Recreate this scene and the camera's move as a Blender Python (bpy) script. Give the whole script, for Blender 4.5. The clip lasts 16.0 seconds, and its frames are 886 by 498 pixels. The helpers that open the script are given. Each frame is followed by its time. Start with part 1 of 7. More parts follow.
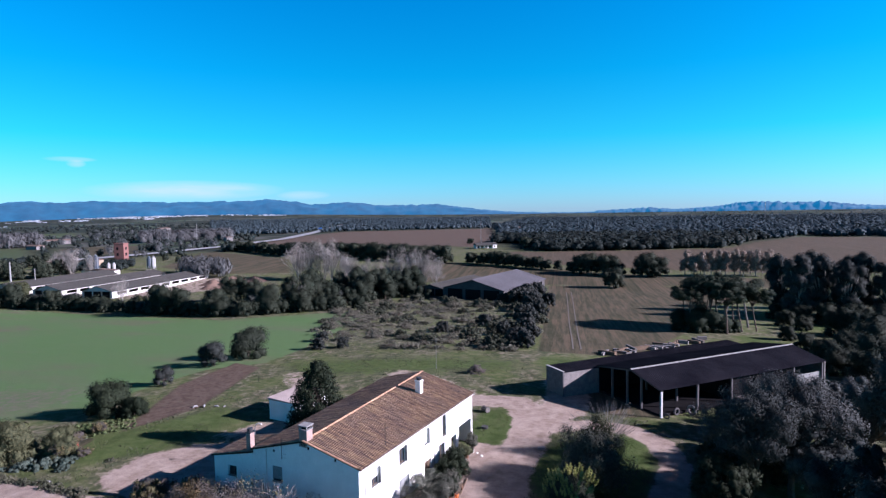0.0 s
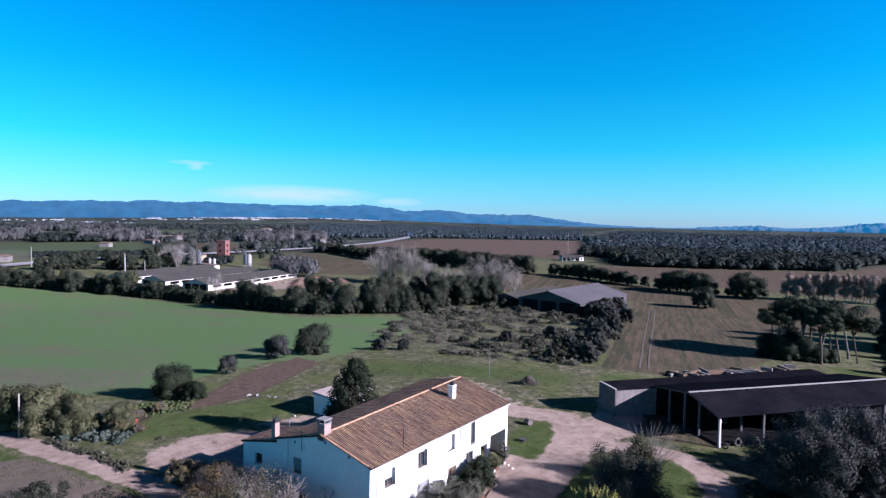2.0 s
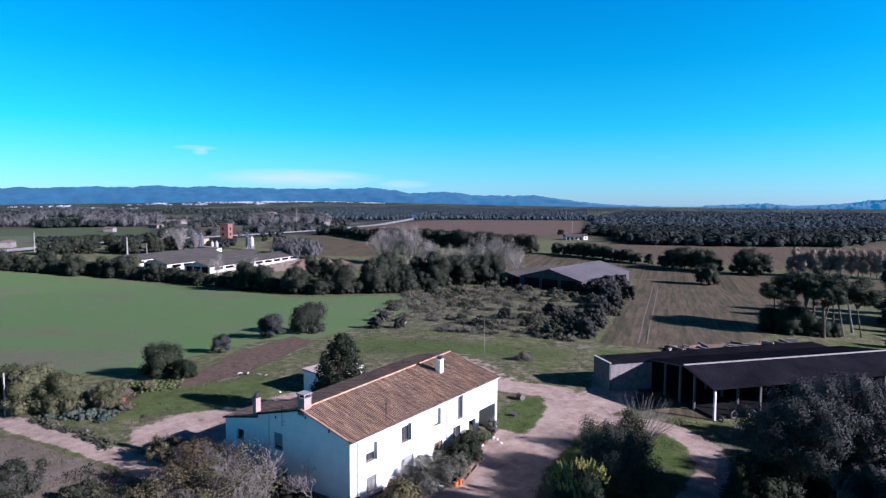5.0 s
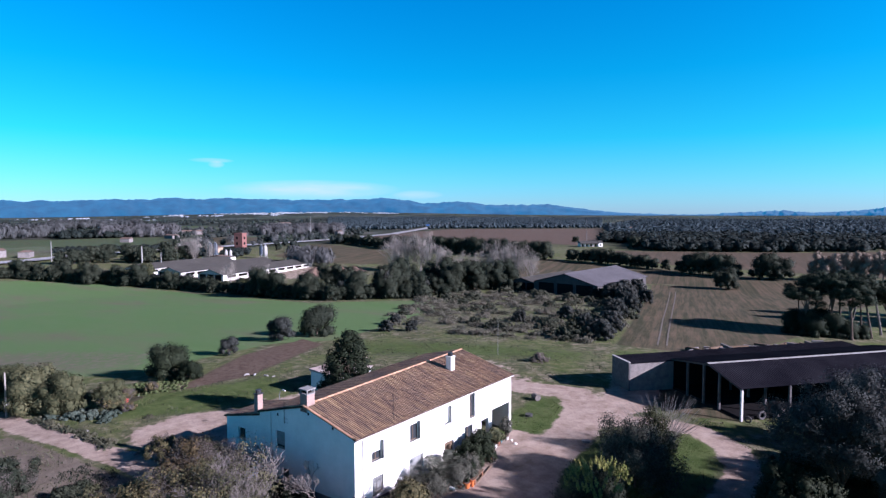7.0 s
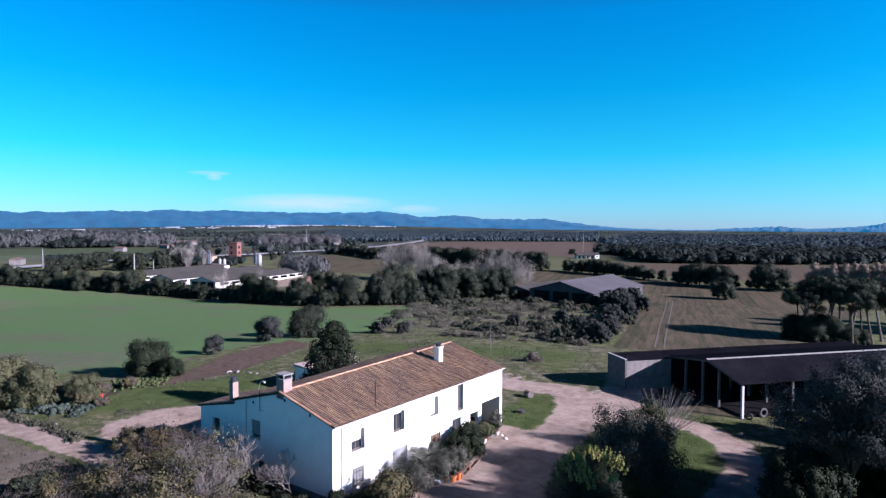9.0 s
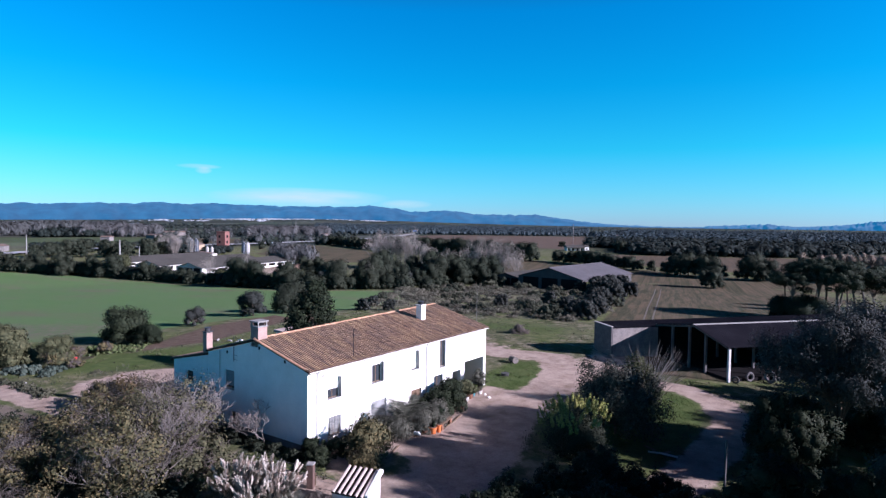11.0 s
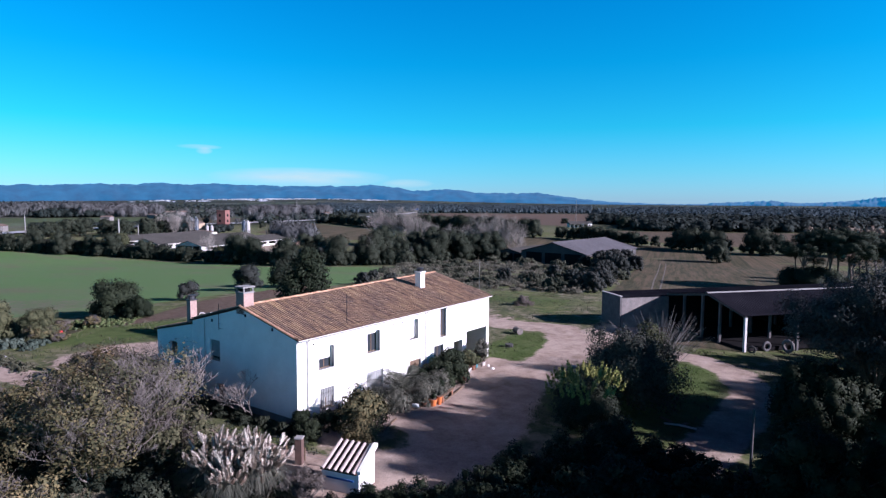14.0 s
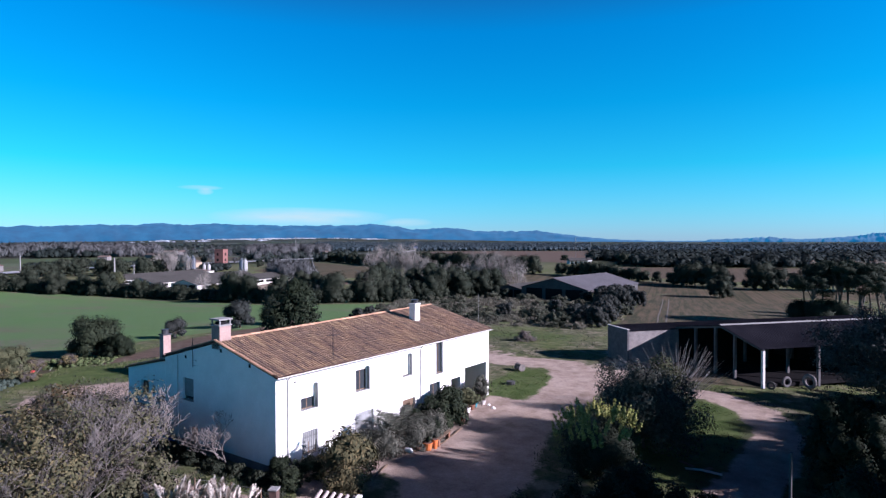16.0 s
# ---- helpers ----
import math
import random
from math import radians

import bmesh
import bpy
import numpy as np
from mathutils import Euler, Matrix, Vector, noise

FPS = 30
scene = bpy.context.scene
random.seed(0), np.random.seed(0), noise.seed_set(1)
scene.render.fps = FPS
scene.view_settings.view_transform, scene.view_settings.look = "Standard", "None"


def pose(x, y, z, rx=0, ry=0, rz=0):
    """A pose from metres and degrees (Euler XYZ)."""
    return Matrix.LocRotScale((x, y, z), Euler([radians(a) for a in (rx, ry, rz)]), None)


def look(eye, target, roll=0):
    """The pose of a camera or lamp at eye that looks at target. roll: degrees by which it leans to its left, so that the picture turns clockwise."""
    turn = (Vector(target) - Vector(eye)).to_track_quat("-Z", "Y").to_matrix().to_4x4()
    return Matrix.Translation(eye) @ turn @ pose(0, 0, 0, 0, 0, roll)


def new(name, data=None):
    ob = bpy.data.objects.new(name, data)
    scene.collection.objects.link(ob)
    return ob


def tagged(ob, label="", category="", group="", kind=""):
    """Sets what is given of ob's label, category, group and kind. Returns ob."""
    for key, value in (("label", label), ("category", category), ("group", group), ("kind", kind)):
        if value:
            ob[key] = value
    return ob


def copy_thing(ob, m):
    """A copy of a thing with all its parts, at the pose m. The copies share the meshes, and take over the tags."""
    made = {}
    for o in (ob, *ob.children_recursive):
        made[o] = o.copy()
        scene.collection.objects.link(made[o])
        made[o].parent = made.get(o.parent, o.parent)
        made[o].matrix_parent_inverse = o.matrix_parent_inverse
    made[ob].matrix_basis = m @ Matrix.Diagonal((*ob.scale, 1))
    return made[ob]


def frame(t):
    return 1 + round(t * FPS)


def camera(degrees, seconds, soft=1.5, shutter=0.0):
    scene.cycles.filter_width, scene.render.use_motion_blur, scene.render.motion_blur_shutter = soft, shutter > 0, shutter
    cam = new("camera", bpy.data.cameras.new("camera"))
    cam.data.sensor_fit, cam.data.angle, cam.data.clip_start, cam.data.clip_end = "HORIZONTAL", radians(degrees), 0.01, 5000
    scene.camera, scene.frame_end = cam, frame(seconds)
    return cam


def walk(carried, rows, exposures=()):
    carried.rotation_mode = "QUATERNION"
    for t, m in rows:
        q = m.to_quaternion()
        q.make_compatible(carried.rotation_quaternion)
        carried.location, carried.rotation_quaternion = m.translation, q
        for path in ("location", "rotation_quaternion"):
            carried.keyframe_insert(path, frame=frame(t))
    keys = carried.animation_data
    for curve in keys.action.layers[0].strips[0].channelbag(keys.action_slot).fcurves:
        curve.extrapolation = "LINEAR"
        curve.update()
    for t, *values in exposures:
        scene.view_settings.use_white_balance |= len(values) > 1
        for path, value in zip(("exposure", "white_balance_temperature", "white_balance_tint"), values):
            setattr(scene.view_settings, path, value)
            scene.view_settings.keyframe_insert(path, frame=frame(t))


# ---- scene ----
cam = camera(73.7, 16.0, soft=1.3)
PATH = [
    (0, (33.743, -44.649, 30.29), (32.794, -42.892, 30.164), -1.0),
    (0.5, (34.442, -43.301, 29.925), (33.379, -41.611, 29.806), -1.2),
    (1, (35.564, -42.139, 29.582), (34.428, -40.496, 29.471), -1.3),
    (1.5, (36.821, -41.095, 29.442), (35.612, -39.507, 29.313), -1.3),
    (2, (38.612, -40.039, 29.346), (37.405, -38.447, 29.252), 1.0),
    (2.5, (39.648, -39.437, 29.156), (38.439, -37.847, 29.057), 3.0),
    (3, (40.106, -38.628, 29.063), (38.902, -37.042, 28.874), 1.4),
    (3.5, (40.171, -38.444, 28.855), (38.968, -36.855, 28.688), 0.4),
    (4, (40.0, -38.1, 28.576), (38.787, -36.517, 28.417), 0.3),
    (6.5, (38.425, -35.098, 26.369), (37.185, -33.535, 26.228), -0.1),
    (7, (38.047, -34.46, 25.54), (36.789, -32.91, 25.419), -0.2),
    (7.5, (37.674, -33.626, 24.664), (36.426, -32.07, 24.515), -0.5),
    (8, (37.664, -33.163, 24.028), (36.429, -31.593, 23.953), -0.7),
    (8.5, (37.349, -32.398, 23.116), (36.109, -30.83, 23.047), 0.4),
    (9, (37.115, -31.794, 22.13), (35.864, -30.236, 22.057), 0.2),
    (11.5, (36.775, -29.838, 16.994), (35.557, -28.254, 16.899), 0.7),
    (12, (36.519, -29.53, 16.701), (35.306, -27.946, 16.558), 0.2),
    (12.5, (36.264, -29.202, 16.607), (35.044, -27.622, 16.485), 0.3),
    (13, (35.904, -28.611, 16.452), (34.679, -27.036, 16.31), 0.2),
    (13.5, (35.388, -27.907, 16.089), (34.162, -26.337, 15.919), 0.2),
    (14, (34.786, -27.049, 15.87), (33.557, -25.479, 15.712), 0.3),
    (14.5, (34.274, -26.267, 15.636), (33.029, -24.709, 15.496), 0.7),
    (15, (33.768, -25.426, 15.413), (32.529, -23.86, 15.287), -0.1),
    (15.5, (33.138, -24.554, 15.009), (31.903, -22.985, 14.909), -0.6),
    (16, (32.794, -23.915, 14.741), (31.562, -22.339, 14.713), -0.1),
]
walk(cam, [(t, look(eye, target, roll)) for t, eye, target, roll in PATH], exposures=[(0.0, 1.38), (4.2, 1.39), (9.2, 1.36), (11.3, 1.31), (14.5, 1.26), (16.0, 1.28)])

# ---- world and sun ----
SUN_EL, SUN_AZ = 23.0, 17.0          # degrees up, degrees from +x towards +y
EXPOSURE = 1.4
sun_dir = Vector((math.cos(radians(SUN_EL)) * math.cos(radians(SUN_AZ)), math.cos(radians(SUN_EL)) * math.sin(radians(SUN_AZ)), math.sin(radians(SUN_EL))))
sun = new("sun", bpy.data.lights.new("sun", "SUN"))
sun.data.energy, sun.data.angle, sun.data.color = 5.0, radians(0.5), (0.99, 0.905, 1.12)
sun.matrix_world = look((0, 0, 200), Vector((0, 0, 200)) - sun_dir)
world = bpy.data.worlds.new("sky")
scene.world = world
world.use_nodes = True
wn, wl = world.node_tree.nodes, world.node_tree.links
wn.clear()
w_out, w_bg = wn.new("ShaderNodeOutputWorld"), wn.new("ShaderNodeBackground")
w_sky, w_mul = wn.new("ShaderNodeTexSky"), wn.new("ShaderNodeMix")
w_sky.sky_type, w_sky.sun_disc = "NISHITA", False
w_sky.sun_elevation, w_sky.sun_rotation = radians(SUN_EL), radians(90 - SUN_AZ)
w_sky.altitude, w_sky.air_density, w_sky.dust_density, w_sky.ozone_density = 0, 1.0, 0.2, 2.0
# the deep, saturated blue of this winter sky, paler to the horizon
w_co, w_sep, w_tint = wn.new("ShaderNodeTexCoord"), wn.new("ShaderNodeSeparateXYZ"), wn.new("ShaderNodeValToRGB")
SKY_TINT = [(0.0, (0.53, 0.96, 2.06)), (0.05, (0.32, 1.06, 1.79)), (0.12, (0.075, 1.13, 1.63)), (0.22, (0.01, 1.08, 1.71)), (0.33, (0.0, 1.03, 1.83)), (0.48, (0.11, 0.26, 0.69)), (0.7, (0.11, 0.09, 0.31)), (1.0, (0.10, 0.05, 0.20))]
while len(w_tint.color_ramp.elements) < len(SKY_TINT):
    w_tint.color_ramp.elements.new(0.5)
for k, (p, c) in zip(w_tint.color_ramp.elements, SKY_TINT):
    k.position, k.color = p, (*c, 1)
wl.new(w_co.outputs["Generated"], w_sep.inputs["Vector"])
wl.new(w_sep.outputs["Z"], w_tint.inputs["Fac"])
w_mul.data_type, w_mul.blend_type = "RGBA", "MULTIPLY"
w_mul.inputs["Factor"].default_value = 1.0
wl.new(w_sky.outputs["Color"], w_mul.inputs["A"])
wl.new(w_tint.outputs["Color"], w_mul.inputs["B"])
# a few thin cirrus streaks low in the west
w_az = wn.new("ShaderNodeMath")
w_az.operation = "ARCTAN2"
wl.new(w_sep.outputs["X"], w_az.inputs[0])
wl.new(w_sep.outputs["Y"], w_az.inputs[1])


def sky_math(op, a, b=0.0):
    m = wn.new("ShaderNodeMath")
    m.operation = op
    for i, v in enumerate((a, b)):
        if isinstance(v, (int, float)):
            m.inputs[i].default_value = v
        else:
            wl.new(v, m.inputs[i])
    return m.outputs[0]


def streak(azimuth, width, height, thick):
    """How near a direction lies to the middle of a streak, 0 to 1."""
    a = sky_math("DIVIDE", sky_math("SUBTRACT", w_az.outputs[0], -radians(azimuth)), radians(width))
    b = sky_math("DIVIDE", sky_math("SUBTRACT", w_sep.outputs["Z"], height), thick)
    return sky_math("MAXIMUM", 0.0, sky_math("SUBTRACT", 1.0, sky_math("ADD", sky_math("MULTIPLY", a, a), sky_math("MULTIPLY", b, b))))


w_noise, w_map = wn.new("ShaderNodeTexNoise"), wn.new("ShaderNodeMapping")
w_map.inputs["Scale"].default_value = (14, 14, 90)
w_noise.inputs["Scale"].default_value, w_noise.inputs["Detail"].default_value = 1.0, 6.0
wl.new(w_co.outputs["Generated"], w_map.inputs["Vector"])
wl.new(w_map.outputs["Vector"], w_noise.inputs["Vector"])
w_mask = sky_math("ADD", sky_math("ADD", streak(51.5, 8.5, 0.040, 0.016), sky_math("MULTIPLY", 0.6, streak(41.5, 2.6, 0.031, 0.008))), sky_math("MULTIPLY", 0.75, sky_math("ADD", streak(60.3, 2.0, 0.0835, 0.0042), streak(59.9, 0.75, 0.0775, 0.006))))
w_mask = sky_math("MINIMUM", 0.8, sky_math("MULTIPLY", w_mask, sky_math("MULTIPLY", 1.15, w_noise.outputs["Fac"])))
w_cloud = wn.new("ShaderNodeMix")
w_cloud.data_type = "RGBA"
wl.new(w_mask, w_cloud.inputs["Factor"])
wl.new(w_mul.outputs["Result"], w_cloud.inputs["A"])
w_cloud.inputs["B"].default_value = (6.4, 7.6, 8.6, 1)
wl.new(w_cloud.outputs["Result"], w_bg.inputs["Color"])
# a touch darker away from the sun
w_away = sky_math("COSINE", sky_math("ADD", w_az.outputs[0], radians(90 + SUN_AZ)))
wl.new(sky_math("MULTIPLY", 0.051, sky_math("SUBTRACT", 0.91, sky_math("MULTIPLY", 0.10, w_away))), w_bg.inputs["Strength"])
wl.new(w_bg.outputs["Background"], w_out.inputs["Surface"])
scene.view_settings.exposure = EXPOSURE


# ---- materials ----
def nodes(name):
    m = bpy.data.materials.new(name)
    m.use_nodes = True
    n, l = m.node_tree.nodes, m.node_tree.links
    return m, n, l, n["Principled BSDF"]


def noise_tex(n, l, scale, detail=4.0, rough=0.6, coord="Object", stretch=None):
    co = n.new("ShaderNodeTexCoord")
    t = n.new("ShaderNodeTexNoise")
    t.inputs["Scale"].default_value, t.inputs["Detail"].default_value, t.inputs["Roughness"].default_value = scale, detail, rough
    src = co.outputs[coord]
    if stretch:
        mp = n.new("ShaderNodeMapping")
        mp.inputs["Scale"].default_value = stretch
        l.new(src, mp.inputs["Vector"])
        src = mp.outputs["Vector"]
    l.new(src, t.inputs["Vector"])
    return t.outputs["Fac"]


def ramp(n, l, fac, stops):
    r = n.new("ShaderNodeValToRGB")
    e = r.color_ramp.elements
    while len(e) < len(stops):
        e.new(0.5)
    for k, (p, c) in zip(e, stops):
        k.position, k.color = p, (*c, 1)
    l.new(fac, r.inputs["Fac"])
    return r.outputs["Color"]


def mixed(n, l, fac, a, b, blend="MIX"):
    m = n.new("ShaderNodeMix")
    m.data_type, m.blend_type = "RGBA", blend
    for v, k in ((fac, "Factor"), (a, "A"), (b, "B")):
        if isinstance(v, (int, float)):
            m.inputs[k].default_value = v
        elif isinstance(v, tuple):
            m.inputs[k].default_value = (*v, 1)
        else:
            l.new(v, m.inputs[k])
    return m.outputs["Result"]


def maths(n, l, op, a, b=0.0, c=None):
    m = n.new("ShaderNodeMath")
    m.operation = op
    for i, v in enumerate((a, b, c)):
        if v is None:
            continue
        if isinstance(v, (int, float)):
            m.inputs[i].default_value = v
        else:
            l.new(v, m.inputs[i])
    return m.outputs[0]


def bump(n, l, p, height, strength, distance=0.05):
    b = n.new("ShaderNodeBump")
    b.inputs["Strength"].default_value, b.inputs["Distance"].default_value = strength, distance
    l.new(height, b.inputs["Height"])
    l.new(b.outputs["Normal"], p.inputs["Normal"])


def surf(name, ca, cb, scale=2.0, rough=0.85, relief=0.3, fine=18.0, metal=0.0, per_object=0.0, per_island=0.0, stretch=None, depth=0.03, spec=0.15):
    """A worn surface: two colours in patches, fine grain, and relief."""
    m, n, l, p = nodes(name)
    big = noise_tex(n, l, scale, 5, 0.65, stretch=stretch)
    small = noise_tex(n, l, fine, 3, 0.7)
    col = mixed(n, l, ramp(n, l, big, [(0.32, (0, 0, 0)), (0.68, (1, 1, 1))]), ca, cb)
    col = mixed(n, l, 0.55, col, ramp(n, l, small, [(0.25, (0.55, 0.55, 0.55)), (0.75, (1.35, 1.35, 1.35))]), "MULTIPLY")
    if per_object or per_island:
        if per_object:
            rnd = n.new("ShaderNodeObjectInfo").outputs["Random"]
        else:
            rnd = n.new("ShaderNodeNewGeometry").outputs["Random Per Island"]
        k = per_object or per_island
        col = mixed(n, l, 1.0, col, ramp(n, l, rnd, [(0, (1 - k,) * 3), (1, (1 + k,) * 3)]), "MULTIPLY")
    l.new(col, p.inputs["Base Color"])
    p.inputs["Roughness"].default_value, p.inputs["Metallic"].default_value = rough, metal
    p.inputs["Specular IOR Level"].default_value = 0.5 if metal else spec
    bump(n, l, p, small, relief, depth)
    return m


def leaf_mat(name, ca, cb, cc=None, rough=0.7, gloss=0.08):
    """Leaves: one tone per leaf, another per tree, a little light through them."""
    m, n, l, p = nodes(name)
    isl = n.new("ShaderNodeNewGeometry").outputs["Random Per Island"]
    ob = n.new("ShaderNodeObjectInfo").outputs["Random"]
    stops = [(0.0, ca), (0.6, cb)] + ([(1.0, cc)] if cc else [(1.0, cb)])
    col = ramp(n, l, isl, stops)
    col = mixed(n, l, 1.0, col, ramp(n, l, ob, [(0, (0.75, 0.78, 0.75)), (1, (1.25, 1.18, 1.15))]), "MULTIPLY")
    l.new(col, p.inputs["Base Color"])
    p.inputs["Roughness"].default_value = rough
    p.inputs["Specular IOR Level"].default_value = gloss
    return m


M = {}
M["plaster"] = surf("white_limewash", (0.80, 0.79, 0.76), (0.70, 0.69, 0.66), 0.7, 0.9, 0.15, 30)
M["plaster_old"] = surf("weathered_render", (0.55, 0.53, 0.50), (0.42, 0.40, 0.38), 0.8, 0.95, 0.3, 20)
M["plinth"] = surf("grey_plinth", (0.22, 0.20, 0.19), (0.13, 0.12, 0.12), 0.9, 0.95, 0.4, 12)


def tile_mat():
    """Old clay tiles: streaks that run down the slope, grey and ochre patches, each tile a little apart."""
    m, n, l, p = nodes("clay_roof_tile")
    run, spread_out, grain = noise_tex(n, l, 1.0, 4, 0.7, stretch=(0.25, 3.4, 1.0)), noise_tex(n, l, 0.28, 4, 0.65), noise_tex(n, l, 9.0, 4, 0.7)
    each = n.new("ShaderNodeNewGeometry").outputs["Random Per Island"]
    col = ramp(n, l, run, [(0.36, (0.105, 0.070, 0.058)), (0.46, (0.225, 0.140, 0.096)), (0.54, (0.335, 0.212, 0.130)), (0.64, (0.460, 0.325, 0.185))])
    old = ramp(n, l, each, [(0.1, (0.125, 0.098, 0.088)), (0.5, (0.215, 0.135, 0.100)), (0.9, (0.300, 0.215, 0.160))])
    col = mixed(n, l, ramp(n, l, spread_out, [(0.42, (0.05, 0.05, 0.05)), (0.62, (0.6, 0.6, 0.6))]), col, old)
    col = mixed(n, l, 1.0, col, ramp(n, l, each, [(0.0, (0.84, 0.84, 0.84)), (1.0, (1.16, 1.16, 1.16))]), "MULTIPLY")
    col = mixed(n, l, 0.6, col, ramp(n, l, grain, [(0.3, (0.7, 0.7, 0.7)), (0.7, (1.25, 1.25, 1.25))]), "MULTIPLY")
    l.new(col, p.inputs["Base Color"])
    p.inputs["Roughness"].default_value = 0.9
    bump(n, l, p, grain, 0.3, 0.02)
    return m


M["tile"] = tile_mat()
M["tile_bed"] = surf("roof_tile_channel", (0.07, 0.04, 0.03), (0.045, 0.028, 0.022), 0.5, 0.95, 0.3, 9)
M["ridge_tile"] = surf("ridge_tile_clay", (0.42, 0.25, 0.16), (0.31, 0.18, 0.12), 0.8, 0.9, 0.3, 9, per_object=0.3)
M["dark_roof"] = surf("dark_fibre_cement_sheet", (0.0170, 0.0165, 0.0215), (0.0065, 0.0065, 0.010), 0.22, 0.95, 0.25, 6, spec=0.02)
M["grey_roof"] = surf("grey_fibre_cement_sheet", (0.105, 0.10, 0.11), (0.075, 0.072, 0.078), 0.12, 0.85, 0.25, 4)
M["brown_roof"] = surf("brown_farm_roof", (0.064, 0.061, 0.055), (0.045, 0.043, 0.040), 0.08, 0.9, 0.25, 3)
M["cap"] = surf("pale_ridge_cap", (0.42, 0.40, 0.39), (0.30, 0.29, 0.29), 0.6, 0.8, 0.2, 10)
M["concrete"] = surf("concrete", (0.26, 0.255, 0.25), (0.19, 0.185, 0.18), 0.8, 0.9, 0.3, 15)
M["white_post"] = surf("white_painted_post", (0.55, 0.54, 0.53), (0.42, 0.41, 0.40), 1.5, 0.85, 0.2, 12)
# near-black: the shade inside the barn and openings, put into the colour
M["dark_void"] = surf("interior_shade", (0.016, 0.015, 0.016), (0.011, 0.011, 0.012), 1, 0.95, 0.1, 5, spec=0.0)
# grey darkened for shade: barn posts, store front, pole and one tyre
M["shaded_grey"] = surf("shaded_grey_concrete", (0.11, 0.105, 0.108), (0.065, 0.063, 0.066), 1.5, 0.9, 0.3, 12)
M["far_clay"] = surf("dull_far_roof", (0.15, 0.105, 0.085), (0.11, 0.08, 0.07), 0.1, 0.9, 0.2, 3)
M["town_wall"] = surf("far_house_wall", (0.34, 0.36, 0.40), (0.22, 0.24, 0.28), 0.02, 0.9, 0.1, 1)
M["brick"] = surf("red_brick", (0.205, 0.095, 0.082), (0.155, 0.075, 0.068), 2, 0.9, 0.4, 14)
M["silo_blue"] = surf("dark_blue_steel", (0.055, 0.075, 0.105), (0.038, 0.052, 0.075), 0.6, 0.5, 0.1, 8, metal=0.3)
M["beige"] = surf("beige_render", (0.36, 0.27, 0.19), (0.29, 0.22, 0.16), 0.4, 0.9, 0.2, 6)
M["pale_branch"] = surf("pale_dead_branch", (0.19, 0.178, 0.178), (0.12, 0.113, 0.113), 3, 0.9, 0.3, 14)
M["mound"] = surf("red_earth_mound", (0.175, 0.115, 0.088), (0.115, 0.078, 0.062), 0.35, 0.95, 0.5, 3)
M["metal"] = surf("galvanised_metal", (0.45, 0.46, 0.47), (0.33, 0.34, 0.35), 3, 0.45, 0.1, 20, metal=0.8)
M["pale_brick"] = surf("faded_chimney_brick", (0.33, 0.235, 0.205), (0.25, 0.175, 0.155), 2, 0.9, 0.4, 14)
M["pale_roof"] = surf("pale_pink_roof_sheet", (0.40, 0.33, 0.30), (0.32, 0.26, 0.24), 0.8, 0.9, 0.2, 10)
M["track_earth"] = surf("trodden_wheel_track", (0.135, 0.118, 0.098), (0.10, 0.088, 0.075), 0.5, 0.95, 0.3, 5)
M["weed"] = leaf_mat("dull_weed", (0.045, 0.050, 0.034), (0.062, 0.066, 0.046), (0.085, 0.085, 0.062))
M["shoot"] = surf("pale_shoot_bark", (0.27, 0.255, 0.24), (0.19, 0.18, 0.17), 3, 0.9, 0.2, 14)
M["dark_metal"] = surf("dark_metal", (0.05, 0.05, 0.055), (0.035, 0.035, 0.04), 3, 0.5, 0.1, 20, metal=0.5)
M["wood"] = surf("weathered_wood", (0.16, 0.11, 0.075), (0.10, 0.07, 0.05), 2.5, 0.85, 0.4, 20)
M["shutter"] = surf("grey_green_shutter", (0.27, 0.28, 0.275), (0.20, 0.21, 0.21), 2, 0.7, 0.2, 20)
M["bark"] = surf("bark", (0.13, 0.10, 0.08), (0.07, 0.055, 0.045), 3, 0.95, 0.6, 14)
M["pale_bark"] = surf("pale_bark", (0.32, 0.29, 0.265), (0.22, 0.20, 0.18), 3, 0.95, 0.4, 14)
M["grey_bark"] = surf("grey_bark", (0.16, 0.143, 0.132), (0.095, 0.085, 0.079), 3, 0.95, 0.4, 14)
# brick darkened for the shade on the gate pillar
M["dark_brick"] = surf("shade_dark_brick", (0.12, 0.075, 0.062), (0.07, 0.048, 0.042), 2, 0.9, 0.4, 14)
M["soil"] = surf("turned_soil", (0.14, 0.085, 0.065), (0.09, 0.055, 0.045), 1.2, 0.95, 0.6, 6)
M["asphalt"] = surf("pale_asphalt", (0.36, 0.36, 0.37), (0.28, 0.28, 0.29), 0.05, 0.9, 0.1, 2)
M["red_plastic"] = surf("red_plastic", (0.42, 0.05, 0.05), (0.32, 0.04, 0.04), 3, 0.45, 0.05, 20)
M["orange_clay"] = surf("orange_terracotta", (0.52, 0.16, 0.055), (0.42, 0.125, 0.045), 3, 0.7, 0.1, 20)
M["blue_plastic"] = surf("blue_plastic", (0.035, 0.12, 0.34), (0.03, 0.10, 0.27), 3, 0.45, 0.05, 20)
M["dull_clay"] = surf("dull_terracotta", (0.21, 0.095, 0.06), (0.15, 0.075, 0.05), 3, 0.85, 0.2, 20)
M["teal_plastic"] = surf("teal_plastic", (0.05, 0.20, 0.23), (0.04, 0.16, 0.19), 3, 0.45, 0.05, 20)
M["rubber"] = surf("old_rubber", (0.07, 0.07, 0.07), (0.045, 0.045, 0.045), 3, 0.85, 0.3, 20)
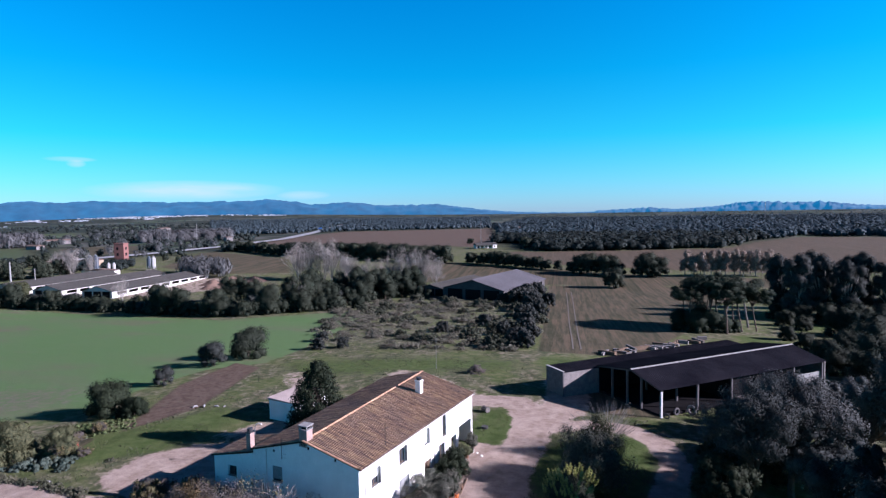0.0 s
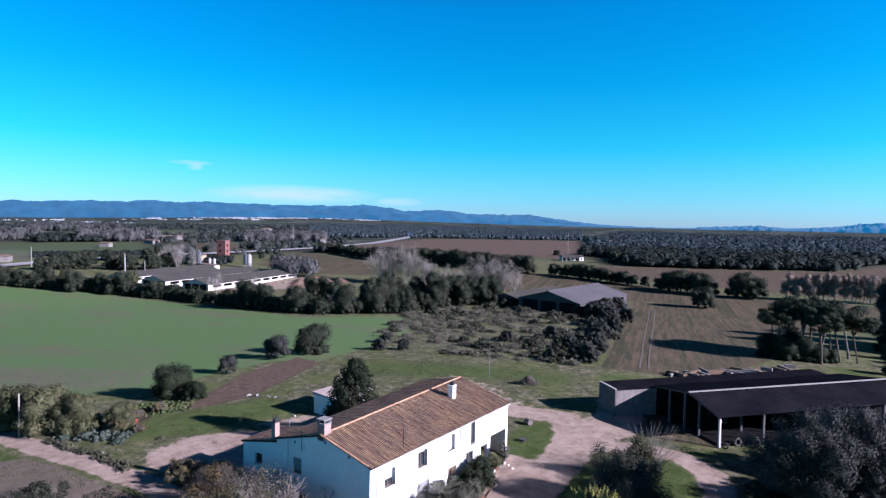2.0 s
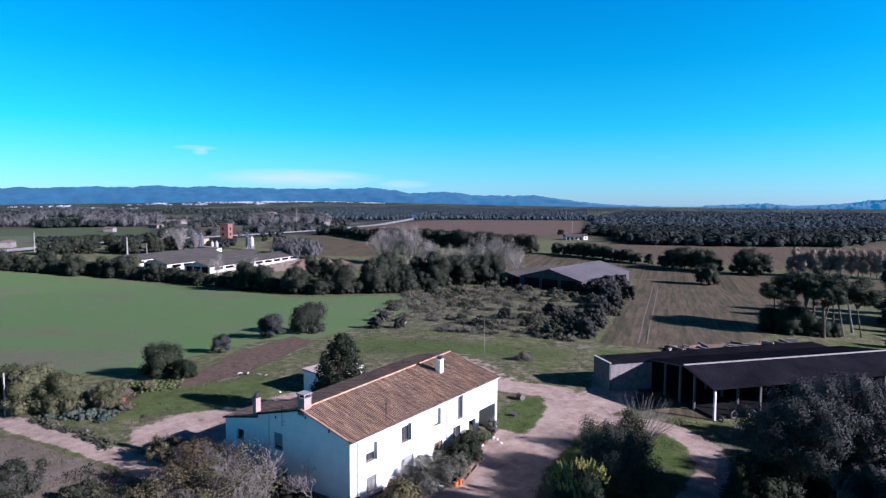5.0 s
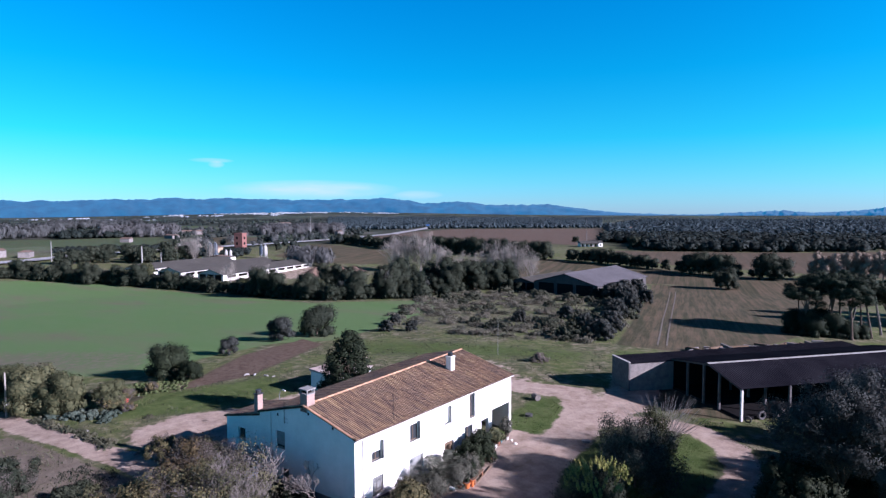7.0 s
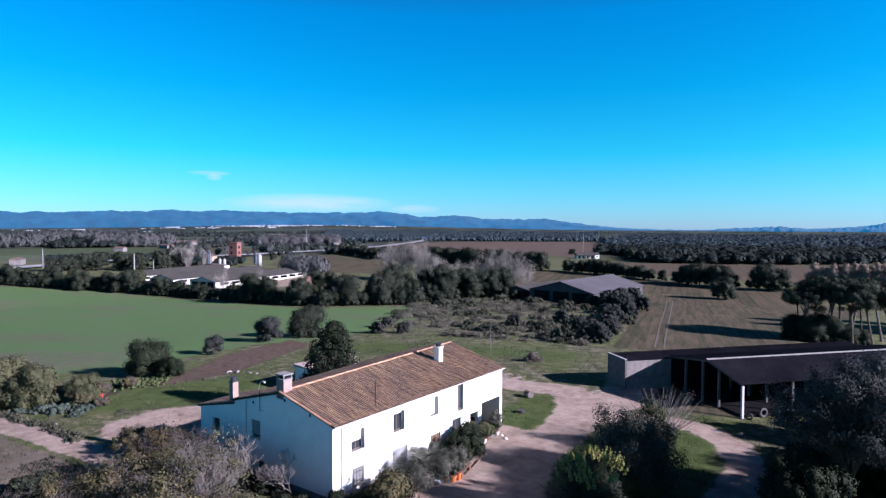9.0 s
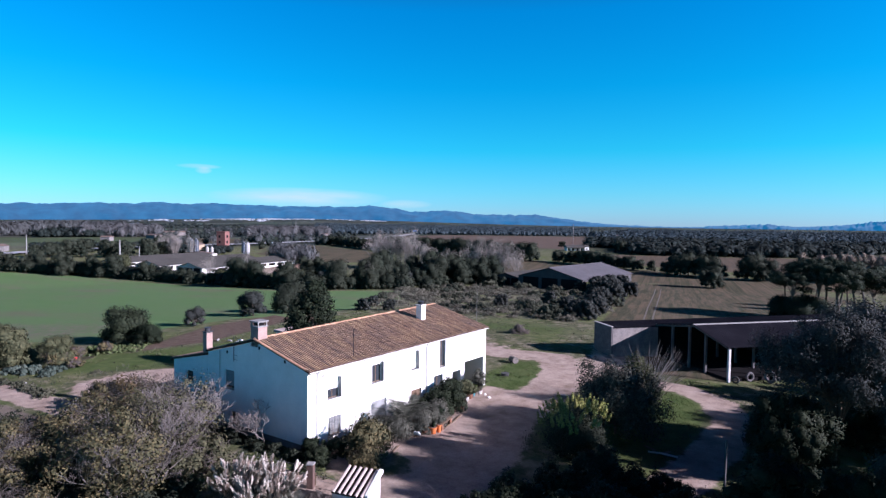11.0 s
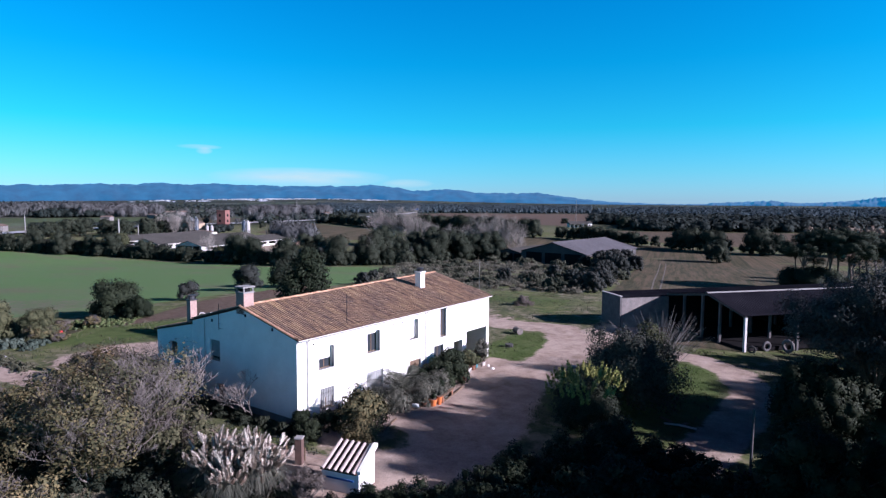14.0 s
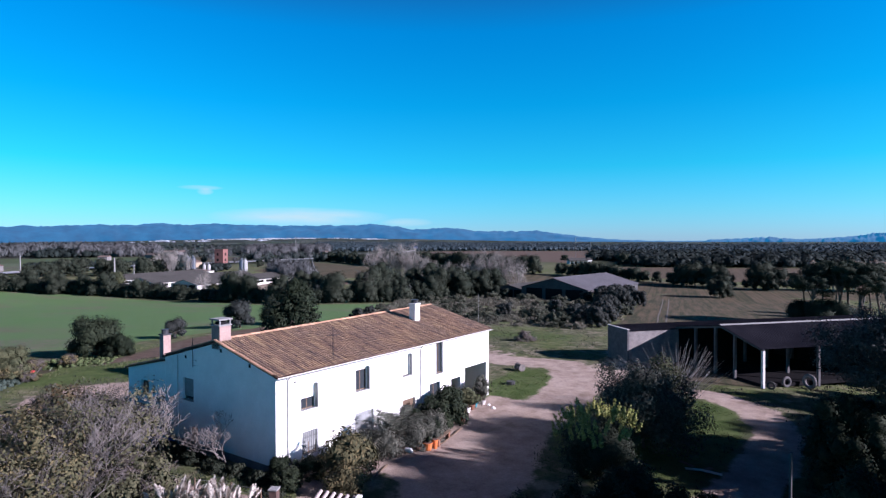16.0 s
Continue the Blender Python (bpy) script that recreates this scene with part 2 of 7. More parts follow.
M["plume"] = leaf_mat("pampas_plume", (0.36, 0.33, 0.30), (0.45, 0.41, 0.375), (0.55, 0.51, 0.47))
M["oak"] = leaf_mat("holm_oak_leaf", (0.018, 0.023, 0.017), (0.023, 0.029, 0.020), (0.031, 0.038, 0.026))
# bluer for distance, palest in the second: air haze put into the leaf colour
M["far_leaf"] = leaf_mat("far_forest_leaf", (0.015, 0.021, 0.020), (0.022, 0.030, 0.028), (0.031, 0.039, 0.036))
M["haze_leaf"] = leaf_mat("hazed_forest_leaf", (0.030, 0.046, 0.054), (0.036, 0.054, 0.064), (0.044, 0.062, 0.072))
M["fig_leaf"] = leaf_mat("autumn_fig_leaf", (0.046, 0.046, 0.026), (0.084, 0.077, 0.041), (0.145, 0.115, 0.060))
M["willow"] = leaf_mat("willow_leaf", (0.040, 0.046, 0.026), (0.058, 0.064, 0.035), (0.086, 0.086, 0.047))
# olive leaf darkened, for the shaded near side of the yard trees
M["olive_dark"] = leaf_mat("dark_olive_leaf", (0.020, 0.023, 0.022), (0.032, 0.036, 0.034), (0.050, 0.055, 0.051))
M["olive_mid"] = leaf_mat("grey_olive_leaf", (0.028, 0.033, 0.034), (0.046, 0.052, 0.052), (0.074, 0.082, 0.080))
M["olive"] = leaf_mat("olive_leaf", (0.0351, 0.0382, 0.0312), (0.064, 0.0686, 0.0562), (0.1014, 0.1053, 0.0874))
M["laurel"] = leaf_mat("laurel_leaf", (0.011, 0.016, 0.010), (0.017, 0.024, 0.014), (0.026, 0.034, 0.019))
M["pine"] = leaf_mat("pine_needle", (0.013, 0.020, 0.014), (0.020, 0.029, 0.019), (0.029, 0.039, 0.024))
M["autumn"] = leaf_mat("autumn_leaf", (0.0468, 0.0374, 0.0203), (0.078, 0.0585, 0.0312), (0.117, 0.078, 0.0429))
M["yellowgreen"] = leaf_mat("yellow_green_leaf", (0.034, 0.037, 0.022), (0.054, 0.056, 0.032), (0.082, 0.079, 0.046))
M["lemon"] = leaf_mat("yellow_flower_spike", (0.13, 0.145, 0.045), (0.20, 0.21, 0.07), (0.31, 0.31, 0.13))
M["greyscrub"] = leaf_mat("dry_scrub_leaf", (0.072, 0.074, 0.056), (0.105, 0.104, 0.082), (0.150, 0.142, 0.116))
M["bluegreen"] = leaf_mat("blue_green_leaf", (0.040, 0.056, 0.047), (0.058, 0.079, 0.066), (0.085, 0.106, 0.088))
M["scrubgreen"] = leaf_mat("scrub_leaf", (0.030, 0.035, 0.025), (0.044, 0.050, 0.036), (0.066, 0.070, 0.052))
M["twig"] = leaf_mat("bare_twig", (0.15, 0.14, 0.128), (0.20, 0.188, 0.174), (0.27, 0.254, 0.237))
M["brown_twig"] = leaf_mat("brown_twig", (0.050, 0.045, 0.042), (0.078, 0.070, 0.066), (0.115, 0.105, 0.099))
M["vegetable"] = leaf_mat("vegetable_leaf", (0.046, 0.068, 0.028), (0.066, 0.090, 0.038), (0.095, 0.112, 0.052))
M["gold"] = leaf_mat("golden_poplar_leaf", (0.14, 0.115, 0.095), (0.20, 0.165, 0.135), (0.26, 0.215, 0.18))
M["grey_grove"] = leaf_mat("leafless_grove_twig", (0.078, 0.081, 0.084), (0.092, 0.096, 0.100), (0.108, 0.112, 0.117))
# wall colour darkened for the shade on the grey barn and low shed
M["shaded_wall"] = surf("shade_dark_wall", (0.085, 0.08, 0.08), (0.055, 0.053, 0.055), 0.4, 0.95, 0.3, 8)
M["grassblade"] = leaf_mat("grass_blade", (0.060, 0.075, 0.033), (0.085, 0.098, 0.046), (0.125, 0.118, 0.072))


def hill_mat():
    """The far backdrop: wooded slopes, the blue air haze painted as a faint glow."""
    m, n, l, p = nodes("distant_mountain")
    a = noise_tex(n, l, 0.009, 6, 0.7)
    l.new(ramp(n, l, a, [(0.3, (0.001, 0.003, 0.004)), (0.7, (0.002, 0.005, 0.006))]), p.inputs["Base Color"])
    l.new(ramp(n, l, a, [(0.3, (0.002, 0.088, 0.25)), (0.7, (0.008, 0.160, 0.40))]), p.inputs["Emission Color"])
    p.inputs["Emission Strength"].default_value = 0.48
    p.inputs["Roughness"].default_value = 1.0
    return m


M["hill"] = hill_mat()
M["lushblade"] = leaf_mat("lush_grass_blade", (0.042, 0.075, 0.020), (0.055, 0.095, 0.028), (0.085, 0.12, 0.045))


def glass_mat():
    m, n, l, p = nodes("window_glass")
    p.inputs["Base Color"].default_value = (0.03, 0.035, 0.04, 1)
    p.inputs["Roughness"].default_value = 0.08
    p.inputs["Specular IOR Level"].default_value = 0.6
    return m


M["glass"] = glass_mat()


# ---- mesh helpers ----
class MB:
    """Gathers vertices and faces for one mesh."""
    def __init__(self):
        self.v, self.f = [], []

    def quad(self, *pts):
        i = len(self.v)
        self.v += [tuple(p) for p in pts]
        self.f.append(tuple(range(i, i + len(pts))))
        return self

    def box(self, x0, x1, y0, y1, z0, z1, m=None):
        i = len(self.v)
        c = [(x0, y0, z0), (x1, y0, z0), (x1, y1, z0), (x0, y1, z0), (x0, y0, z1), (x1, y0, z1), (x1, y1, z1), (x0, y1, z1)]
        if m is not None:
            c = [tuple(m @ Vector(p)) for p in c]
        self.v += c
        self.f += [tuple(i + k for k in q) for q in ((3, 2, 1, 0), (4, 5, 6, 7), (0, 1, 5, 4), (1, 2, 6, 5), (2, 3, 7, 6), (3, 0, 4, 7))]
        return self

    def prism(self, poly, a, b, axis="y"):
        """A polygon of two coordinates, drawn out from a to b along an axis."""
        put = {"y": lambda p, d: (p[0], d, p[1]), "x": lambda p, d: (d, p[0], p[1]), "z": lambda p, d: (p[0], p[1], d)}[axis]
        i, k = len(self.v), len(poly)
        self.v += [put(p, a) for p in poly] + [put(p, b) for p in poly]
        self.f += [tuple(range(i, i + k)), tuple(range(i + 2 * k - 1, i + k - 1, -1))]
        self.f += [(i + j, i + k + j, i + k + (j + 1) % k, i + (j + 1) % k) for j in range(k)]
        return self

    def tube(self, pts, radii, sides=6, cap=True):
        i = len(self.v)
        pts = [Vector(p) for p in pts]
        for k, p in enumerate(pts):
            d = (pts[min(k + 1, len(pts) - 1)] - pts[max(k - 1, 0)])
            d = d.normalized() if d.length > 1e-6 else Vector((0, 0, 1))
            s = d.cross(Vector((0.31, 0.95, 0.05))).normalized()
            t = d.cross(s)
            for j in range(sides):
                a = 2 * math.pi * j / sides
                self.v.append(tuple(p + (s * math.cos(a) + t * math.sin(a)) * radii[k]))
        for k in range(len(pts) - 1):
            for j in range(sides):
                a, b = i + k * sides + j, i + k * sides + (j + 1) % sides
                self.f.append((a, b, b + sides, a + sides))
        if cap:
            self.f.append(tuple(i + j for j in range(sides))[::-1])
            self.f.append(tuple(i + (len(pts) - 1) * sides + j for j in range(sides)))
        return self

    def moved(self, m):
        self.v = [tuple(m @ Vector(p)) for p in self.v]
        return self

    def mesh(self, name, mat, smooth=False):
        me = bpy.data.meshes.new(name)
        me.from_pydata(self.v, [], self.f)
        bm = bmesh.new()
        bm.from_mesh(me)
        bmesh.ops.recalc_face_normals(bm, faces=bm.faces)
        bm.to_mesh(me)
        bm.free()
        me.materials.append(M[mat] if isinstance(mat, str) else mat)
        if smooth:
            me.polygons.foreach_set("use_smooth", [True] * len(me.polygons))
        return me


def bulk(name, verts, faces_n, mat, normals=None):
    """A mesh from an array of vertices, whose faces take them in turn, faces_n corners each; normals: one a face, to shade foliage softly."""
    me = bpy.data.meshes.new(name)
    n = len(verts)
    me.vertices.add(n)
    me.vertices.foreach_set("co", np.asarray(verts, np.float32).ravel())
    me.loops.add(n)
    me.loops.foreach_set("vertex_index", np.arange(n, dtype=np.int32))
    me.polygons.add(n // faces_n)
    me.polygons.foreach_set("loop_start", np.arange(0, n, faces_n, dtype=np.int32))
    me.update(calc_edges=True)
    me.materials.append(M[mat])
    if normals is not None:
        me.polygons.foreach_set("use_smooth", np.ones(n // faces_n, bool))
        me.normals_split_custom_set_from_vertices((normals if len(normals) == n else np.repeat(normals, faces_n, 0)).tolist())
    return me


def part(name, shape, mat, parent, label="", smooth=False):
    me = shape if isinstance(shape, bpy.types.Mesh) else shape.mesh(name, mat, smooth)
    ob = new(name, me)
    ob.parent = parent
    return tagged(ob, label)


def thing(name, label, category, m=None, group="", kind=""):
    ob = new(name)
    ob.empty_display_size = 0.5
    if m is not None:
        ob.matrix_basis = m
    return tagged(ob, label, category, group, kind)


# ---- the lie of the land ----
# the farm stands on a terrace; the fields fall away to a shallow valley and rise again to the far plain
LAND_S = [0, 40, 77, 120, 180, 260, 330, 450, 600, 1500, 2500, 3500, 4600, 8000]
LAND_Z = [-0.8, -1.0, -2.8, -5.5, -9.0, -13.0, -13.0, -9.0, -7.5, -6.0, -5.0, -1.0, 4.0, 6.0]
# the plan was drawn on this gentler slope, as seen from a point over the orchard
PLAN_S = [0, 40, 75, 150, 300, 500, 1500, 2500, 3500, 4600, 8000]
PLAN_Z = [-0.8, -0.9, -1.7, -3.0, -4.2, -5.0, -6.0, -5.0, -1.0, 4.0, 6.0]
OVER = (37.7, -33.6, 24.7)


def slope(x, y, ss, zs):
    x, y = np.asarray(x, float), np.asarray(y, float)
    d, b = np.hypot(x + 6, y - 13), np.degrees(np.arctan2(38 - x, y + 38))
    return np.interp(d, ss, zs) + 32 * np.exp(-((b - 50) / 17) ** 2) * np.clip((d - 2000) / 2300, 0, 1) ** 1.3


def land(x, y):
    return slope(x, y, LAND_S, LAND_Z)


def spot(x, y, back=False):
    """Carry a place of the plan along its line of sight onto the land: x, y and how much larger things are there. back: the other way."""
    a, b = ((LAND_S, LAND_Z), (PLAN_S, PLAN_Z)) if back else ((PLAN_S, PLAN_Z), (LAND_S, LAND_Z))
    x, y = np.asarray(x, float), np.asarray(y, float)
    drop = OVER[2] - slope(x, y, *a)
    k = np.ones_like(drop)
    for _ in range(40):
        k = 0.5 * k + 0.5 * (OVER[2] - slope(OVER[0] + (x - OVER[0]) * k, OVER[1] + (y - OVER[1]) * k, *b)) / drop
    return OVER[0] + (x - OVER[0]) * k, OVER[1] + (y - OVER[1]) * k, k


def ground_z(x, y):
    return float(land(x, y))


def at(x, y, dz=0.0, rz=0.0):
    x, y, k = (float(v) for v in spot(x, y))
    return pose(x, y, ground_z(x, y) + dz * k, 0, 0, rz) @ Matrix.Scale(k, 4)


# ---- ground ----
def spread(lo, hi, step, far, grow):
    c = list(np.arange(lo, hi + 1e-6, step))
    s, a, b = step, lo, hi
    while b < far or a > -far:
        s *= grow
        a, b = a - s, b + s
        c = [a] + c + [b]
    return np.array(c)


def inside(px, py, poly):
    """Signed distance to a polygon, positive inside."""
    poly = np.array(poly, float)
    d, odd = np.full(px.shape, 1e9), np.zeros(px.shape, bool)
    for (ax, ay), (bx, by) in zip(poly, np.roll(poly, -1, 0)):
        ex, ey = bx - ax, by - ay
        t = np.clip(((px - ax) * ex + (py - ay) * ey) / (ex * ex + ey * ey + 1e-9), 0, 1)
        d = np.minimum(d, np.hypot(px - ax - t * ex, py - ay - t * ey))
        cross = ((ay > py) != (by > py)) & (px < (bx - ax) * (py - ay) / (by - ay + 1e-12) + ax)
        odd ^= cross
    return np.where(odd, d, -d)


def along(px, py, line, half):
    """Half-width minus the distance to a line of points: positive on the way."""
    d = np.full(px.shape, 1e9)
    for (ax, ay), (bx, by) in zip(line[:-1], line[1:]):
        ex, ey = bx - ax, by - ay
        t = np.clip(((px - ax) * ex + (py - ay) * ey) / (ex * ex + ey * ey + 1e-9), 0, 1)
        d = np.minimum(d, np.hypot(px - ax - t * ex, py - ay - t * ey))
    return half - d


def soft(d, w):
    return np.clip(0.5 + d / (2 * w), 0, 1)


DRIVE = [(10, -4), (8.5, 6), (8, 14), (7, 22), (6.2, 30), (4, 38), (-1, 44), (-8, 42)]
DRIVE_BARN = [(5, 38), (7, 44), (6, 49), (3, 58)]
RING = [(7, 35), (12.5, 39), (18, 39.5), (22.5, 36), (25, 30), (25.4, 22), (24.8, 14), (24, 5), (22, -8)]
LANE = [(13, -2.5), (5.5, -3.6), (-7.5, -6.8), (-25, -7.4), (-37, -9.3), (-55, -12.2), (-95, -18), (-160, -30)]
APRON = [(-20.5, -1), (-20.5, 9), (-26, 12.5), (-33, 9.5), (-37.5, 2.5), (-35, -5), (-26, -6)]
CROP = [(-330, 20), (-270, 50), (-224, 65), (-169, 72), (-111, 82), (-83, 111), (-71, 98), (-61, 62), (-59, 47), (-66, 38), (-66, 26), (-64, 12), (-70, 2), (-78, -10), (-140, -40), (-320, -90)]
PLOT = [(-48, 7), (-52.5, 13.7), (-61.5, 27.7), (-65, 44.5), (-57, 43.5), (-46.5, 20)]
PLOUGH = [(-10, 81), (-34.5, 168), (-45, 200), (4, 215), (28, 190), (17, 152), (17, 114), (10, 84)]
STUBBLE = [(-110, 190), (-46, 202), (4, 217), (40, 225), (60, 262), (-2, 257), (-74, 274), (-150, 300), (-165, 250)]
FIELD_FAR = [(-152, 415), (-134, 375), (-75, 302), (-16, 292), (45, 290), (150, 420), (150, 735), (74, 735), (26, 605), (10, 512), (-33, 476), (-100, 436)]
FIELD_RED = [(-530, 452), (-690, 880), (-450, 1065), (-250, 625), (-200, 470), (-338, 492)]
FIELD_WEST = [(-450, 358), (-290, 302), (-200, 210), (-242, 192), (-320, 215)]


def wedge(b0, b1, d0, d1):
    """A plot of the valley between two bearings (degrees left of +y) and two distances from the yard."""
    return [(38 - math.sin(radians(b)) * d, -38 + math.cos(radians(b)) * d) for b, d in ((b0, d0), (b1, d0), (b1, d1), (b0, d1))]


FIELD_LEFT, FIELD_LEFT2 = wedge(82, 63.5, 610, 890), wedge(80, 66.5, 1020, 1420)
FIELD_BROWN, FIELD_GREEN = wedge(62, 56, 640, 820), wedge(64, 60, 1250, 1700)
YARD = [(-34, 12), (-30, 30), (-24, 33), (-20, 20), (-20, 8)]

gx, gy = spread(-75, 45, 0.6, 4900, 1.04), spread(-30, 100, 0.6, 4900, 1.04)
X, Y = np.meshgrid(gx, gy, indexing="xy")
Z = land(X, Y)
PX, PY, _ = spot(X, Y, True)
dirt = np.maximum.reduce([soft(along(PX, PY, DRIVE, 2.9), 0.9), soft(along(PX, PY, DRIVE_BARN, 3.6), 1.2), soft(along(PX, PY, RING, 1.9), 0.7),
                          soft(along(PX, PY, LANE, 1.7), 0.5), soft(inside(PX, PY, APRON), 1.5), 0.8 * soft(inside(PX, PY, YARD), 2.5), 0.62 * soft(along(PX, PY, [(-8, 42), (-16, 46), (-27, 51)], 4.0), 3.0), 0.6 * soft(along(PX, PY, [(-30, 30), (-38, 34), (-46, 42)], 3.0), 2.5), 0.58 * soft(inside(PX, PY, [(-285, 84), (-180, 104), (-170, 150), (-190, 182), (-300, 170)]), 5),
                          soft(inside(PX, PY, [(0.2, 0), (0.2, 26), (8.5, 26), (11.5, 15), (13.6, 10), (15.2, 3), (14, -4)]), 1.0)])
dirt *= 1 - 0.9 * soft(inside(PX, PY, [(5.2, 5.0), (7.4, 4.2), (9.0, 2.2), (7.6, 0.9), (5.0, 1.4)]), 0.5)
crop = np.maximum.reduce([soft(inside(PX, PY, CROP), 1.5), 0.5 * soft(inside(PX, PY, FIELD_LEFT), 8), 0.5 * soft(inside(PX, PY, FIELD_LEFT2), 8), 0.5 * soft(inside(PX, PY, FIELD_GREEN), 8)])
# first patch darkens the ground before the barn, for its shade; the rest is soil
plough_and_shade = np.maximum.reduce([0.85 * soft(inside(PX, PY, [(9, 58), (3, 52), (8, 46), (17, 44), (22, 47), (10, 60)]), 1.5), soft(inside(PX, PY, [(-46, -1.5), (-49, 4), (-53, 3), (-50, -4)]), 0.8), soft(inside(PX, PY, PLOT), 0.9), soft(inside(PX, PY, PLOUGH), 1.5), soft(inside(PX, PY, FIELD_FAR), 6), soft(inside(PX, PY, FIELD_RED), 8), soft(inside(PX, PY, FIELD_WEST), 6), soft(inside(PX, PY, FIELD_BROWN), 6), soft(inside(PX, PY, STUBBLE), 3)])
red = np.maximum.reduce([soft(inside(PX, PY, PLOT), 0.9), soft(inside(PX, PY, FIELD_RED), 8), 0.5 * soft(inside(PX, PY, FIELD_FAR), 6)])
lush = np.maximum.reduce([soft(inside(PX, PY, [(-46, -13.8), (-70, -17.6), (-70, -20), (-47, -15.6)]), 0.6), soft(inside(PX, PY, [(9, 20), (10, 32), (14, 37), (20, 36), (23, 29), (23, 16), (14, 14)]), 2), soft(inside(PX, PY, [(0.5, 22), (3.6, 21), (4, 28), (2, 37), (-4, 39), (-3, 28)]), 1),
                          soft(inside(PX, PY, [(-36, 4), (-44, -4), (-52, 0), (-46, 12), (-44, 22), (-36, 20)]), 3), 0.7 * soft(inside(PX, PY, [(-55, 48), (-40, 62), (-10, 72), (-8, 62), (-25, 52), (-45, 38)]), 5),
                          0.8 * soft(inside(PX, PY, [(-8, 76), (14, 80), (16, 70), (-2, 60)]), 3), soft(inside(PX, PY, [(28, 118), (33, 118), (44, 110), (38, 100)]), 2), soft(inside(PX, PY, [(30, 150), (38, 165), (60, 150), (48, 135)]), 3)])
fallow = np.maximum(soft(inside(PX, PY, [(-22, -9.6), (-40, -12.2), (-62, -16.2), (-100, -22), (-100, -46), (-20, -24)]), 1.0) * (1 - lush), 0.5 * soft(inside(PX, PY, [(-62, 14), (-70, 0), (-80, -14), (-125, -36), (-150, -28), (-105, 8), (-78, 28)]), 9))
forest = soft(np.hypot(PX, PY - 10) - 520, 60) * (1 - np.maximum(crop, plough_and_shade))
near = (np.abs(X + 15) < 90) & (np.abs(Y - 35) < 90)
rough_z = np.array([noise.noise((a * 0.35, b * 0.35, 0.0)) for a, b in zip(X[near], Y[near])])
Z[near] += 0.07 * rough_z * (1 - 0.75 * dirt[near])
ny, nx = X.shape
idx = np.arange(ny * nx, dtype=np.int64).reshape(ny, nx)
quads = np.stack([idx[:-1, :-1], idx[:-1, 1:], idx[1:, 1:], idx[1:, :-1]], -1).reshape(-1, 4)
me = bpy.data.meshes.new("ground")
me.vertices.add(ny * nx)
me.vertices.foreach_set("co", np.stack([X, Y, Z], -1).astype(np.float32).ravel())
me.loops.add(quads.size)
me.loops.foreach_set("vertex_index", quads.astype(np.int32).ravel())
me.polygons.add(len(quads))
me.polygons.foreach_set("loop_start", np.arange(0, quads.size, 4, dtype=np.int32))
me.update(calc_edges=True)
me.polygons.foreach_set("use_smooth", np.ones(len(quads), bool))
for name, chans in (("cover_a", (dirt, crop, plough_and_shade, lush)), ("cover_b", (red, forest, fallow, 0 * red))):
    layer = me.attributes.new(name, "FLOAT_COLOR", "POINT")
    layer.data.foreach_set("color", np.stack(chans, -1).astype(np.float32).ravel())


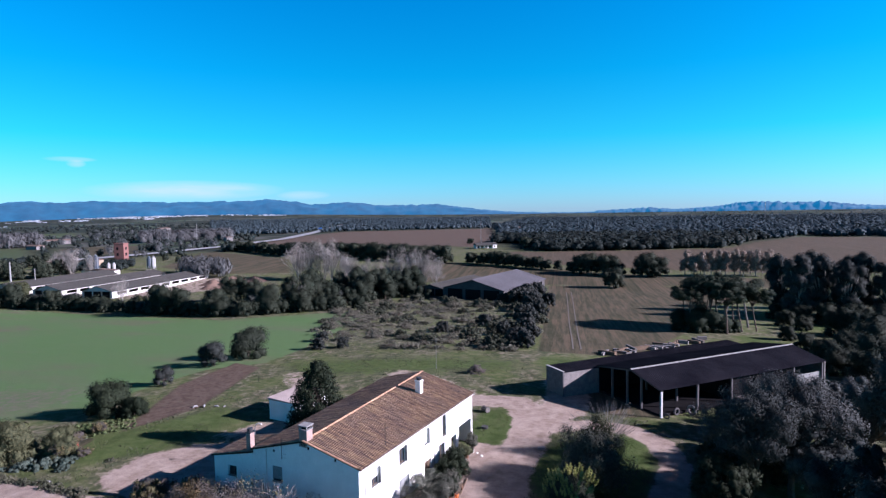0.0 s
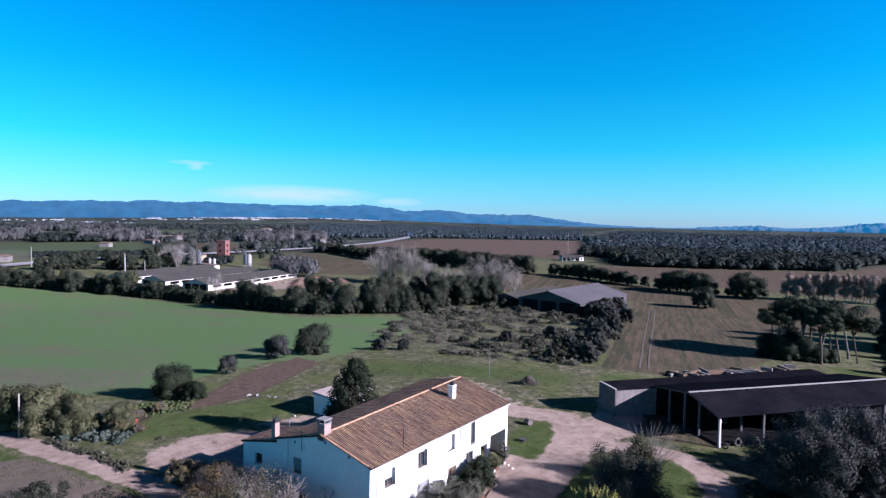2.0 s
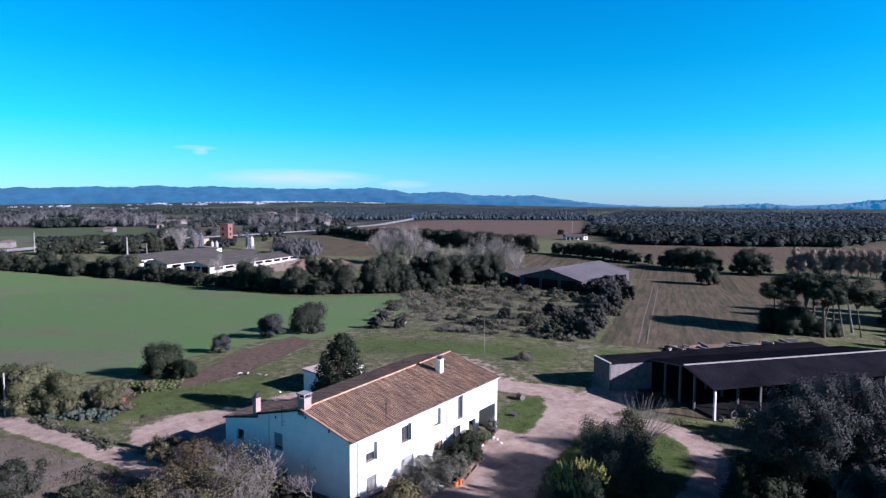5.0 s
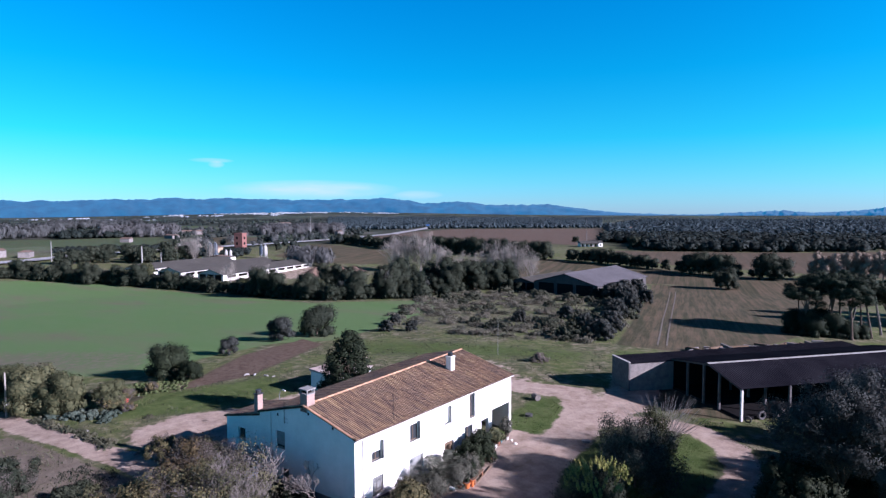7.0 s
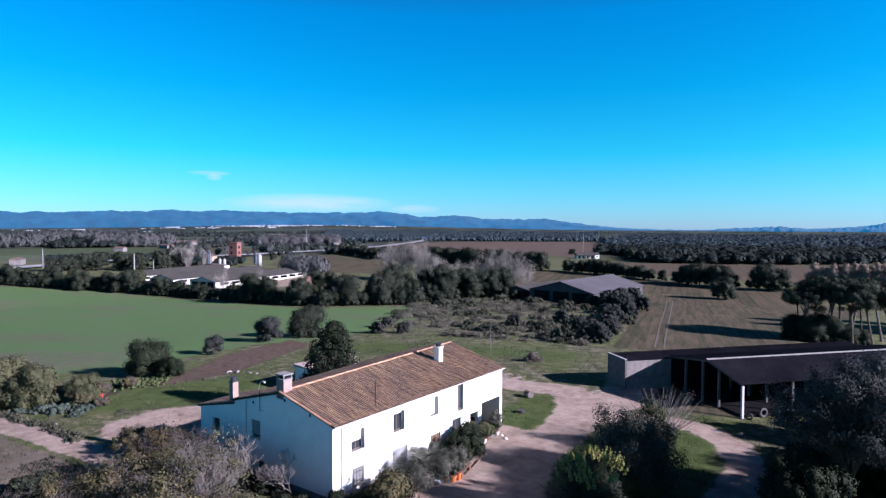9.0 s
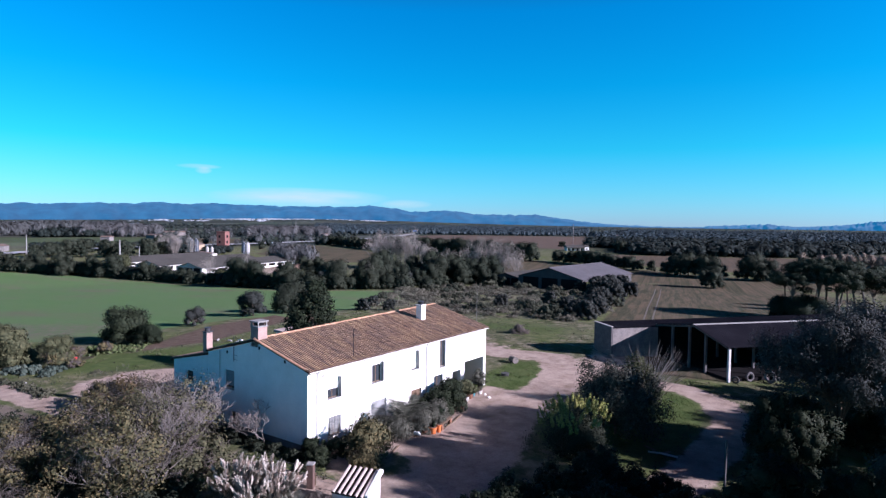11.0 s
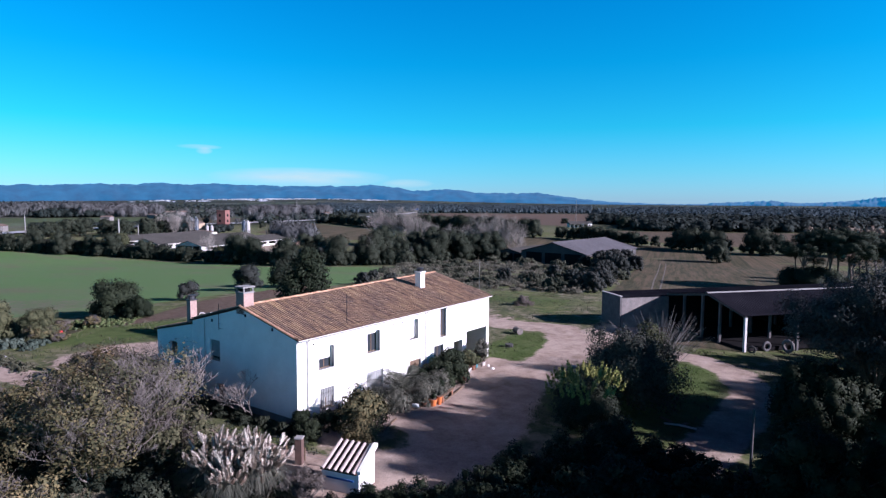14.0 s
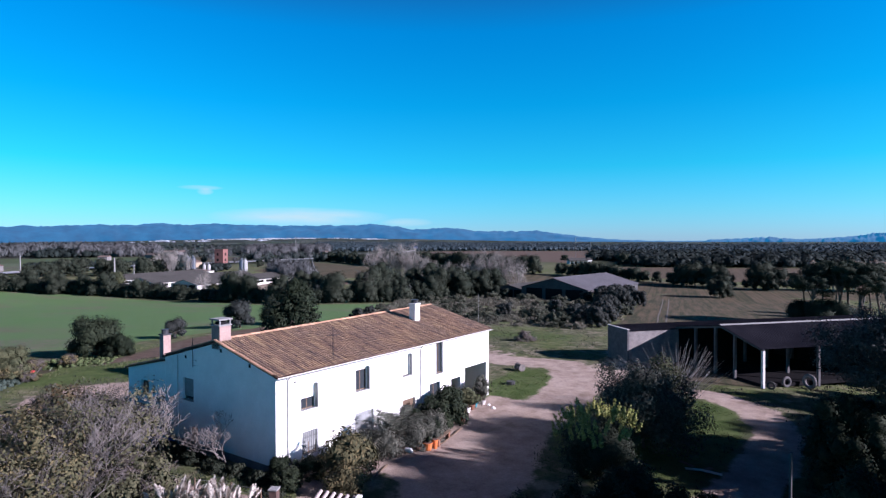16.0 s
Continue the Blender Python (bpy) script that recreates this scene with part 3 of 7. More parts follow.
def ground_mat():
    m, n, l, p = nodes("farm_ground")
    big, mid, fine = noise_tex(n, l, 0.09, 5, 0.6), noise_tex(n, l, 0.6, 5, 0.65), noise_tex(n, l, 7.0, 4, 0.75)

    def cover(name, k):
        a = n.new("ShaderNodeAttribute")
        a.attribute_name = name
        if k == 3:
            return a.outputs["Alpha"]
        s = n.new("ShaderNodeSeparateColor")
        l.new(a.outputs["Color"], s.inputs["Color"])
        return s.outputs[k]

    def edged(v, amount=0.5):
        w = maths(n, l, "ADD", v, maths(n, l, "MULTIPLY", maths(n, l, "SUBTRACT", mid, 0.5), amount * 1.6))
        r = n.new("ShaderNodeMapRange")
        r.inputs["From Min"].default_value, r.inputs["From Max"].default_value = 0.38, 0.62
        l.new(w, r.inputs["Value"])
        return r.outputs["Result"]
    d, c, pl, lu = (cover("cover_a", k) for k in range(4))
    re, fo, fa = cover("cover_b", 0), cover("cover_b", 1), cover("cover_b", 2)
    dry = ramp(n, l, mid, [(0.36, (0.050, 0.060, 0.030)), (0.5, (0.090, 0.092, 0.052)), (0.63, (0.185, 0.160, 0.118))])
    dry = mixed(n, l, ramp(n, l, big, [(0.44, (0, 0, 0)), (0.56, (1, 1, 1))]), dry, ramp(n, l, mid, [(0.36, (0.058, 0.078, 0.028)), (0.52, (0.090, 0.104, 0.044)), (0.64, (0.135, 0.128, 0.076))]))
    col = mixed(n, l, edged(lu, 1.1), dry, ramp(n, l, mid, [(0.35, (0.044, 0.068, 0.021)), (0.6, (0.075, 0.098, 0.036))]))
    cropc = ramp(n, l, noise_tex(n, l, 0.045, 4, 0.6, stretch=(0.5, 1.6, 1)), [(0.3, (0.082, 0.145, 0.054)), (0.5, (0.090, 0.144, 0.060)), (0.61, (0.102, 0.132, 0.067)), (0.72, (0.120, 0.112, 0.076))])
    col = mixed(n, l, edged(c, 0.35), col, cropc)
    turn, squeeze = n.new("ShaderNodeMapping"), n.new("ShaderNodeMapping")
    turn.inputs["Rotation"].default_value = (0, 0, radians(-17))
    squeeze.inputs["Scale"].default_value = (1.0, 0.02, 1.0)
    l.new(n.new("ShaderNodeTexCoord").outputs["Object"], turn.inputs["Vector"])
    l.new(turn.outputs["Vector"], squeeze.inputs["Vector"])
    rows = n.new("ShaderNodeTexNoise")
    rows.inputs["Scale"].default_value, rows.inputs["Detail"].default_value, rows.inputs["Roughness"].default_value = 0.6, 4.0, 0.75
    l.new(squeeze.outputs["Vector"], rows.inputs["Vector"])
    earth = mixed(n, l, ramp(n, l, big, [(0.35, (0, 0, 0)), (0.7, (1, 1, 1))]), (0.080, 0.069, 0.047), (0.063, 0.057, 0.039))
    earth = mixed(n, l, 0.9, earth, ramp(n, l, rows.outputs["Fac"], [(0.38, (0.56, 0.68, 0.58)), (0.62, (1.48, 1.30, 1.30))]), "MULTIPLY")
    earth = mixed(n, l, re, earth, ramp(n, l, noise_tex(n, l, 1.1, 6, 0.75), [(0.3, (0.058, 0.042, 0.034)), (0.45, (0.086, 0.060, 0.047)), (0.58, (0.118, 0.090, 0.070)), (0.72, (0.075, 0.080, 0.045))]))
    col = mixed(n, l, edged(pl, 0.3), col, earth)
    col = mixed(n, l, edged(fa, 0.4), col, ramp(n, l, mid, [(0.3, (0.098, 0.082, 0.064)), (0.7, (0.155, 0.130, 0.106))]))
    path = ramp(n, l, mid, [(0.28, (0.190, 0.143, 0.112)), (0.5, (0.295, 0.230, 0.190)), (0.72, (0.375, 0.305, 0.255))])
    col = mixed(n, l, edged(d, 0.75), col, path)
    col = mixed(n, l, fo, col, ramp(n, l, noise_tex(n, l, 0.0035, 3, 0.6), [(0.40, (0.026, 0.032, 0.024)), (0.52, (0.034, 0.040, 0.030)), (0.56, (0.085, 0.085, 0.075)), (0.62, (0.055, 0.080, 0.045)), (0.68, (0.030, 0.036, 0.028))]))
    col = mixed(n, l, 0.6, col, ramp(n, l, fine, [(0.25, (0.6, 0.6, 0.6)), (0.75, (1.35, 1.35, 1.35))]), "MULTIPLY")
    l.new(col, p.inputs["Base Color"])
    p.inputs["Roughness"].default_value = 0.95
    p.inputs["Specular IOR Level"].default_value = 0.05
    bump(n, l, p, maths(n, l, "ADD", fine, maths(n, l, "MULTIPLY", mid, 1.5)), 0.5, 0.12)
    return m


me.materials.append(ground_mat())
tagged(new("ground", me), "farmland with dirt tracks, grass, ploughed and green fields", "ground", kind="structure")


# ---- mountains far off ----
def range_of_hills(name, label, bearing0, bearing1, dist, tops, seed):
    """A ridge seen from the yard, bearings in degrees to the left of +y; tops: heights at even steps."""
    n, rows = 420, 9
    v, f = [], []
    for j in range(rows):
        k = j / (rows - 1)
        for i in range(n):
            b = radians(bearing0 + (bearing1 - bearing0) * i / (n - 1))
            top = np.interp(i / (n - 1) * (len(tops) - 1), range(len(tops)), tops)
            top += 8 * noise.fractal((i * 0.17, seed, 0.0), 0.6, 2.1, 5) * min(1, top / 40)
            r = dist + 330 * k + 60 * noise.noise((i * 0.11, k * 3, seed))
            up = math.sin(k * math.pi / 2) ** 0.9
            foot = ground_z(38 - math.sin(b) * dist, -38 + math.cos(b) * dist)
            z = foot * (1 - up) + (4 + top) * up + 9 * noise.noise((i * 0.25, k * 5, seed + 4)) * (1 - k) * k * 4 - (8 if j == 0 else 0)
            v.append((38 - math.sin(b) * r, -38 + math.cos(b) * r, z))
    for j in range(rows - 1):
        for i in range(n - 1):
            a = j * n + i
            f.append((a, a + 1, a + n + 1, a + n))
    mb = MB()
    mb.v, mb.f = v, f
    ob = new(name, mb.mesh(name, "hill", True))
    return tagged(ob, label, "mountain", kind="structure")


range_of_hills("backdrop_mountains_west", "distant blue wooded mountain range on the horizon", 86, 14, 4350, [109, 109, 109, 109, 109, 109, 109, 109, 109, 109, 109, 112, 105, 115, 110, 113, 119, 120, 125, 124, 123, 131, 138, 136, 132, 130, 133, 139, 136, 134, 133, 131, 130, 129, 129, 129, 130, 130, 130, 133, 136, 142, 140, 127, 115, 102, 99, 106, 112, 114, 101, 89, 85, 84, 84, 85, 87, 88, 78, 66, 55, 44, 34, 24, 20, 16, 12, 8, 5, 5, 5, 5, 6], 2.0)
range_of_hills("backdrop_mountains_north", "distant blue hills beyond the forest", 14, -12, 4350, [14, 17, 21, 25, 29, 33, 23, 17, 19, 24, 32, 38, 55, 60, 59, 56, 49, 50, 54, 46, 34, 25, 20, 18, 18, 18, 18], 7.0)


# ---- plants ----
def unit(g, n):
    d = g.normal(size=(n, 3))
    return d / np.linalg.norm(d, axis=1, keepdims=True)


def cores(centres, radii, seed, around=8, rings=5):
    """Uneven dense hearts of crowns: corners and outward normals, four to a face. radii: x, y, z for each."""
    g = np.random.default_rng(seed)
    m = len(centres)
    th = np.linspace(0.12, np.pi - 0.12, rings + 1)
    ph = np.arange(around) * 2 * np.pi / around
    d = np.stack([np.sin(th)[:, None] * np.cos(ph), np.sin(th)[:, None] * np.sin(ph), np.cos(th)[:, None] * np.ones(around)], -1)
    v = centres[:, None, None, :] + d[None] * radii[:, None, None, :] * g.uniform(0.6, 1.25, (m, rings + 1, around, 1))
    w = np.broadcast_to(d[None], v.shape) + g.normal(0, 0.12, v.shape)
    w /= np.linalg.norm(w, axis=-1, keepdims=True)
    out = []
    for q in (v, w):
        r = np.roll(q, -1, 2)
        out.append(np.stack([q[:, :-1], q[:, 1:], r[:, 1:], r[:, :-1]], 3).reshape(-1, 3))
    return out


def leaf_cloud(name, lobes, n, size, mat, seed, narrow=0.55, upright=0.0, shell=0.55, flat=1.0, jitter=0.35, round_=0.75, core=0.0):
    """n small leaves spread over the outer part of the lobes (x, y, z, radius)."""
    g = np.random.default_rng(seed)
    lobes = np.array(lobes, float)
    w = lobes[:, 3] ** 2
    k = g.choice(len(lobes), n, p=w / w.sum())
    d = unit(g, n)
    r = lobes[k, 3] * (shell + (1 - shell) * g.random(n) ** 0.5) * (1 + jitter * (g.random(n) - 0.5))
    c = lobes[k, :3] + d * r[:, None] * np.array([1, 1, flat])
    nrm = d * 1.8 + unit(g, n) * 0.7 + np.array([0, 0, 0.2])
    nrm /= np.linalg.norm(nrm, axis=1, keepdims=True)
    a = unit(g, n) + np.array([0, 0, 1.0]) * upright + d * (0.6 * upright)
    a -= nrm * (a * nrm).sum(1, keepdims=True)
    a /= np.linalg.norm(a, axis=1, keepdims=True) + 1e-9
    b = np.cross(nrm, a)
    s = size * (0.6 + 0.8 * g.random(n))[:, None]
    v = np.stack([c - a * s, c - b * s * narrow + a * s * 0.1, c + a * s, c + b * s * narrow * 0.9 + a * s * 0.1], 1)
    mid = np.array([lobes[:, 0].mean(), lobes[:, 1].mean(), np.percentile(lobes[:, 2], 30)])
    out = c - mid
    out /= np.linalg.norm(out, axis=1, keepdims=True) + 1e-9
    soft_n = round_ * (0.55 * out + 0.75 * d) + (1.15 - round_) * nrm
    soft_n /= np.linalg.norm(soft_n, axis=1, keepdims=True) + 1e-9
    v, soft_n = v.reshape(-1, 3), np.repeat(soft_n, 4, 0)
    if core:
        cv, cn = cores(lobes[:, :3], lobes[:, 3:] * core * np.array([[1, 1, flat]]), seed)
        v, soft_n = np.concatenate([v, cv]), np.concatenate([soft_n, cn])
    return bulk(name, v, 4, mat, soft_n)


def limbs(h0, lobes, r0, seed, lean=0.06, sides=7, each=1):
    """A tapered trunk up to h0 and a limb to every lobe."""
    g = random.Random(seed)
    mb = MB()
    top = Vector((g.uniform(-lean, lean) * h0, g.uniform(-lean, lean) * h0, h0))
    pts = [Vector((0, 0, -0.3))] + [top * k + Vector((g.uniform(-0.1, 0.1), g.uniform(-0.1, 0.1), 0)) * r0 * 2 for k in (0.1, 0.45, 0.75)] + [top]
    mb.tube(pts, [r0 * 1.35, r0 * 1.05, r0 * 0.9, r0 * 0.8, r0 * 0.6], sides)
    for x, y, z, r in lobes[::each]:
        e = Vector((x, y, z))
        m = top.lerp(e, 0.5) + Vector((g.uniform(-0.3, 0.3), g.uniform(-0.3, 0.3), 0.25)) * r * 0.4
        root = g.randrange(3 * sides, 5 * sides)
        st = Vector(mb.v[root])
        i = len(mb.v)
        mb.tube([st.lerp(m, 0.06), m, e], [r0 * 0.45, r0 * 0.28, r0 * 0.08], 5, False)
        mb.f += [(root, i + k, i + (k + 1) % 5) for k in range(5)]
    return mb


def lobes_of(h, r, seed, base=0.25, count=14, squash=1.0, size=0.42):
    """Clumps that fill an uneven round crown between base*h and h."""
    g = np.random.default_rng(seed)
    out, cz, rz = [], h * (base + 1) / 2, h * (1 - base) / 2
    for i in range(count):
        d = unit(g, 1)[0]
        k = (0.35 + 0.65 * g.random()) * (1 - size)
        s = size * (0.7 + 0.6 * g.random())
        wob = 1 + 0.18 * math.sin(3 * math.atan2(d[1], d[0]) + seed)
        out.append((d[0] * r * k * wob, d[1] * r * k * wob, cz + d[2] * rz * k, min(r, rz * 1.4) * s * squash))
    return out


def grow(name, label, category, h, r, leaf, size, n, bark="bark", base=0.22, count=14, seed=1, trunk=None, narrow=0.55, upright=0.0, lobe=0.42, shell=0.5, group="", core=0.0):
    """A leafy tree or bush: trunk with limbs, and a crown. Returns the thing, at the origin."""
    t = thing(name, label, category, group=group)
    lobes = lobes_of(h, r, seed, base, count, 1.0, lobe)
    if base <= 0.06:
        g = random.Random(seed)
        lobes += [(r * 0.62 * math.cos(k * 0.9), r * 0.62 * math.sin(k * 0.9), h * g.uniform(0.10, 0.26), min(r, h) * g.uniform(0.22, 0.32)) for k in range(7)]
    part("trunk", limbs(h * max(base, 0.12) + 0.3, lobes, trunk or max(0.06, 0.028 * h), seed), bark, t)
    part("crown", leaf_cloud("crown", lobes, n, size, leaf, seed, narrow, upright, shell, core=core), leaf, t)
    return t


def scatter(model, spots):
    """First spot takes the model itself, the others copies. Spots: x, y, turn, size."""
    for i, (x, y, rz, s) in enumerate(spots):
        m = at(x, y, -0.05, rz) @ Matrix.Scale(s, 4)
        if i == 0:
            first = m
        else:
            copy_thing(model, m)
    model.matrix_basis = first
    return model


def bare_mb(h, spread_, seed, depth=4, r0=0.1, kids=3, up=0.5, first=3, thin=0.008):
    """Bare branches that fork again and again."""
    g = random.Random(seed)
    mb = MB()

    def go(p, d, length, r, lev):
        q = p + d * length * 0.5 + Vector((g.uniform(-1, 1), g.uniform(-1, 1), g.uniform(-0.4, 0.8))) * length * 0.1
        e = p + d * length
        mb.tube([p, q, e], [r, r * 0.8, r * 0.55], 5 if lev > 2 else 3, False)
        if lev == 0:
            return
        for _ in range(kids):
            nd = (d + Vector((g.uniform(-1, 1), g.uniform(-1, 1), g.uniform(-0.5, 1) * up + 0.25)) * spread_).normalized()
            go(p.lerp(e, g.uniform(0.55, 1.0)), nd, length * g.uniform(0.55, 0.8), max(r * 0.55, thin), lev - 1)
    for _ in range(first):
        d = Vector((g.uniform(-1, 1) * spread_, g.uniform(-1, 1) * spread_, 1)).normalized()
        go(Vector((g.uniform(-.15, .15), g.uniform(-.15, .15), -0.2)), d, h * 0.42, r0, depth)
    return mb


# ---- farmhouse ----
GZ = -0.95          # foot of the walls


def wall_grid(u0, u1, v0, v1, holes, put, depth):
    """A wall with openings that go through it. put(u, v, w) gives the place; w runs 0 (face) to depth."""
    us = sorted({u0, u1, *[h[0] for h in holes], *[h[1] for h in holes]})
    vs = sorted({v0, v1, *[h[2] for h in holes], *[h[3] for h in holes]})
    solid = {}
    for i in range(len(us) - 1):
        for j in range(len(vs) - 1):
            cu, cv = (us[i] + us[i + 1]) / 2, (vs[j] + vs[j + 1]) / 2
            solid[i, j] = not any(a < cu < b and c < cv < d for a, b, c, d in holes)
    mb = MB()
    for (i, j), s in solid.items():
        if not s:
            continue
        a, b, c, d = us[i], us[i + 1], vs[j], vs[j + 1]
        mb.quad(put(a, c, 0), put(b, c, 0), put(b, d, 0), put(a, d, 0))
        mb.quad(put(a, c, depth), put(a, d, depth), put(b, d, depth), put(b, c, depth))
        for (di, dj), (p, q) in {(-1, 0): ((a, c), (a, d)), (1, 0): ((b, d), (b, c)), (0, -1): ((b, c), (a, c)), (0, 1): ((a, d), (b, d))}.items():
            if not solid.get((i + di, j + dj), False):
                mb.quad(put(*p, 0), put(*q, 0), put(*q, depth), put(*p, depth))
    me = mb.mesh("wall", "plaster")
    bm = bmesh.new()
    bm.from_mesh(me)
    bmesh.ops.remove_doubles(bm, verts=bm.verts, dist=0.0005)
    bmesh.ops.recalc_face_normals(bm, faces=bm.faces)
    bm.to_mesh(me)
    bm.free()
    return me


def window(parent, put, u0, u1, v0, v1, shut=0.0, style="pane", name="window", leaf=False):
    """A window set back in its opening: frame, panes, sill, and a blind drawn down over a share of it."""
    fr = MB()
    t, d0, d1 = 0.07, 0.20, 0.26

    def bar(a, b, c, d, e=d0, f=d1, mb=None):
        pts = [put(x, y, z) for z in (e, f) for x, y in ((a, c), (b, c), (b, d), (a, d))]
        m = mb or fr
        i = len(m.v)
        m.v += [tuple(p) for p in pts]
        m.f += [tuple(i + k for k in q) for q in ((0, 1, 2, 3), (7, 6, 5, 4), (0, 4, 5, 1), (1, 5, 6, 2), (2, 6, 7, 3), (3, 7, 4, 0))]
    bar(u0, u1, v0, v0 + t)
    bar(u0, u1, v1 - t, v1)
    bar(u0, u0 + t, v0 + t, v1 - t)
    bar(u1 - t, u1, v0 + t, v1 - t)
    um = (u0 + u1) / 2
    bar(um - t / 2, um + t / 2, v0 + t, v1 - t)
    frame_ob = part(name, fr, "wood", parent)
    for a, b in ((u0 + t, um - t / 2), (um + t / 2, u1 - t)):
        mb = MB()
        bar(a, b, v0 + t, v1 - t, 0.225, 0.235, mb)
        part("pane", mb, "glass" if style in ("pane", "wood") else "shutter", frame_ob)
    sl = MB()
    bar(u0 - 0.06, u1 + 0.06, v0 - 0.06, v0, -0.06, 0.19, sl)
    part("sill", sl, "concrete", frame_ob)
    if shut:
        bl = MB()
        top, low = v1 - 0.02, v1 - (v1 - v0) * shut
        k = max(3, int((top - low) / 0.09))
        bar(u0 + 0.02, u1 - 0.02, low, top, 0.135, 0.15, bl)
        blind = part("blind", bl, "plaster" if style == "pane" else "shutter", frame_ob, "white roller blind" if style == "pane" else "grey slatted shutter")
        for i in range(k):
            sl = MB()
            bar(u0 + 0.03, u1 - 0.03, low + (top - low) * i / k, low + (top - low) * (i + 0.88) / k, 0.12, 0.134, sl)
            part("slat", sl, "plaster" if style == "pane" else "shutter", frame_ob)
    if leaf:
        lf = MB()
        bar(u1 - 0.02, u1 + 0.03, v0, v1, -0.27, -0.003, lf)
        part("shutter", lf, "shutter", frame_ob, "grey shutter swung open")
    if style == "grille":
        gr = MB()
        for i in range(1, 8):
            x = u0 + (u1 - u0) * i / 8
            bar(x - 0.012, x + 0.012, v0, v1, 0.03, 0.055, gr)
        bar(u0, u1, v0 + 0.4, v0 + 0.43, 0.028, 0.057, gr)
        bar(u0, u1, v1 - 0.43, v1 - 0.4, 0.028, 0.057, gr)
        part("grille", gr, "dark_metal", frame_ob, "dark iron window bars")
    return frame_ob


house = thing("farmhouse", "long white two-storey farmhouse with a clay tile roof", "house")
LEN, EAVE, RIDGE, RX, WX = 26.0, 5.62, 7.36, -7.2, -14.6
front = lambda u, v, w: (-w, u, v)
gable = lambda u, v, w: (u, w, v)
FRONT_HOLES = [(2.1, 3.4, 3.0, 4.72), (7.35, 8.6, 3.22, 5.0), (12.75, 13.7, 3.35, 5.15), (17.35, 18.35, 2.75, 5.45),
               (2.2, 3.6, -0.15, 1.44), (7.3, 9.3, GZ, 1.55), (12.8, 14.4, GZ, 1.35), (16.4, 17.9, -0.5, 2.0), (19.6, 21.1, GZ, 1.85), (21.8, 25.55, GZ, 2.5)]
part("front_wall", wall_grid(0, LEN, GZ, EAVE, FRONT_HOLES, front, 0.4), "plaster", house)
GABLE_HOLES = [(-11.9, -10.4, 2.7, 4.35), (-11.0, -9.8, GZ, 0.75)]
part("gable_wall", wall_grid(WX, -0.4, GZ, EAVE, GABLE_HOLES, gable, 0.4), "plaster", house)
part("gable_top", MB().prism([(WX, EAVE), (0, EAVE), (RX, RIDGE)], 0, 0.4), "plaster", house)
part("gable_wall", wall_grid(WX, -0.4, GZ, EAVE, [], lambda u, v, w: (u, LEN - w, v), 0.4), "plaster", house)
part("gable_top", MB().prism([(WX, EAVE), (0, EAVE), (RX, RIDGE)], LEN - 0.4, LEN), "plaster", house)
part("back_wall", wall_grid(0.4, LEN - 0.4, GZ, EAVE, [], lambda u, v, w: (WX + w, u, v), 0.4), "plaster", house)
part("floor_slab", MB().box(WX + 0.4, -0.4, 0.4, LEN - 0.4, 2.55, 2.75), "concrete", house)
part("inner_wall", MB().box(-6.2, -6.0, 0.4, LEN - 0.4, GZ, 2.54), "plaster_old", house)
part("inner_wall", MB().box(-6.2, -6.0, 0.4, LEN - 0.4, 2.76, EAVE), "plaster_old", house)
part("plinth", MB().box(WX, -0.42, -0.03, -0.002, GZ, -0.35), "plinth", house, "dark grey plinth along the gable")
part("plinth", MB().box(0.002, 0.03, 0.0, 7.3, GZ, -0.55), "plinth", house)

# roof boards, then rows of barrel tiles over them
SLOPE = math.atan2(RIDGE - EAVE, -RX)
part("roof_deck", MB().prism([(0.32, EAVE - 0.02), (0.32, EAVE + 0.10), (RX, RIDGE + 0.19), (RX, RIDGE + 0.07)], -0.12, LEN + 0.15), "tile_bed", house)
part("roof_deck", MB().prism([(WX - 0.3, EAVE - 0.02), (WX - 0.3, EAVE + 0.10), (RX, RIDGE + 0.19), (RX, RIDGE + 0.07)], -0.12, LEN + 0.15), "tile_bed", house)


def barrel_rows(x_low, z_low, x_top, z_top, y0, y1, step=0.245, course=0.40, rad=0.084, seed=5):
    """Cover tiles in rows down a slope, each one a tapered half barrel a little out of line."""
    g = random.Random(seed)
    v = []
    run = Vector((x_low - x_top, 0, z_low - z_top))
    ln = run.length
    run.normalize()
    up = Vector((0, 1, 0)).cross(run)
    up = up if up.z > 0 else -up
    rows, cols = int(ln / course), int((y1 - y0) / step)
    wav = [0.02 * noise.noise((c * 0.15, 0, seed)) for c in range(cols)]
    for c in range(cols):
        y = y0 + (c + 0.5) * step
        for r in range(rows):
            s = r * course + g.uniform(-0.02, 0.02)
            a = Vector((x_top, y + g.uniform(-0.012, 0.012), z_top)) + run * s + up * (0.01 + wav[c] + 0.03 * noise.noise((c * 0.1, r * 0.2, seed)))
            b = a + run * (course + 0.07) + Vector((0, g.uniform(-0.01, 0.01), 0))
            ra, rb, lift = rad * 0.82, rad * g.uniform(0.98, 1.1), up * 0.028
            ring = []
            for k in range(5):
                t = math.pi * k / 4
                sy, cz = Vector((0, math.cos(t), 0)), up * math.sin(t)
                ring.append((a + (sy + cz) * ra, b + (sy + cz) * rb + lift))
            for k in range(4):
                v += [ring[k][0], ring[k + 1][0], ring[k + 1][1], ring[k][1]]
            v += [ring[0][1], ring[1][1], ring[3][1], ring[4][1]]
    return bulk("roof_tiles", np.array([tuple(p) for p in v]), 4, "tile")


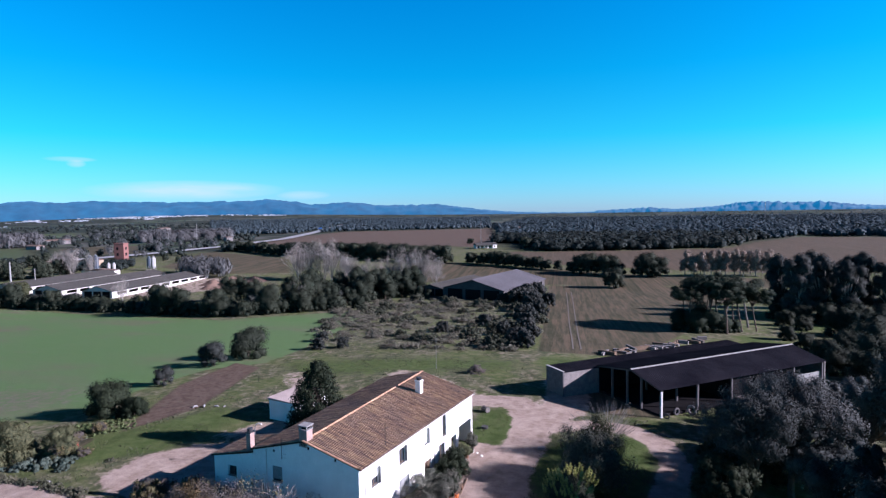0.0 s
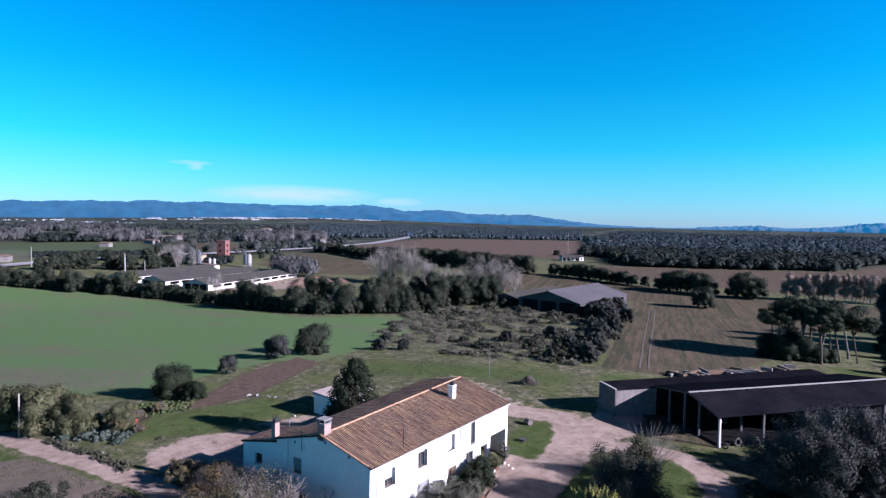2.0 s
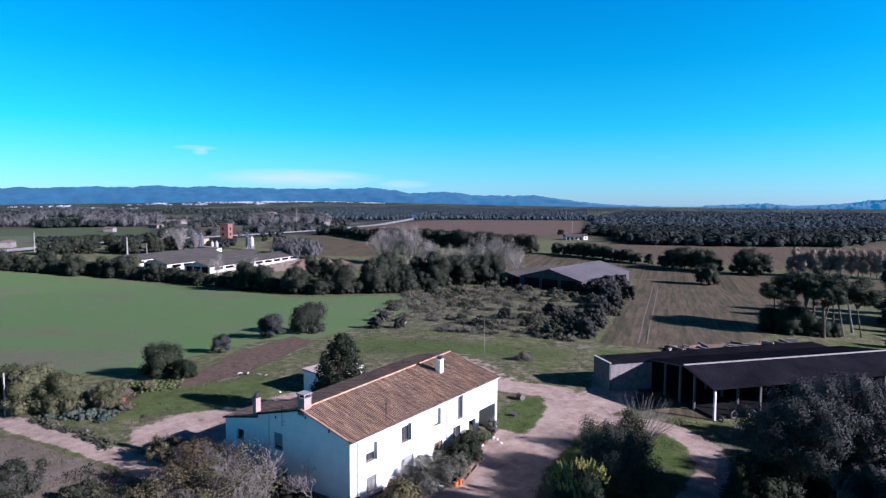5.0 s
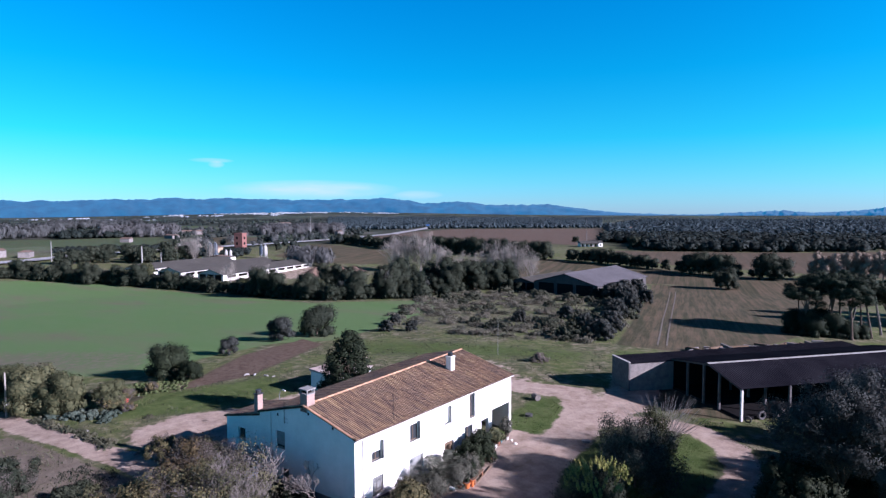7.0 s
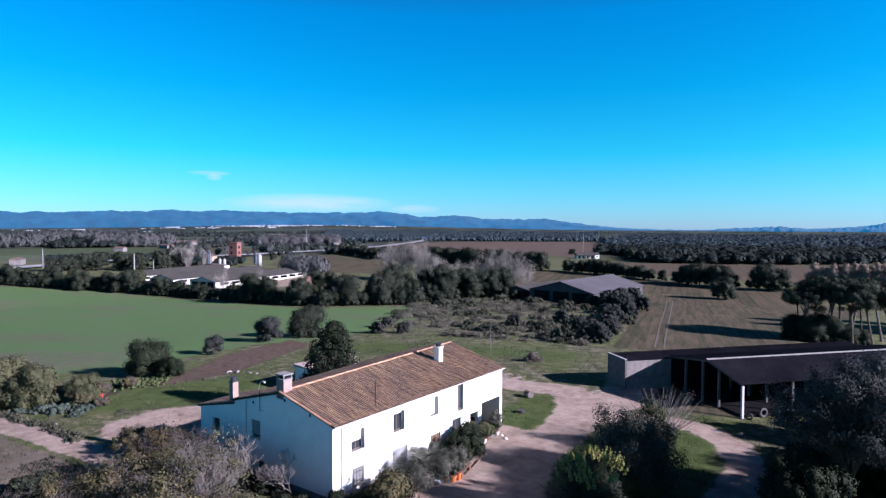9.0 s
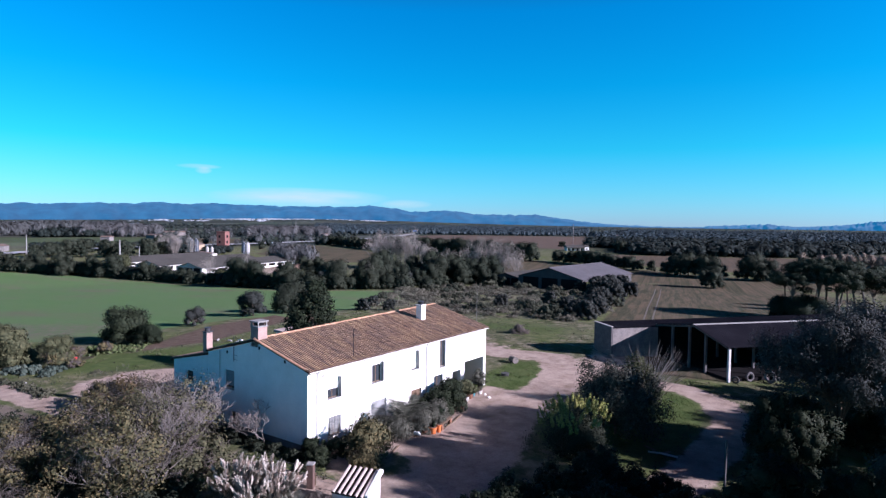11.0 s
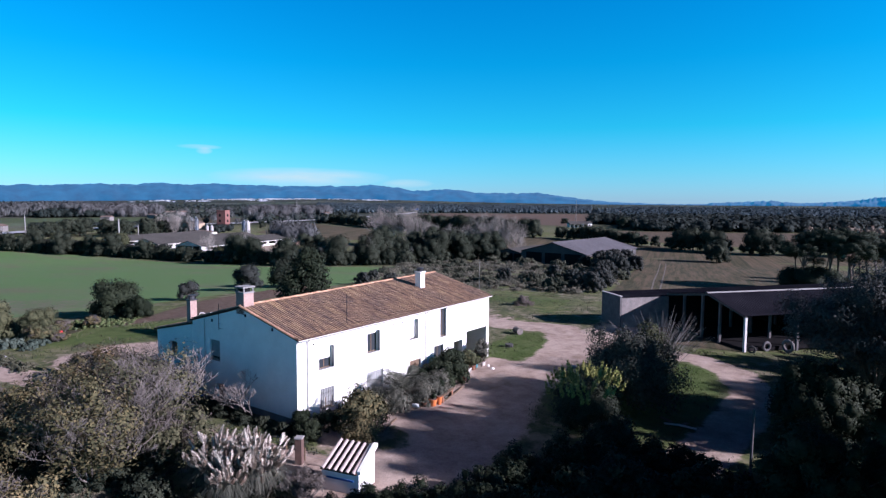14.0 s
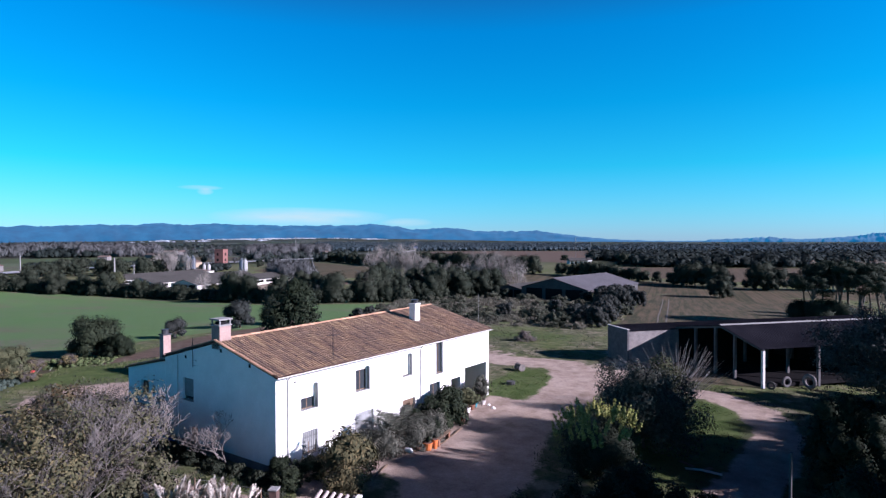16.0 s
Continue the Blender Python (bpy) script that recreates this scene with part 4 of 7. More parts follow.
tagged(part("roof_tiles", barrel_rows(0.34, EAVE + 0.10, RX, RIDGE + 0.19, -0.1, LEN + 0.12), "tile", house, "weathered clay barrel tiles, brown and ochre"), kind="stuff")
tagged(part("roof_tiles", barrel_rows(WX - 0.32, EAVE + 0.10, RX, RIDGE + 0.19, -0.1, LEN + 0.12, seed=9), "tile", house, "clay barrel tiles of the back slope"), kind="stuff")


def half_barrel(length, r0, r1, sides=6):
    mb = MB()
    for k in range(sides):
        a, b = math.pi * k / sides, math.pi * (k + 1) / sides
        p = lambda t, y, r: (math.cos(t) * r, y, math.sin(t) * r)
        mb.quad(p(a, 0, r0), p(b, 0, r0), p(b, length, r1), p(a, length, r1))
        mb.quad(p(b, 0, r0 - 0.02), p(a, 0, r0 - 0.02), p(a, length, r1 - 0.02), p(b, length, r1 - 0.02))
        mb.quad(p(b, 0, r0), p(a, 0, r0), p(a, 0, r0 - 0.02), p(b, 0, r0 - 0.02))
    return mb


ridge_me = half_barrel(0.47, 0.155, 0.13).mesh("ridge_tile", "ridge_tile")
for i in range(62):
    o = part("ridge_tile", ridge_me, None, house)
    o.matrix_basis = pose(RX, -0.1 + i * 0.422, RIDGE + 0.19 + 0.012 * math.sin(i * 2.1), 0, 0, 1.5 * math.sin(i * 1.7))
verge_me = half_barrel(0.47, 0.125, 0.105).mesh("verge_tile", "ridge_tile")
for i in range(17):
    o = part("verge_tile", verge_me, None, house)
    x = RX + i * 0.43 * math.cos(SLOPE)
    o.matrix_basis = Matrix.Translation((x + 0.43, -0.12, RIDGE + 0.19 - (x + 0.43 - RX) * math.tan(SLOPE))) @ pose(0, 0, 0, 0, 0, 90) @ pose(0, 0, 0, math.degrees(SLOPE), 0, 0)

# windows and doors of the front
window(house, front, 2.1, 3.4, 3.0, 4.72, 0.55, leaf=True)
window(house, front, 7.35, 8.6, 3.22, 5.0, 0.12, leaf=True)
window(house, front, 12.75, 13.7, 3.35, 5.15, 0.96, leaf=True)
window(house, front, 17.35, 18.35, 2.75, 5.45, 0, "wood")
window(house, front, 2.2, 3.6, -0.15, 1.44, 0.5, "grille")
window(house, front, 16.4, 17.9, -0.5, 2.0, 0, "wood")
window(house, gable, -11.9, -10.4, 2.7, 4.35, 0.85, "wood")


def door(parent, put, u0, u1, v0, v1, mat, label):
    def slab(a, b, c, d):
        mb = MB()
        mb.v = [put(x, y, z) for z in (c, d) for x, y in ((a, v0), (b, v0), (b, v1), (a, v1))]
        mb.f = [(0, 1, 2, 3), (7, 6, 5, 4), (0, 4, 5, 1), (1, 5, 6, 2), (2, 6, 7, 3), (3, 7, 4, 0)]
        return mb
    leaf = part("door", slab(u0 + 0.005, u1 - 0.005, 0.23, 0.26), mat, parent, label)
    k = max(3, int((u1 - u0) / 0.22))
    for i in range(k):
        part("plank", slab(u0 + (u1 - u0) * i / k + 0.008, u0 + (u1 - u0) * (i + 1) / k - 0.008, 0.2 + 0.004 * (i % 2), 0.229), mat, leaf)
    return leaf


door(house, front, 7.3, 9.3, GZ, 1.55, "shutter", "grey-green plank double door")
door(house, front, 12.8, 14.4, GZ, 1.35, "wood", "dark wooden plank door")
door(house, gable, -11.0, -9.8, GZ, 0.75, "wood", "dark wooden plank door")
for y in (0.96, 15.12):
    part("downpipe", MB().tube([(0.30, y, EAVE - 0.05), (0.08, y, EAVE - 0.3), (0.07, y, 2.5), (0.07, y, GZ)], [0.045] * 4, 8), "plaster_old", house, "pale round downpipe")
gut = MB()
for k in range(6):
    a, b = math.pi + math.pi * k / 6, math.pi + math.pi * (k + 1) / 6
    gut.quad((0.42 + 0.075 * math.cos(a), -0.1, EAVE + 0.06 + 0.075 * math.sin(a)), (0.42 + 0.075 * math.cos(b), -0.1, EAVE + 0.06 + 0.075 * math.sin(b)), (0.42 + 0.075 * math.cos(b), LEN, EAVE + 0.06 + 0.075 * math.sin(b)), (0.42 + 0.075 * math.cos(a), LEN, EAVE + 0.06 + 0.075 * math.sin(a)))
part("gutter", gut, "plaster_old", house)
for x, z in ((-6.6, 6.85), (-3.0, 6.15), (-11.5, 5.95)):
    part("vent", MB().box(x - 0.12, x + 0.12, -0.012, 0.02, z - 0.13, z + 0.13), "dark_void", house)
for y in (1.6, 10.6, 11.8, 20.6):
    part("vent", MB().box(-0.02, 0.012, y - 0.08, y + 0.08, 5.0, 5.14), "dark_void", house)
part("gable_pipe", MB().tube([(-12.6, -0.06, 6.0), (-12.6, -0.06, 3.0), (-12.6, -0.06, GZ)], [0.04] * 3, 7), "plaster_old", house)


def chimney(x, y, z0, z1, wx, wy, body, cap, label, style):
    c = part("chimney", MB().box(x - wx, x + wx, y - wy, y + wy, z0, z1), body, house, label)
    part("collar", MB().box(x - wx - 0.07, x + wx + 0.07, y - wy - 0.07, y + wy + 0.07, z1, z1 + 0.09), cap, c)
    if style == "open":
        for sx in (-1, 1):
            for sy in (-1, 1):
                part("cap_post", MB().box(x + sx * wx - 0.09 * (sx > 0), x + sx * wx + 0.09 * (sx < 0), y + sy * wy - 0.09 * (sy > 0), y + sy * wy + 0.09 * (sy < 0), z1 + 0.09, z1 + 0.42), cap, c)
        part("flue", MB().box(x - wx * 0.6, x + wx * 0.6, y - wy * 0.6, y + wy * 0.6, z1 + 0.09, z1 + 0.3), "dark_void", c)
        part("cap_slab", MB().box(x - wx - 0.1, x + wx + 0.1, y - wy - 0.1, y + wy + 0.1, z1 + 0.42, z1 + 0.53), cap, c)
    else:
        part("cowl", MB().tube([(x, y, z1 + 0.09), (x, y, z1 + 0.40)], [wx * 0.85, wx * 0.85], 10), "dark_metal", c)
        part("cowl_lid", MB().tube([(x, y, z1 + 0.40), (x, y, z1 + 0.46)], [wx * 1.1, wx * 0.9], 12), "dark_metal", c)
    return c


chimney(-7.3, 0.46, 6.9, 8.58, 0.54, 0.46, "pale_brick", "concrete", "broad brick chimney with a pale open cap", "open")
chimney(-15.4, 0.40, 5.0, 7.25, 0.31, 0.29, "pale_brick", "dark_metal", "slim tan brick chimney with a tall dark cowl", "cowl")
chimney(-4.4, 19.7, 6.6, 8.45, 0.36, 0.36, "plaster", "plaster", "whitewashed chimney with a dark cowl", "cowl")

# the low wing at the end
wing = thing("farmhouse_wing", "low whitewashed wing under a clay tile lean-to roof", "house")
WZ0, WZ1 = 5.3, 4.15
part("wing_wall", wall_grid(-20.8, WX - 0.01, GZ, WZ1, [(-18.6, -17.3, 2.3, 3.4)], gable, 0.35), "plaster", wing)
part("wing_top", MB().prism([(-20.8, WZ1), (WX - 0.01, WZ1), (WX - 0.01, WZ0)], 0, 0.35), "plaster", wing)
part("wing_side", MB().box(-20.8, -20.45, 0.36, 5.0, GZ, WZ1), "plaster", wing)
part("wing_back", MB().prism([(-20.44, GZ), (WX - 0.01, GZ), (WX - 0.01, WZ0), (-20.44, WZ1 + 0.06)], 4.65, 5.0), "plaster", wing)
part("roof_deck", MB().prism([(-21.1, WZ1 - 0.06), (-21.1, WZ1 + 0.06), (WX - 0.01, WZ0 + 0.14), (WX - 0.01, WZ0 + 0.02)], -0.15, 5.2), "tile_bed", wing)
tagged(part("roof_tiles", barrel_rows(-21.12, WZ1 + 0.06, WX - 0.06, WZ0 + 0.14, -0.12, 5.15, seed=12), "tile", wing), kind="stuff")
window(wing, gable, -18.6, -17.3, 2.3, 3.4)



def settle(x, y, z):
    """The old house is not square: its ridge runs askew and its gables lean out of the right angle."""
    v = min(1.0, max(0.0, y / LEN))
    f, r = -0.4 * v, -6.44 - 2.05 * v
    x2 = f + x if x > 0 else f + x * (r - f) / RX if x > RX else r + (x - RX) * 0.9
    return x2, y + x2 * (0.06 - 0.13 * v), z + 0.12 * v * min(1.0, max(0.0, (z - GZ) / 6.5))


def settle_thing(ob):
    for c in ob.children:
        settle_thing(c)
        if c.matrix_basis == Matrix.Identity(4):
            for p in c.data.vertices:
                p.co = settle(*p.co)
        else:
            c.matrix_basis = Matrix.Translation(Vector(settle(*c.matrix_basis.translation)) - c.matrix_basis.translation) @ c.matrix_basis


settle_thing(house)
settle_thing(wing)

# small house behind
shed = thing("outbuilding", "small white outbuilding with a pale flat roof behind the farmhouse", "shed", at(-29.5, 23))
part("wall", MB().box(-2.6, 2.6, -2.4, 5.0, -0.2, 3.0), "plaster", shed)
part("roof", MB().prism([(-2.8, 3.0), (2.8, 3.0), (2.8, 3.12), (-2.8, 3.35)], -2.6, 5.2), "pale_roof", shed, "pale pink sheet roof")
part("door", MB().box(2.6, 2.63, -0.6, 0.6, -0.2, 1.95), "wood", shed)

# antenna and lamp
ant = thing("roof_antenna", "thin metal television mast on the farmhouse roof", "antenna", pose(*settle(-0.6, 5.6, EAVE + 0.2)))
part("mast", MB().tube([(0, 0, 0), (0, 0, 2.5)], [0.03, 0.025], 6), "dark_metal", ant)
part("boom", MB().tube([(-0.1, -0.5, 1.9), (0.1, 0.7, 1.9)], [0.015, 0.015], 5), "dark_metal", ant)
for k in range(5):
    part("element", MB().tube([(-0.3, -0.4 + k * 0.25, 1.9), (0.3, -0.4 + k * 0.25, 1.9)], [0.008, 0.008], 4), "dark_metal", ant)
ant2 = thing("gable_antenna", "thin metal mast with two crossbars on the gable", "antenna", pose(*settle(-10.3, -0.1, 5.3)))
part("mast", MB().tube([(0, 0, 0), (0, 0, 2.2)], [0.03, 0.025], 6), "dark_metal", ant2)
for z in (0.15, 0.55, 2.0):
    part("crossbar", MB().tube([(0, 0, z), (0.55, 0, z)], [0.015, 0.015], 5), "dark_metal", ant2)

# ---- barn ----
BA = math.degrees(math.atan2(0.615, 0.789))
barn_m = pose(21.0, 47.6, 0, 0, 0, -BA)         # local -x: across, local +y: along
barn = thing("barn", "open-fronted barn under a dark sheet roof on posts", "barn", pose(20.72, 47.25, 0, 0, 0, -BA))
BL, BW, BR = 37.6, 14.6, 6.2                 # length, width, ridge from the open eave
E0, E1, R0, BZ = 3.05, 3.45, 4.75, -1.0


def sheet_roof(x0, z0, x1, z1, y0, y1, pitch, amp, thick=0.03):
    """Corrugated sheets that run down from (x1, z1) to (x0, z0)."""
    mb = MB()
    n = int((y1 - y0) / pitch * 2)
    for i in range(n):
        ya, yb = y0 + (y1 - y0) * i / n, y0 + (y1 - y0) * (i + 1) / n
        za, zb = amp * (i % 2), amp * ((i + 1) % 2)
        mb.quad((x0, ya, z0 + za), (x1, ya, z1 + za), (x1, yb, z1 + zb), (x0, yb, z0 + zb))
        mb.quad((x0, yb, z0 + zb - thick), (x1, yb, z1 + zb - thick), (x1, ya, z1 + za - thick), (x0, ya, z0 + za - thick))
        mb.quad((x0, ya, z0 + za), (x0, yb, z0 + zb), (x0, yb, z0 + zb - thick), (x0, ya, z0 + za - thick))
    return mb


part("roof_slope", sheet_roof(0.35, E0, -BR, R0, -0.3, BL, 0.36, 0.05), "dark_roof", barn)
part("roof_slope", sheet_roof(-BW, E1, -BR, R0, -0.3, BL, 0.36, 0.05), "dark_roof", barn)
part("ridge_cap", MB().prism([(-BR - 0.32, R0 + 0.0), (-BR, R0 + 0.13), (-BR + 0.32, R0 + 0.0), (-BR, R0 + 0.06)], -0.3, BL), "concrete", barn, "pale ridge capping")
for x, z in ((0.2, E0 - 0.03), (-4.0, R0 - 0.66), (-7.2, R0 - 0.2), (-10.8, E1 + 0.5)):
    for j in range(6 if x > 0 or x < -10 else 2):
        # all but the corner post take the grey darkened for shade
        part("post", MB().box(x - 0.14, x + 0.14, j * 7.3 - 0.14, j * 7.3 + 0.14, BZ - 0.4, z - 0.18), "white_post" if x > 0 and j < 1 else "shaded_grey", barn)
for j in range(6):
    part("rafter", MB().prism([(0.3, E0 - 0.06), (-BR, R0 - 0.08), (-BW, E1 - 0.06), (-BW, E1 - 0.3), (-BR, R0 - 0.34), (0.3, E0 - 0.3)], j * 7.3 - 0.1, j * 7.3 + 0.1), "dark_metal", barn)
# barn inside in near-black, its shade painted on wall and floor
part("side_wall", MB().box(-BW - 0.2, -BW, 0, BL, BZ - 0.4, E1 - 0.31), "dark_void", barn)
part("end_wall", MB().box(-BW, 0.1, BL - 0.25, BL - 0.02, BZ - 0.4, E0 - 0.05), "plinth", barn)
# cross wall and side panel are additions that keep the inside dark
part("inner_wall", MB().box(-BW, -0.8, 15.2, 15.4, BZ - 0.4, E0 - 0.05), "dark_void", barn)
part("side_cladding", MB().box(-0.75, -0.6, 15.5, 29.8, BZ - 0.3, E0 - 0.35), "dark_void", barn, "near-black side panel added for the shade in the barn")
part("earth_floor", MB().box(-BW, -0.2, 0.2, BL - 0.3, BZ - 0.3, BZ + 0.16), "dark_void", barn, "trodden earth floor, near-black for the shade in the barn")
part("rear_panel", MB().box(-0.05, 0.05, 30.2, 36.5, BZ - 0.2, 1.4), "concrete", barn)
lean = thing("lean_to_store", "block-built store with a dark flat roof beside the barn", "shed", barn_m)
# front faces away from the sun: its shade is put into a darker grey
part("front_wall", MB().box(-19.2, -14.3, -7.9, -7.65, BZ - 0.4, 3.25), "shaded_grey", lean, "grey block front wall, darkened for shade")
part("side_wall", MB().box(-14.55, -14.3, -7.64, -0.4, BZ - 0.4, 3.05), "plinth", lean, "grey rendered side wall")
part("side_wall", MB().box(-19.2, -18.95, -7.64, 35.6, BZ - 0.4, 3.2), "plaster_old", lean)
part("roof", sheet_roof(-14.2, 3.1, -19.0, 3.28, -7.6, 35.6, 0.36, 0.05), "dark_roof", lean)
part("coping", MB().box(-19.25, -14.25, -7.95, -7.6, 3.25, 3.33), "cap", lean)


# ---- other farm buildings ----
def long_shed(name, label, x, y, rz, width, length, wall_h, rise, wall, roof, bays, z=None):
    """A long gabled shed: local x across, local y along; open bays in the long side at x = width."""
    s = thing(name, label, "shed", at(x, y, 0, rz))
    w, L = width, length
    part("gable_wall", MB().prism([(0, -0.5), (w, -0.5), (w, wall_h), (w / 2, wall_h + rise), (0, wall_h)], 0, 0.3), wall, s)
    part("gable_wall", MB().prism([(0, -0.5), (w, -0.5), (w, wall_h), (w / 2, wall_h + rise), (0, wall_h)], L - 0.3, L), wall, s)
    part("side_wall", MB().box(0, 0.3, 0.3, L - 0.3, -0.5, wall_h), wall, s)
    holes = [(2 + i * (L - 4) / bays + 0.8, 2 + (i + 1) * (L - 4) / bays - 0.8, wall_h * 0.42, wall_h * 0.8) for i in range(bays)]
    me = wall_grid(0.3, L - 0.3, -0.5, wall_h, holes, lambda u, v, d: (w - d, u, v), 0.3)
    me.materials[0] = M[wall]
    part("side_wall", me, wall, s)
    part("roof_slope", sheet_roof(-0.5, wall_h - 0.1, w / 2, wall_h + rise + 0.12, -0.4, L + 0.4, 1.0, 0.08, 0.08), roof, s)
    part("roof_slope", sheet_roof(w + 0.5, wall_h - 0.1, w / 2, wall_h + rise + 0.12, -0.4, L + 0.4, 1.0, 0.08, 0.08), roof, s)
    part("ridge_cap", MB().prism([(w / 2 - 0.5, wall_h + rise + 0.1), (w / 2, wall_h + rise + 0.3), (w / 2 + 0.5, wall_h + rise + 0.1)], -0.4, L + 0.4), roof, s)
    # door panels widened in near-black, to put the shade on the gable
    for i in range(3):
        a = w * (0.08 + 0.30 * i)
        part("gable_door", MB().box(a, a + w * 0.25, -0.03, -0.004, -0.1, wall_h * 0.95), "dark_void", s)
    return s


long_shed("livestock_shed", "long white livestock shed with a brown sheet roof", -207.5, 98, 17, 14, 66, 2.9, 1.9, "plaster_old", "brown_roof", 9)
long_shed("livestock_shed", "long white livestock shed with a brown sheet roof", -234, 93, 17, 14, 66, 2.9, 1.9, "plaster_old", "brown_roof", 9)
long_shed("livestock_shed", "long dark livestock shed behind the white ones", -262, 90, 17, 13, 60, 3.0, 2.0, "plaster_old", "brown_roof", 8)
long_shed("grey_barn", "large grey barn with a wide sheet roof beside the scrub", -69, 149, -2, 24.5, 40, 4.2, 3.2, "shaded_wall", "grey_roof", 6)
long_shed("low_shed", "low brown sheet-roofed shed leaning on the grey barn", -83, 153, -2, 13, 36, 3.0, 1.4, "shaded_wall", "brown_roof", 5)

tower = thing("red_tower", "square red brick tower on the far farm", "tower", at(-425, 255, 0, 25))
part("shaft", MB().box(-4, 4, -3.4, 3.4, -1, 13.2), "brick", tower)
part("parapet", MB().box(-4.2, 4.2, -3.6, 3.6, 13.2, 13.8), "brick", tower)
for z in (3.6, 8.4):
    part("window", MB().box(4.0, 4.04, -1.2, 1.2, z, z + 2.2), "dark_void", tower)
    part("window", MB().box(-2.0, -0.3, -3.44, -3.4, z, z + 2.2), "dark_void", tower)
def feed_silo(x, y, k, mat, label):
    t = thing("feed_silo", label, "silo", at(x, y) @ Matrix.Scale(k, 4), group="feed silos")
    part("drum", MB().tube([(0, 0, 1.2), (0, 0, 2.9), (0, 0, 7.6), (0, 0, 9.0)], [0.4, 1.35, 1.35, 0.35], 14), mat, t)
    part("filler_cap", MB().tube([(0, 0, 8.9), (0, 0, 9.3)], [0.42, 0.42], 10), "metal", t)
    for i in range(4):
        a = math.pi / 4 + i * math.pi / 2
        part("leg", MB().tube([(1.4 * math.cos(a), 1.4 * math.sin(a), -0.3), (1.35 * math.cos(a), 1.35 * math.sin(a), 3.2)], [0.1, 0.1], 5), "metal", t)
    part("feed_pipe", MB().tube([(1.4, 0, 0.6), (1.5, 0, 8.6), (0.4, 0, 9.2)], [0.09, 0.09, 0.09], 5), "metal", t)


for x, y, k, mat, lab in ((-322.1, 168.5, 1.25, "silo_blue", "dark blue steel feed silo on legs"), (-319.5, 170.6, 1.25, "silo_blue", "dark blue steel feed silo on legs"), (-313.2, 174.6, 0.72, "cap", "small white feed silo beside the long shed"), (-310.6, 176.2, 0.72, "cap", "small white feed silo beside the long shed"),
                          (-304.7, 195.4, 1.0, "silo_blue", "dark blue steel feed silo on legs"), (-302.4, 196.8, 1.0, "cap", "white feed silo on legs")):
    feed_silo(x, y, k, mat, lab)
for x, y, w, d, h, mat, lab in ((-358.5, 191, 11, 9, 6.0, "beige", "pale two-storey house on the far farm"), (-314, 170, 22, 5, 2.4, "plaster_old", "long low pale farm building"), (-390, 180, 12, 8, 4.0, "plaster_old", "pale farm building with a clay roof")):
    f = thing("farm_building", lab, "building", at(x, y, 0, 20))
    part("wall", MB().box(-w / 2, w / 2, -d / 2, d / 2, -1, h), mat, f)
    part("roof", MB().prism([(-w / 2 - 0.4, h), (w / 2 + 0.4, h), (0, h + min(w, d) * 0.2)], -d / 2 - 0.4, d / 2 + 0.4), "far_clay", f)
    for k in range(3):
        part("window", MB().box(-w / 2 + w * (0.15 + 0.28 * k), -w / 2 + w * (0.30 + 0.28 * k), -d / 2 - 0.04, -d / 2, h * 0.35, h * 0.7), "dark_void", f)


def earth_mound(x, y, r, h, seed):
    """A heap of tipped soil with a ragged crest."""
    mb, n, rings = MB(), 22, 6
    for j in range(rings + 1):
        k = j / rings
        for i in range(n):
            a = 2 * math.pi * i / n
            q = r * k * (1 + 0.28 * noise.noise((math.cos(a) * 1.7, math.sin(a) * 1.7, seed)))
            z = h * (0.5 + 0.5 * math.cos(k * math.pi)) * (1 + 0.5 * noise.noise((q * 0.5 * math.cos(a), q * 0.5 * math.sin(a), seed + 3.0))) - 0.15
            mb.v.append((q * math.cos(a) * 1.4, q * math.sin(a), z))
    for j in range(rings):
        for i in range(n):
            mb.f.append((j * n + i, j * n + (i + 1) % n, (j + 1) * n + (i + 1) % n, (j + 1) * n + i))
    t = thing("earth_mound", "heap of bare red-brown soil beside the livestock sheds", "mound", at(x, y, 0, seed * 40), group="earth mounds")
    part("soil", mb, "mound", t, smooth=True)


for i, (x, y, r, h) in enumerate(((-180, 139, 4.5, 2.6), (-180, 147, 5.0, 3.0), (-183, 158, 5.5, 2.8), (-188, 172, 6.5, 2.4), (-193, 150, 5.0, 2.6), (-176, 154, 4.0, 1.8), (-198, 166, 6.0, 2.2))):
    earth_mound(x, y, r, h, i + 1.0)
villa = thing("white_villa", "long white house with a dark roof amid the fields", "house", at(-194, 462, 0, 42))
part("wall", MB().box(-10, 6, -3, 4, -1.5, 3.2), "plaster_old", villa)
part("end_wall", MB().prism([(-4.6, -1.5), (4.6, -1.5), (4.6, 3.6), (0, 5.0), (-4.6, 3.6)], 6, 10, "x"), "plaster", villa)
part("roof", MB().prism([(-6.6, 2.9), (4.6, 3.3), (4.6, 3.6), (0, 5.2), (-6.6, 3.2)], -10.5, 5.98, "x"), "brown_roof", villa)
part("end_roof", MB().prism([(-5.0, 3.55), (0, 5.08), (5.0, 3.55), (5.0, 3.8), (0, 5.35), (-5.0, 3.8)], 6.0, 10.4, "x"), "brown_roof", villa)
for k in range(5):
    part("porch_post", MB().box(-10.2 + k * 3.9, -9.9 + k * 3.9, -6.3, -6.0, -1.5, 3.0), "plaster_old", villa)
for k in range(4):
    part("window", MB().box(-8.6 + k * 3.8, -7.0 + k * 3.8, -3.04, -2.9, 0.2, 2.2), "dark_void", villa)
part("window", MB().box(7.2, 8.6, -4.63, -4.5, 1.0, 2.4), "dark_void", villa)


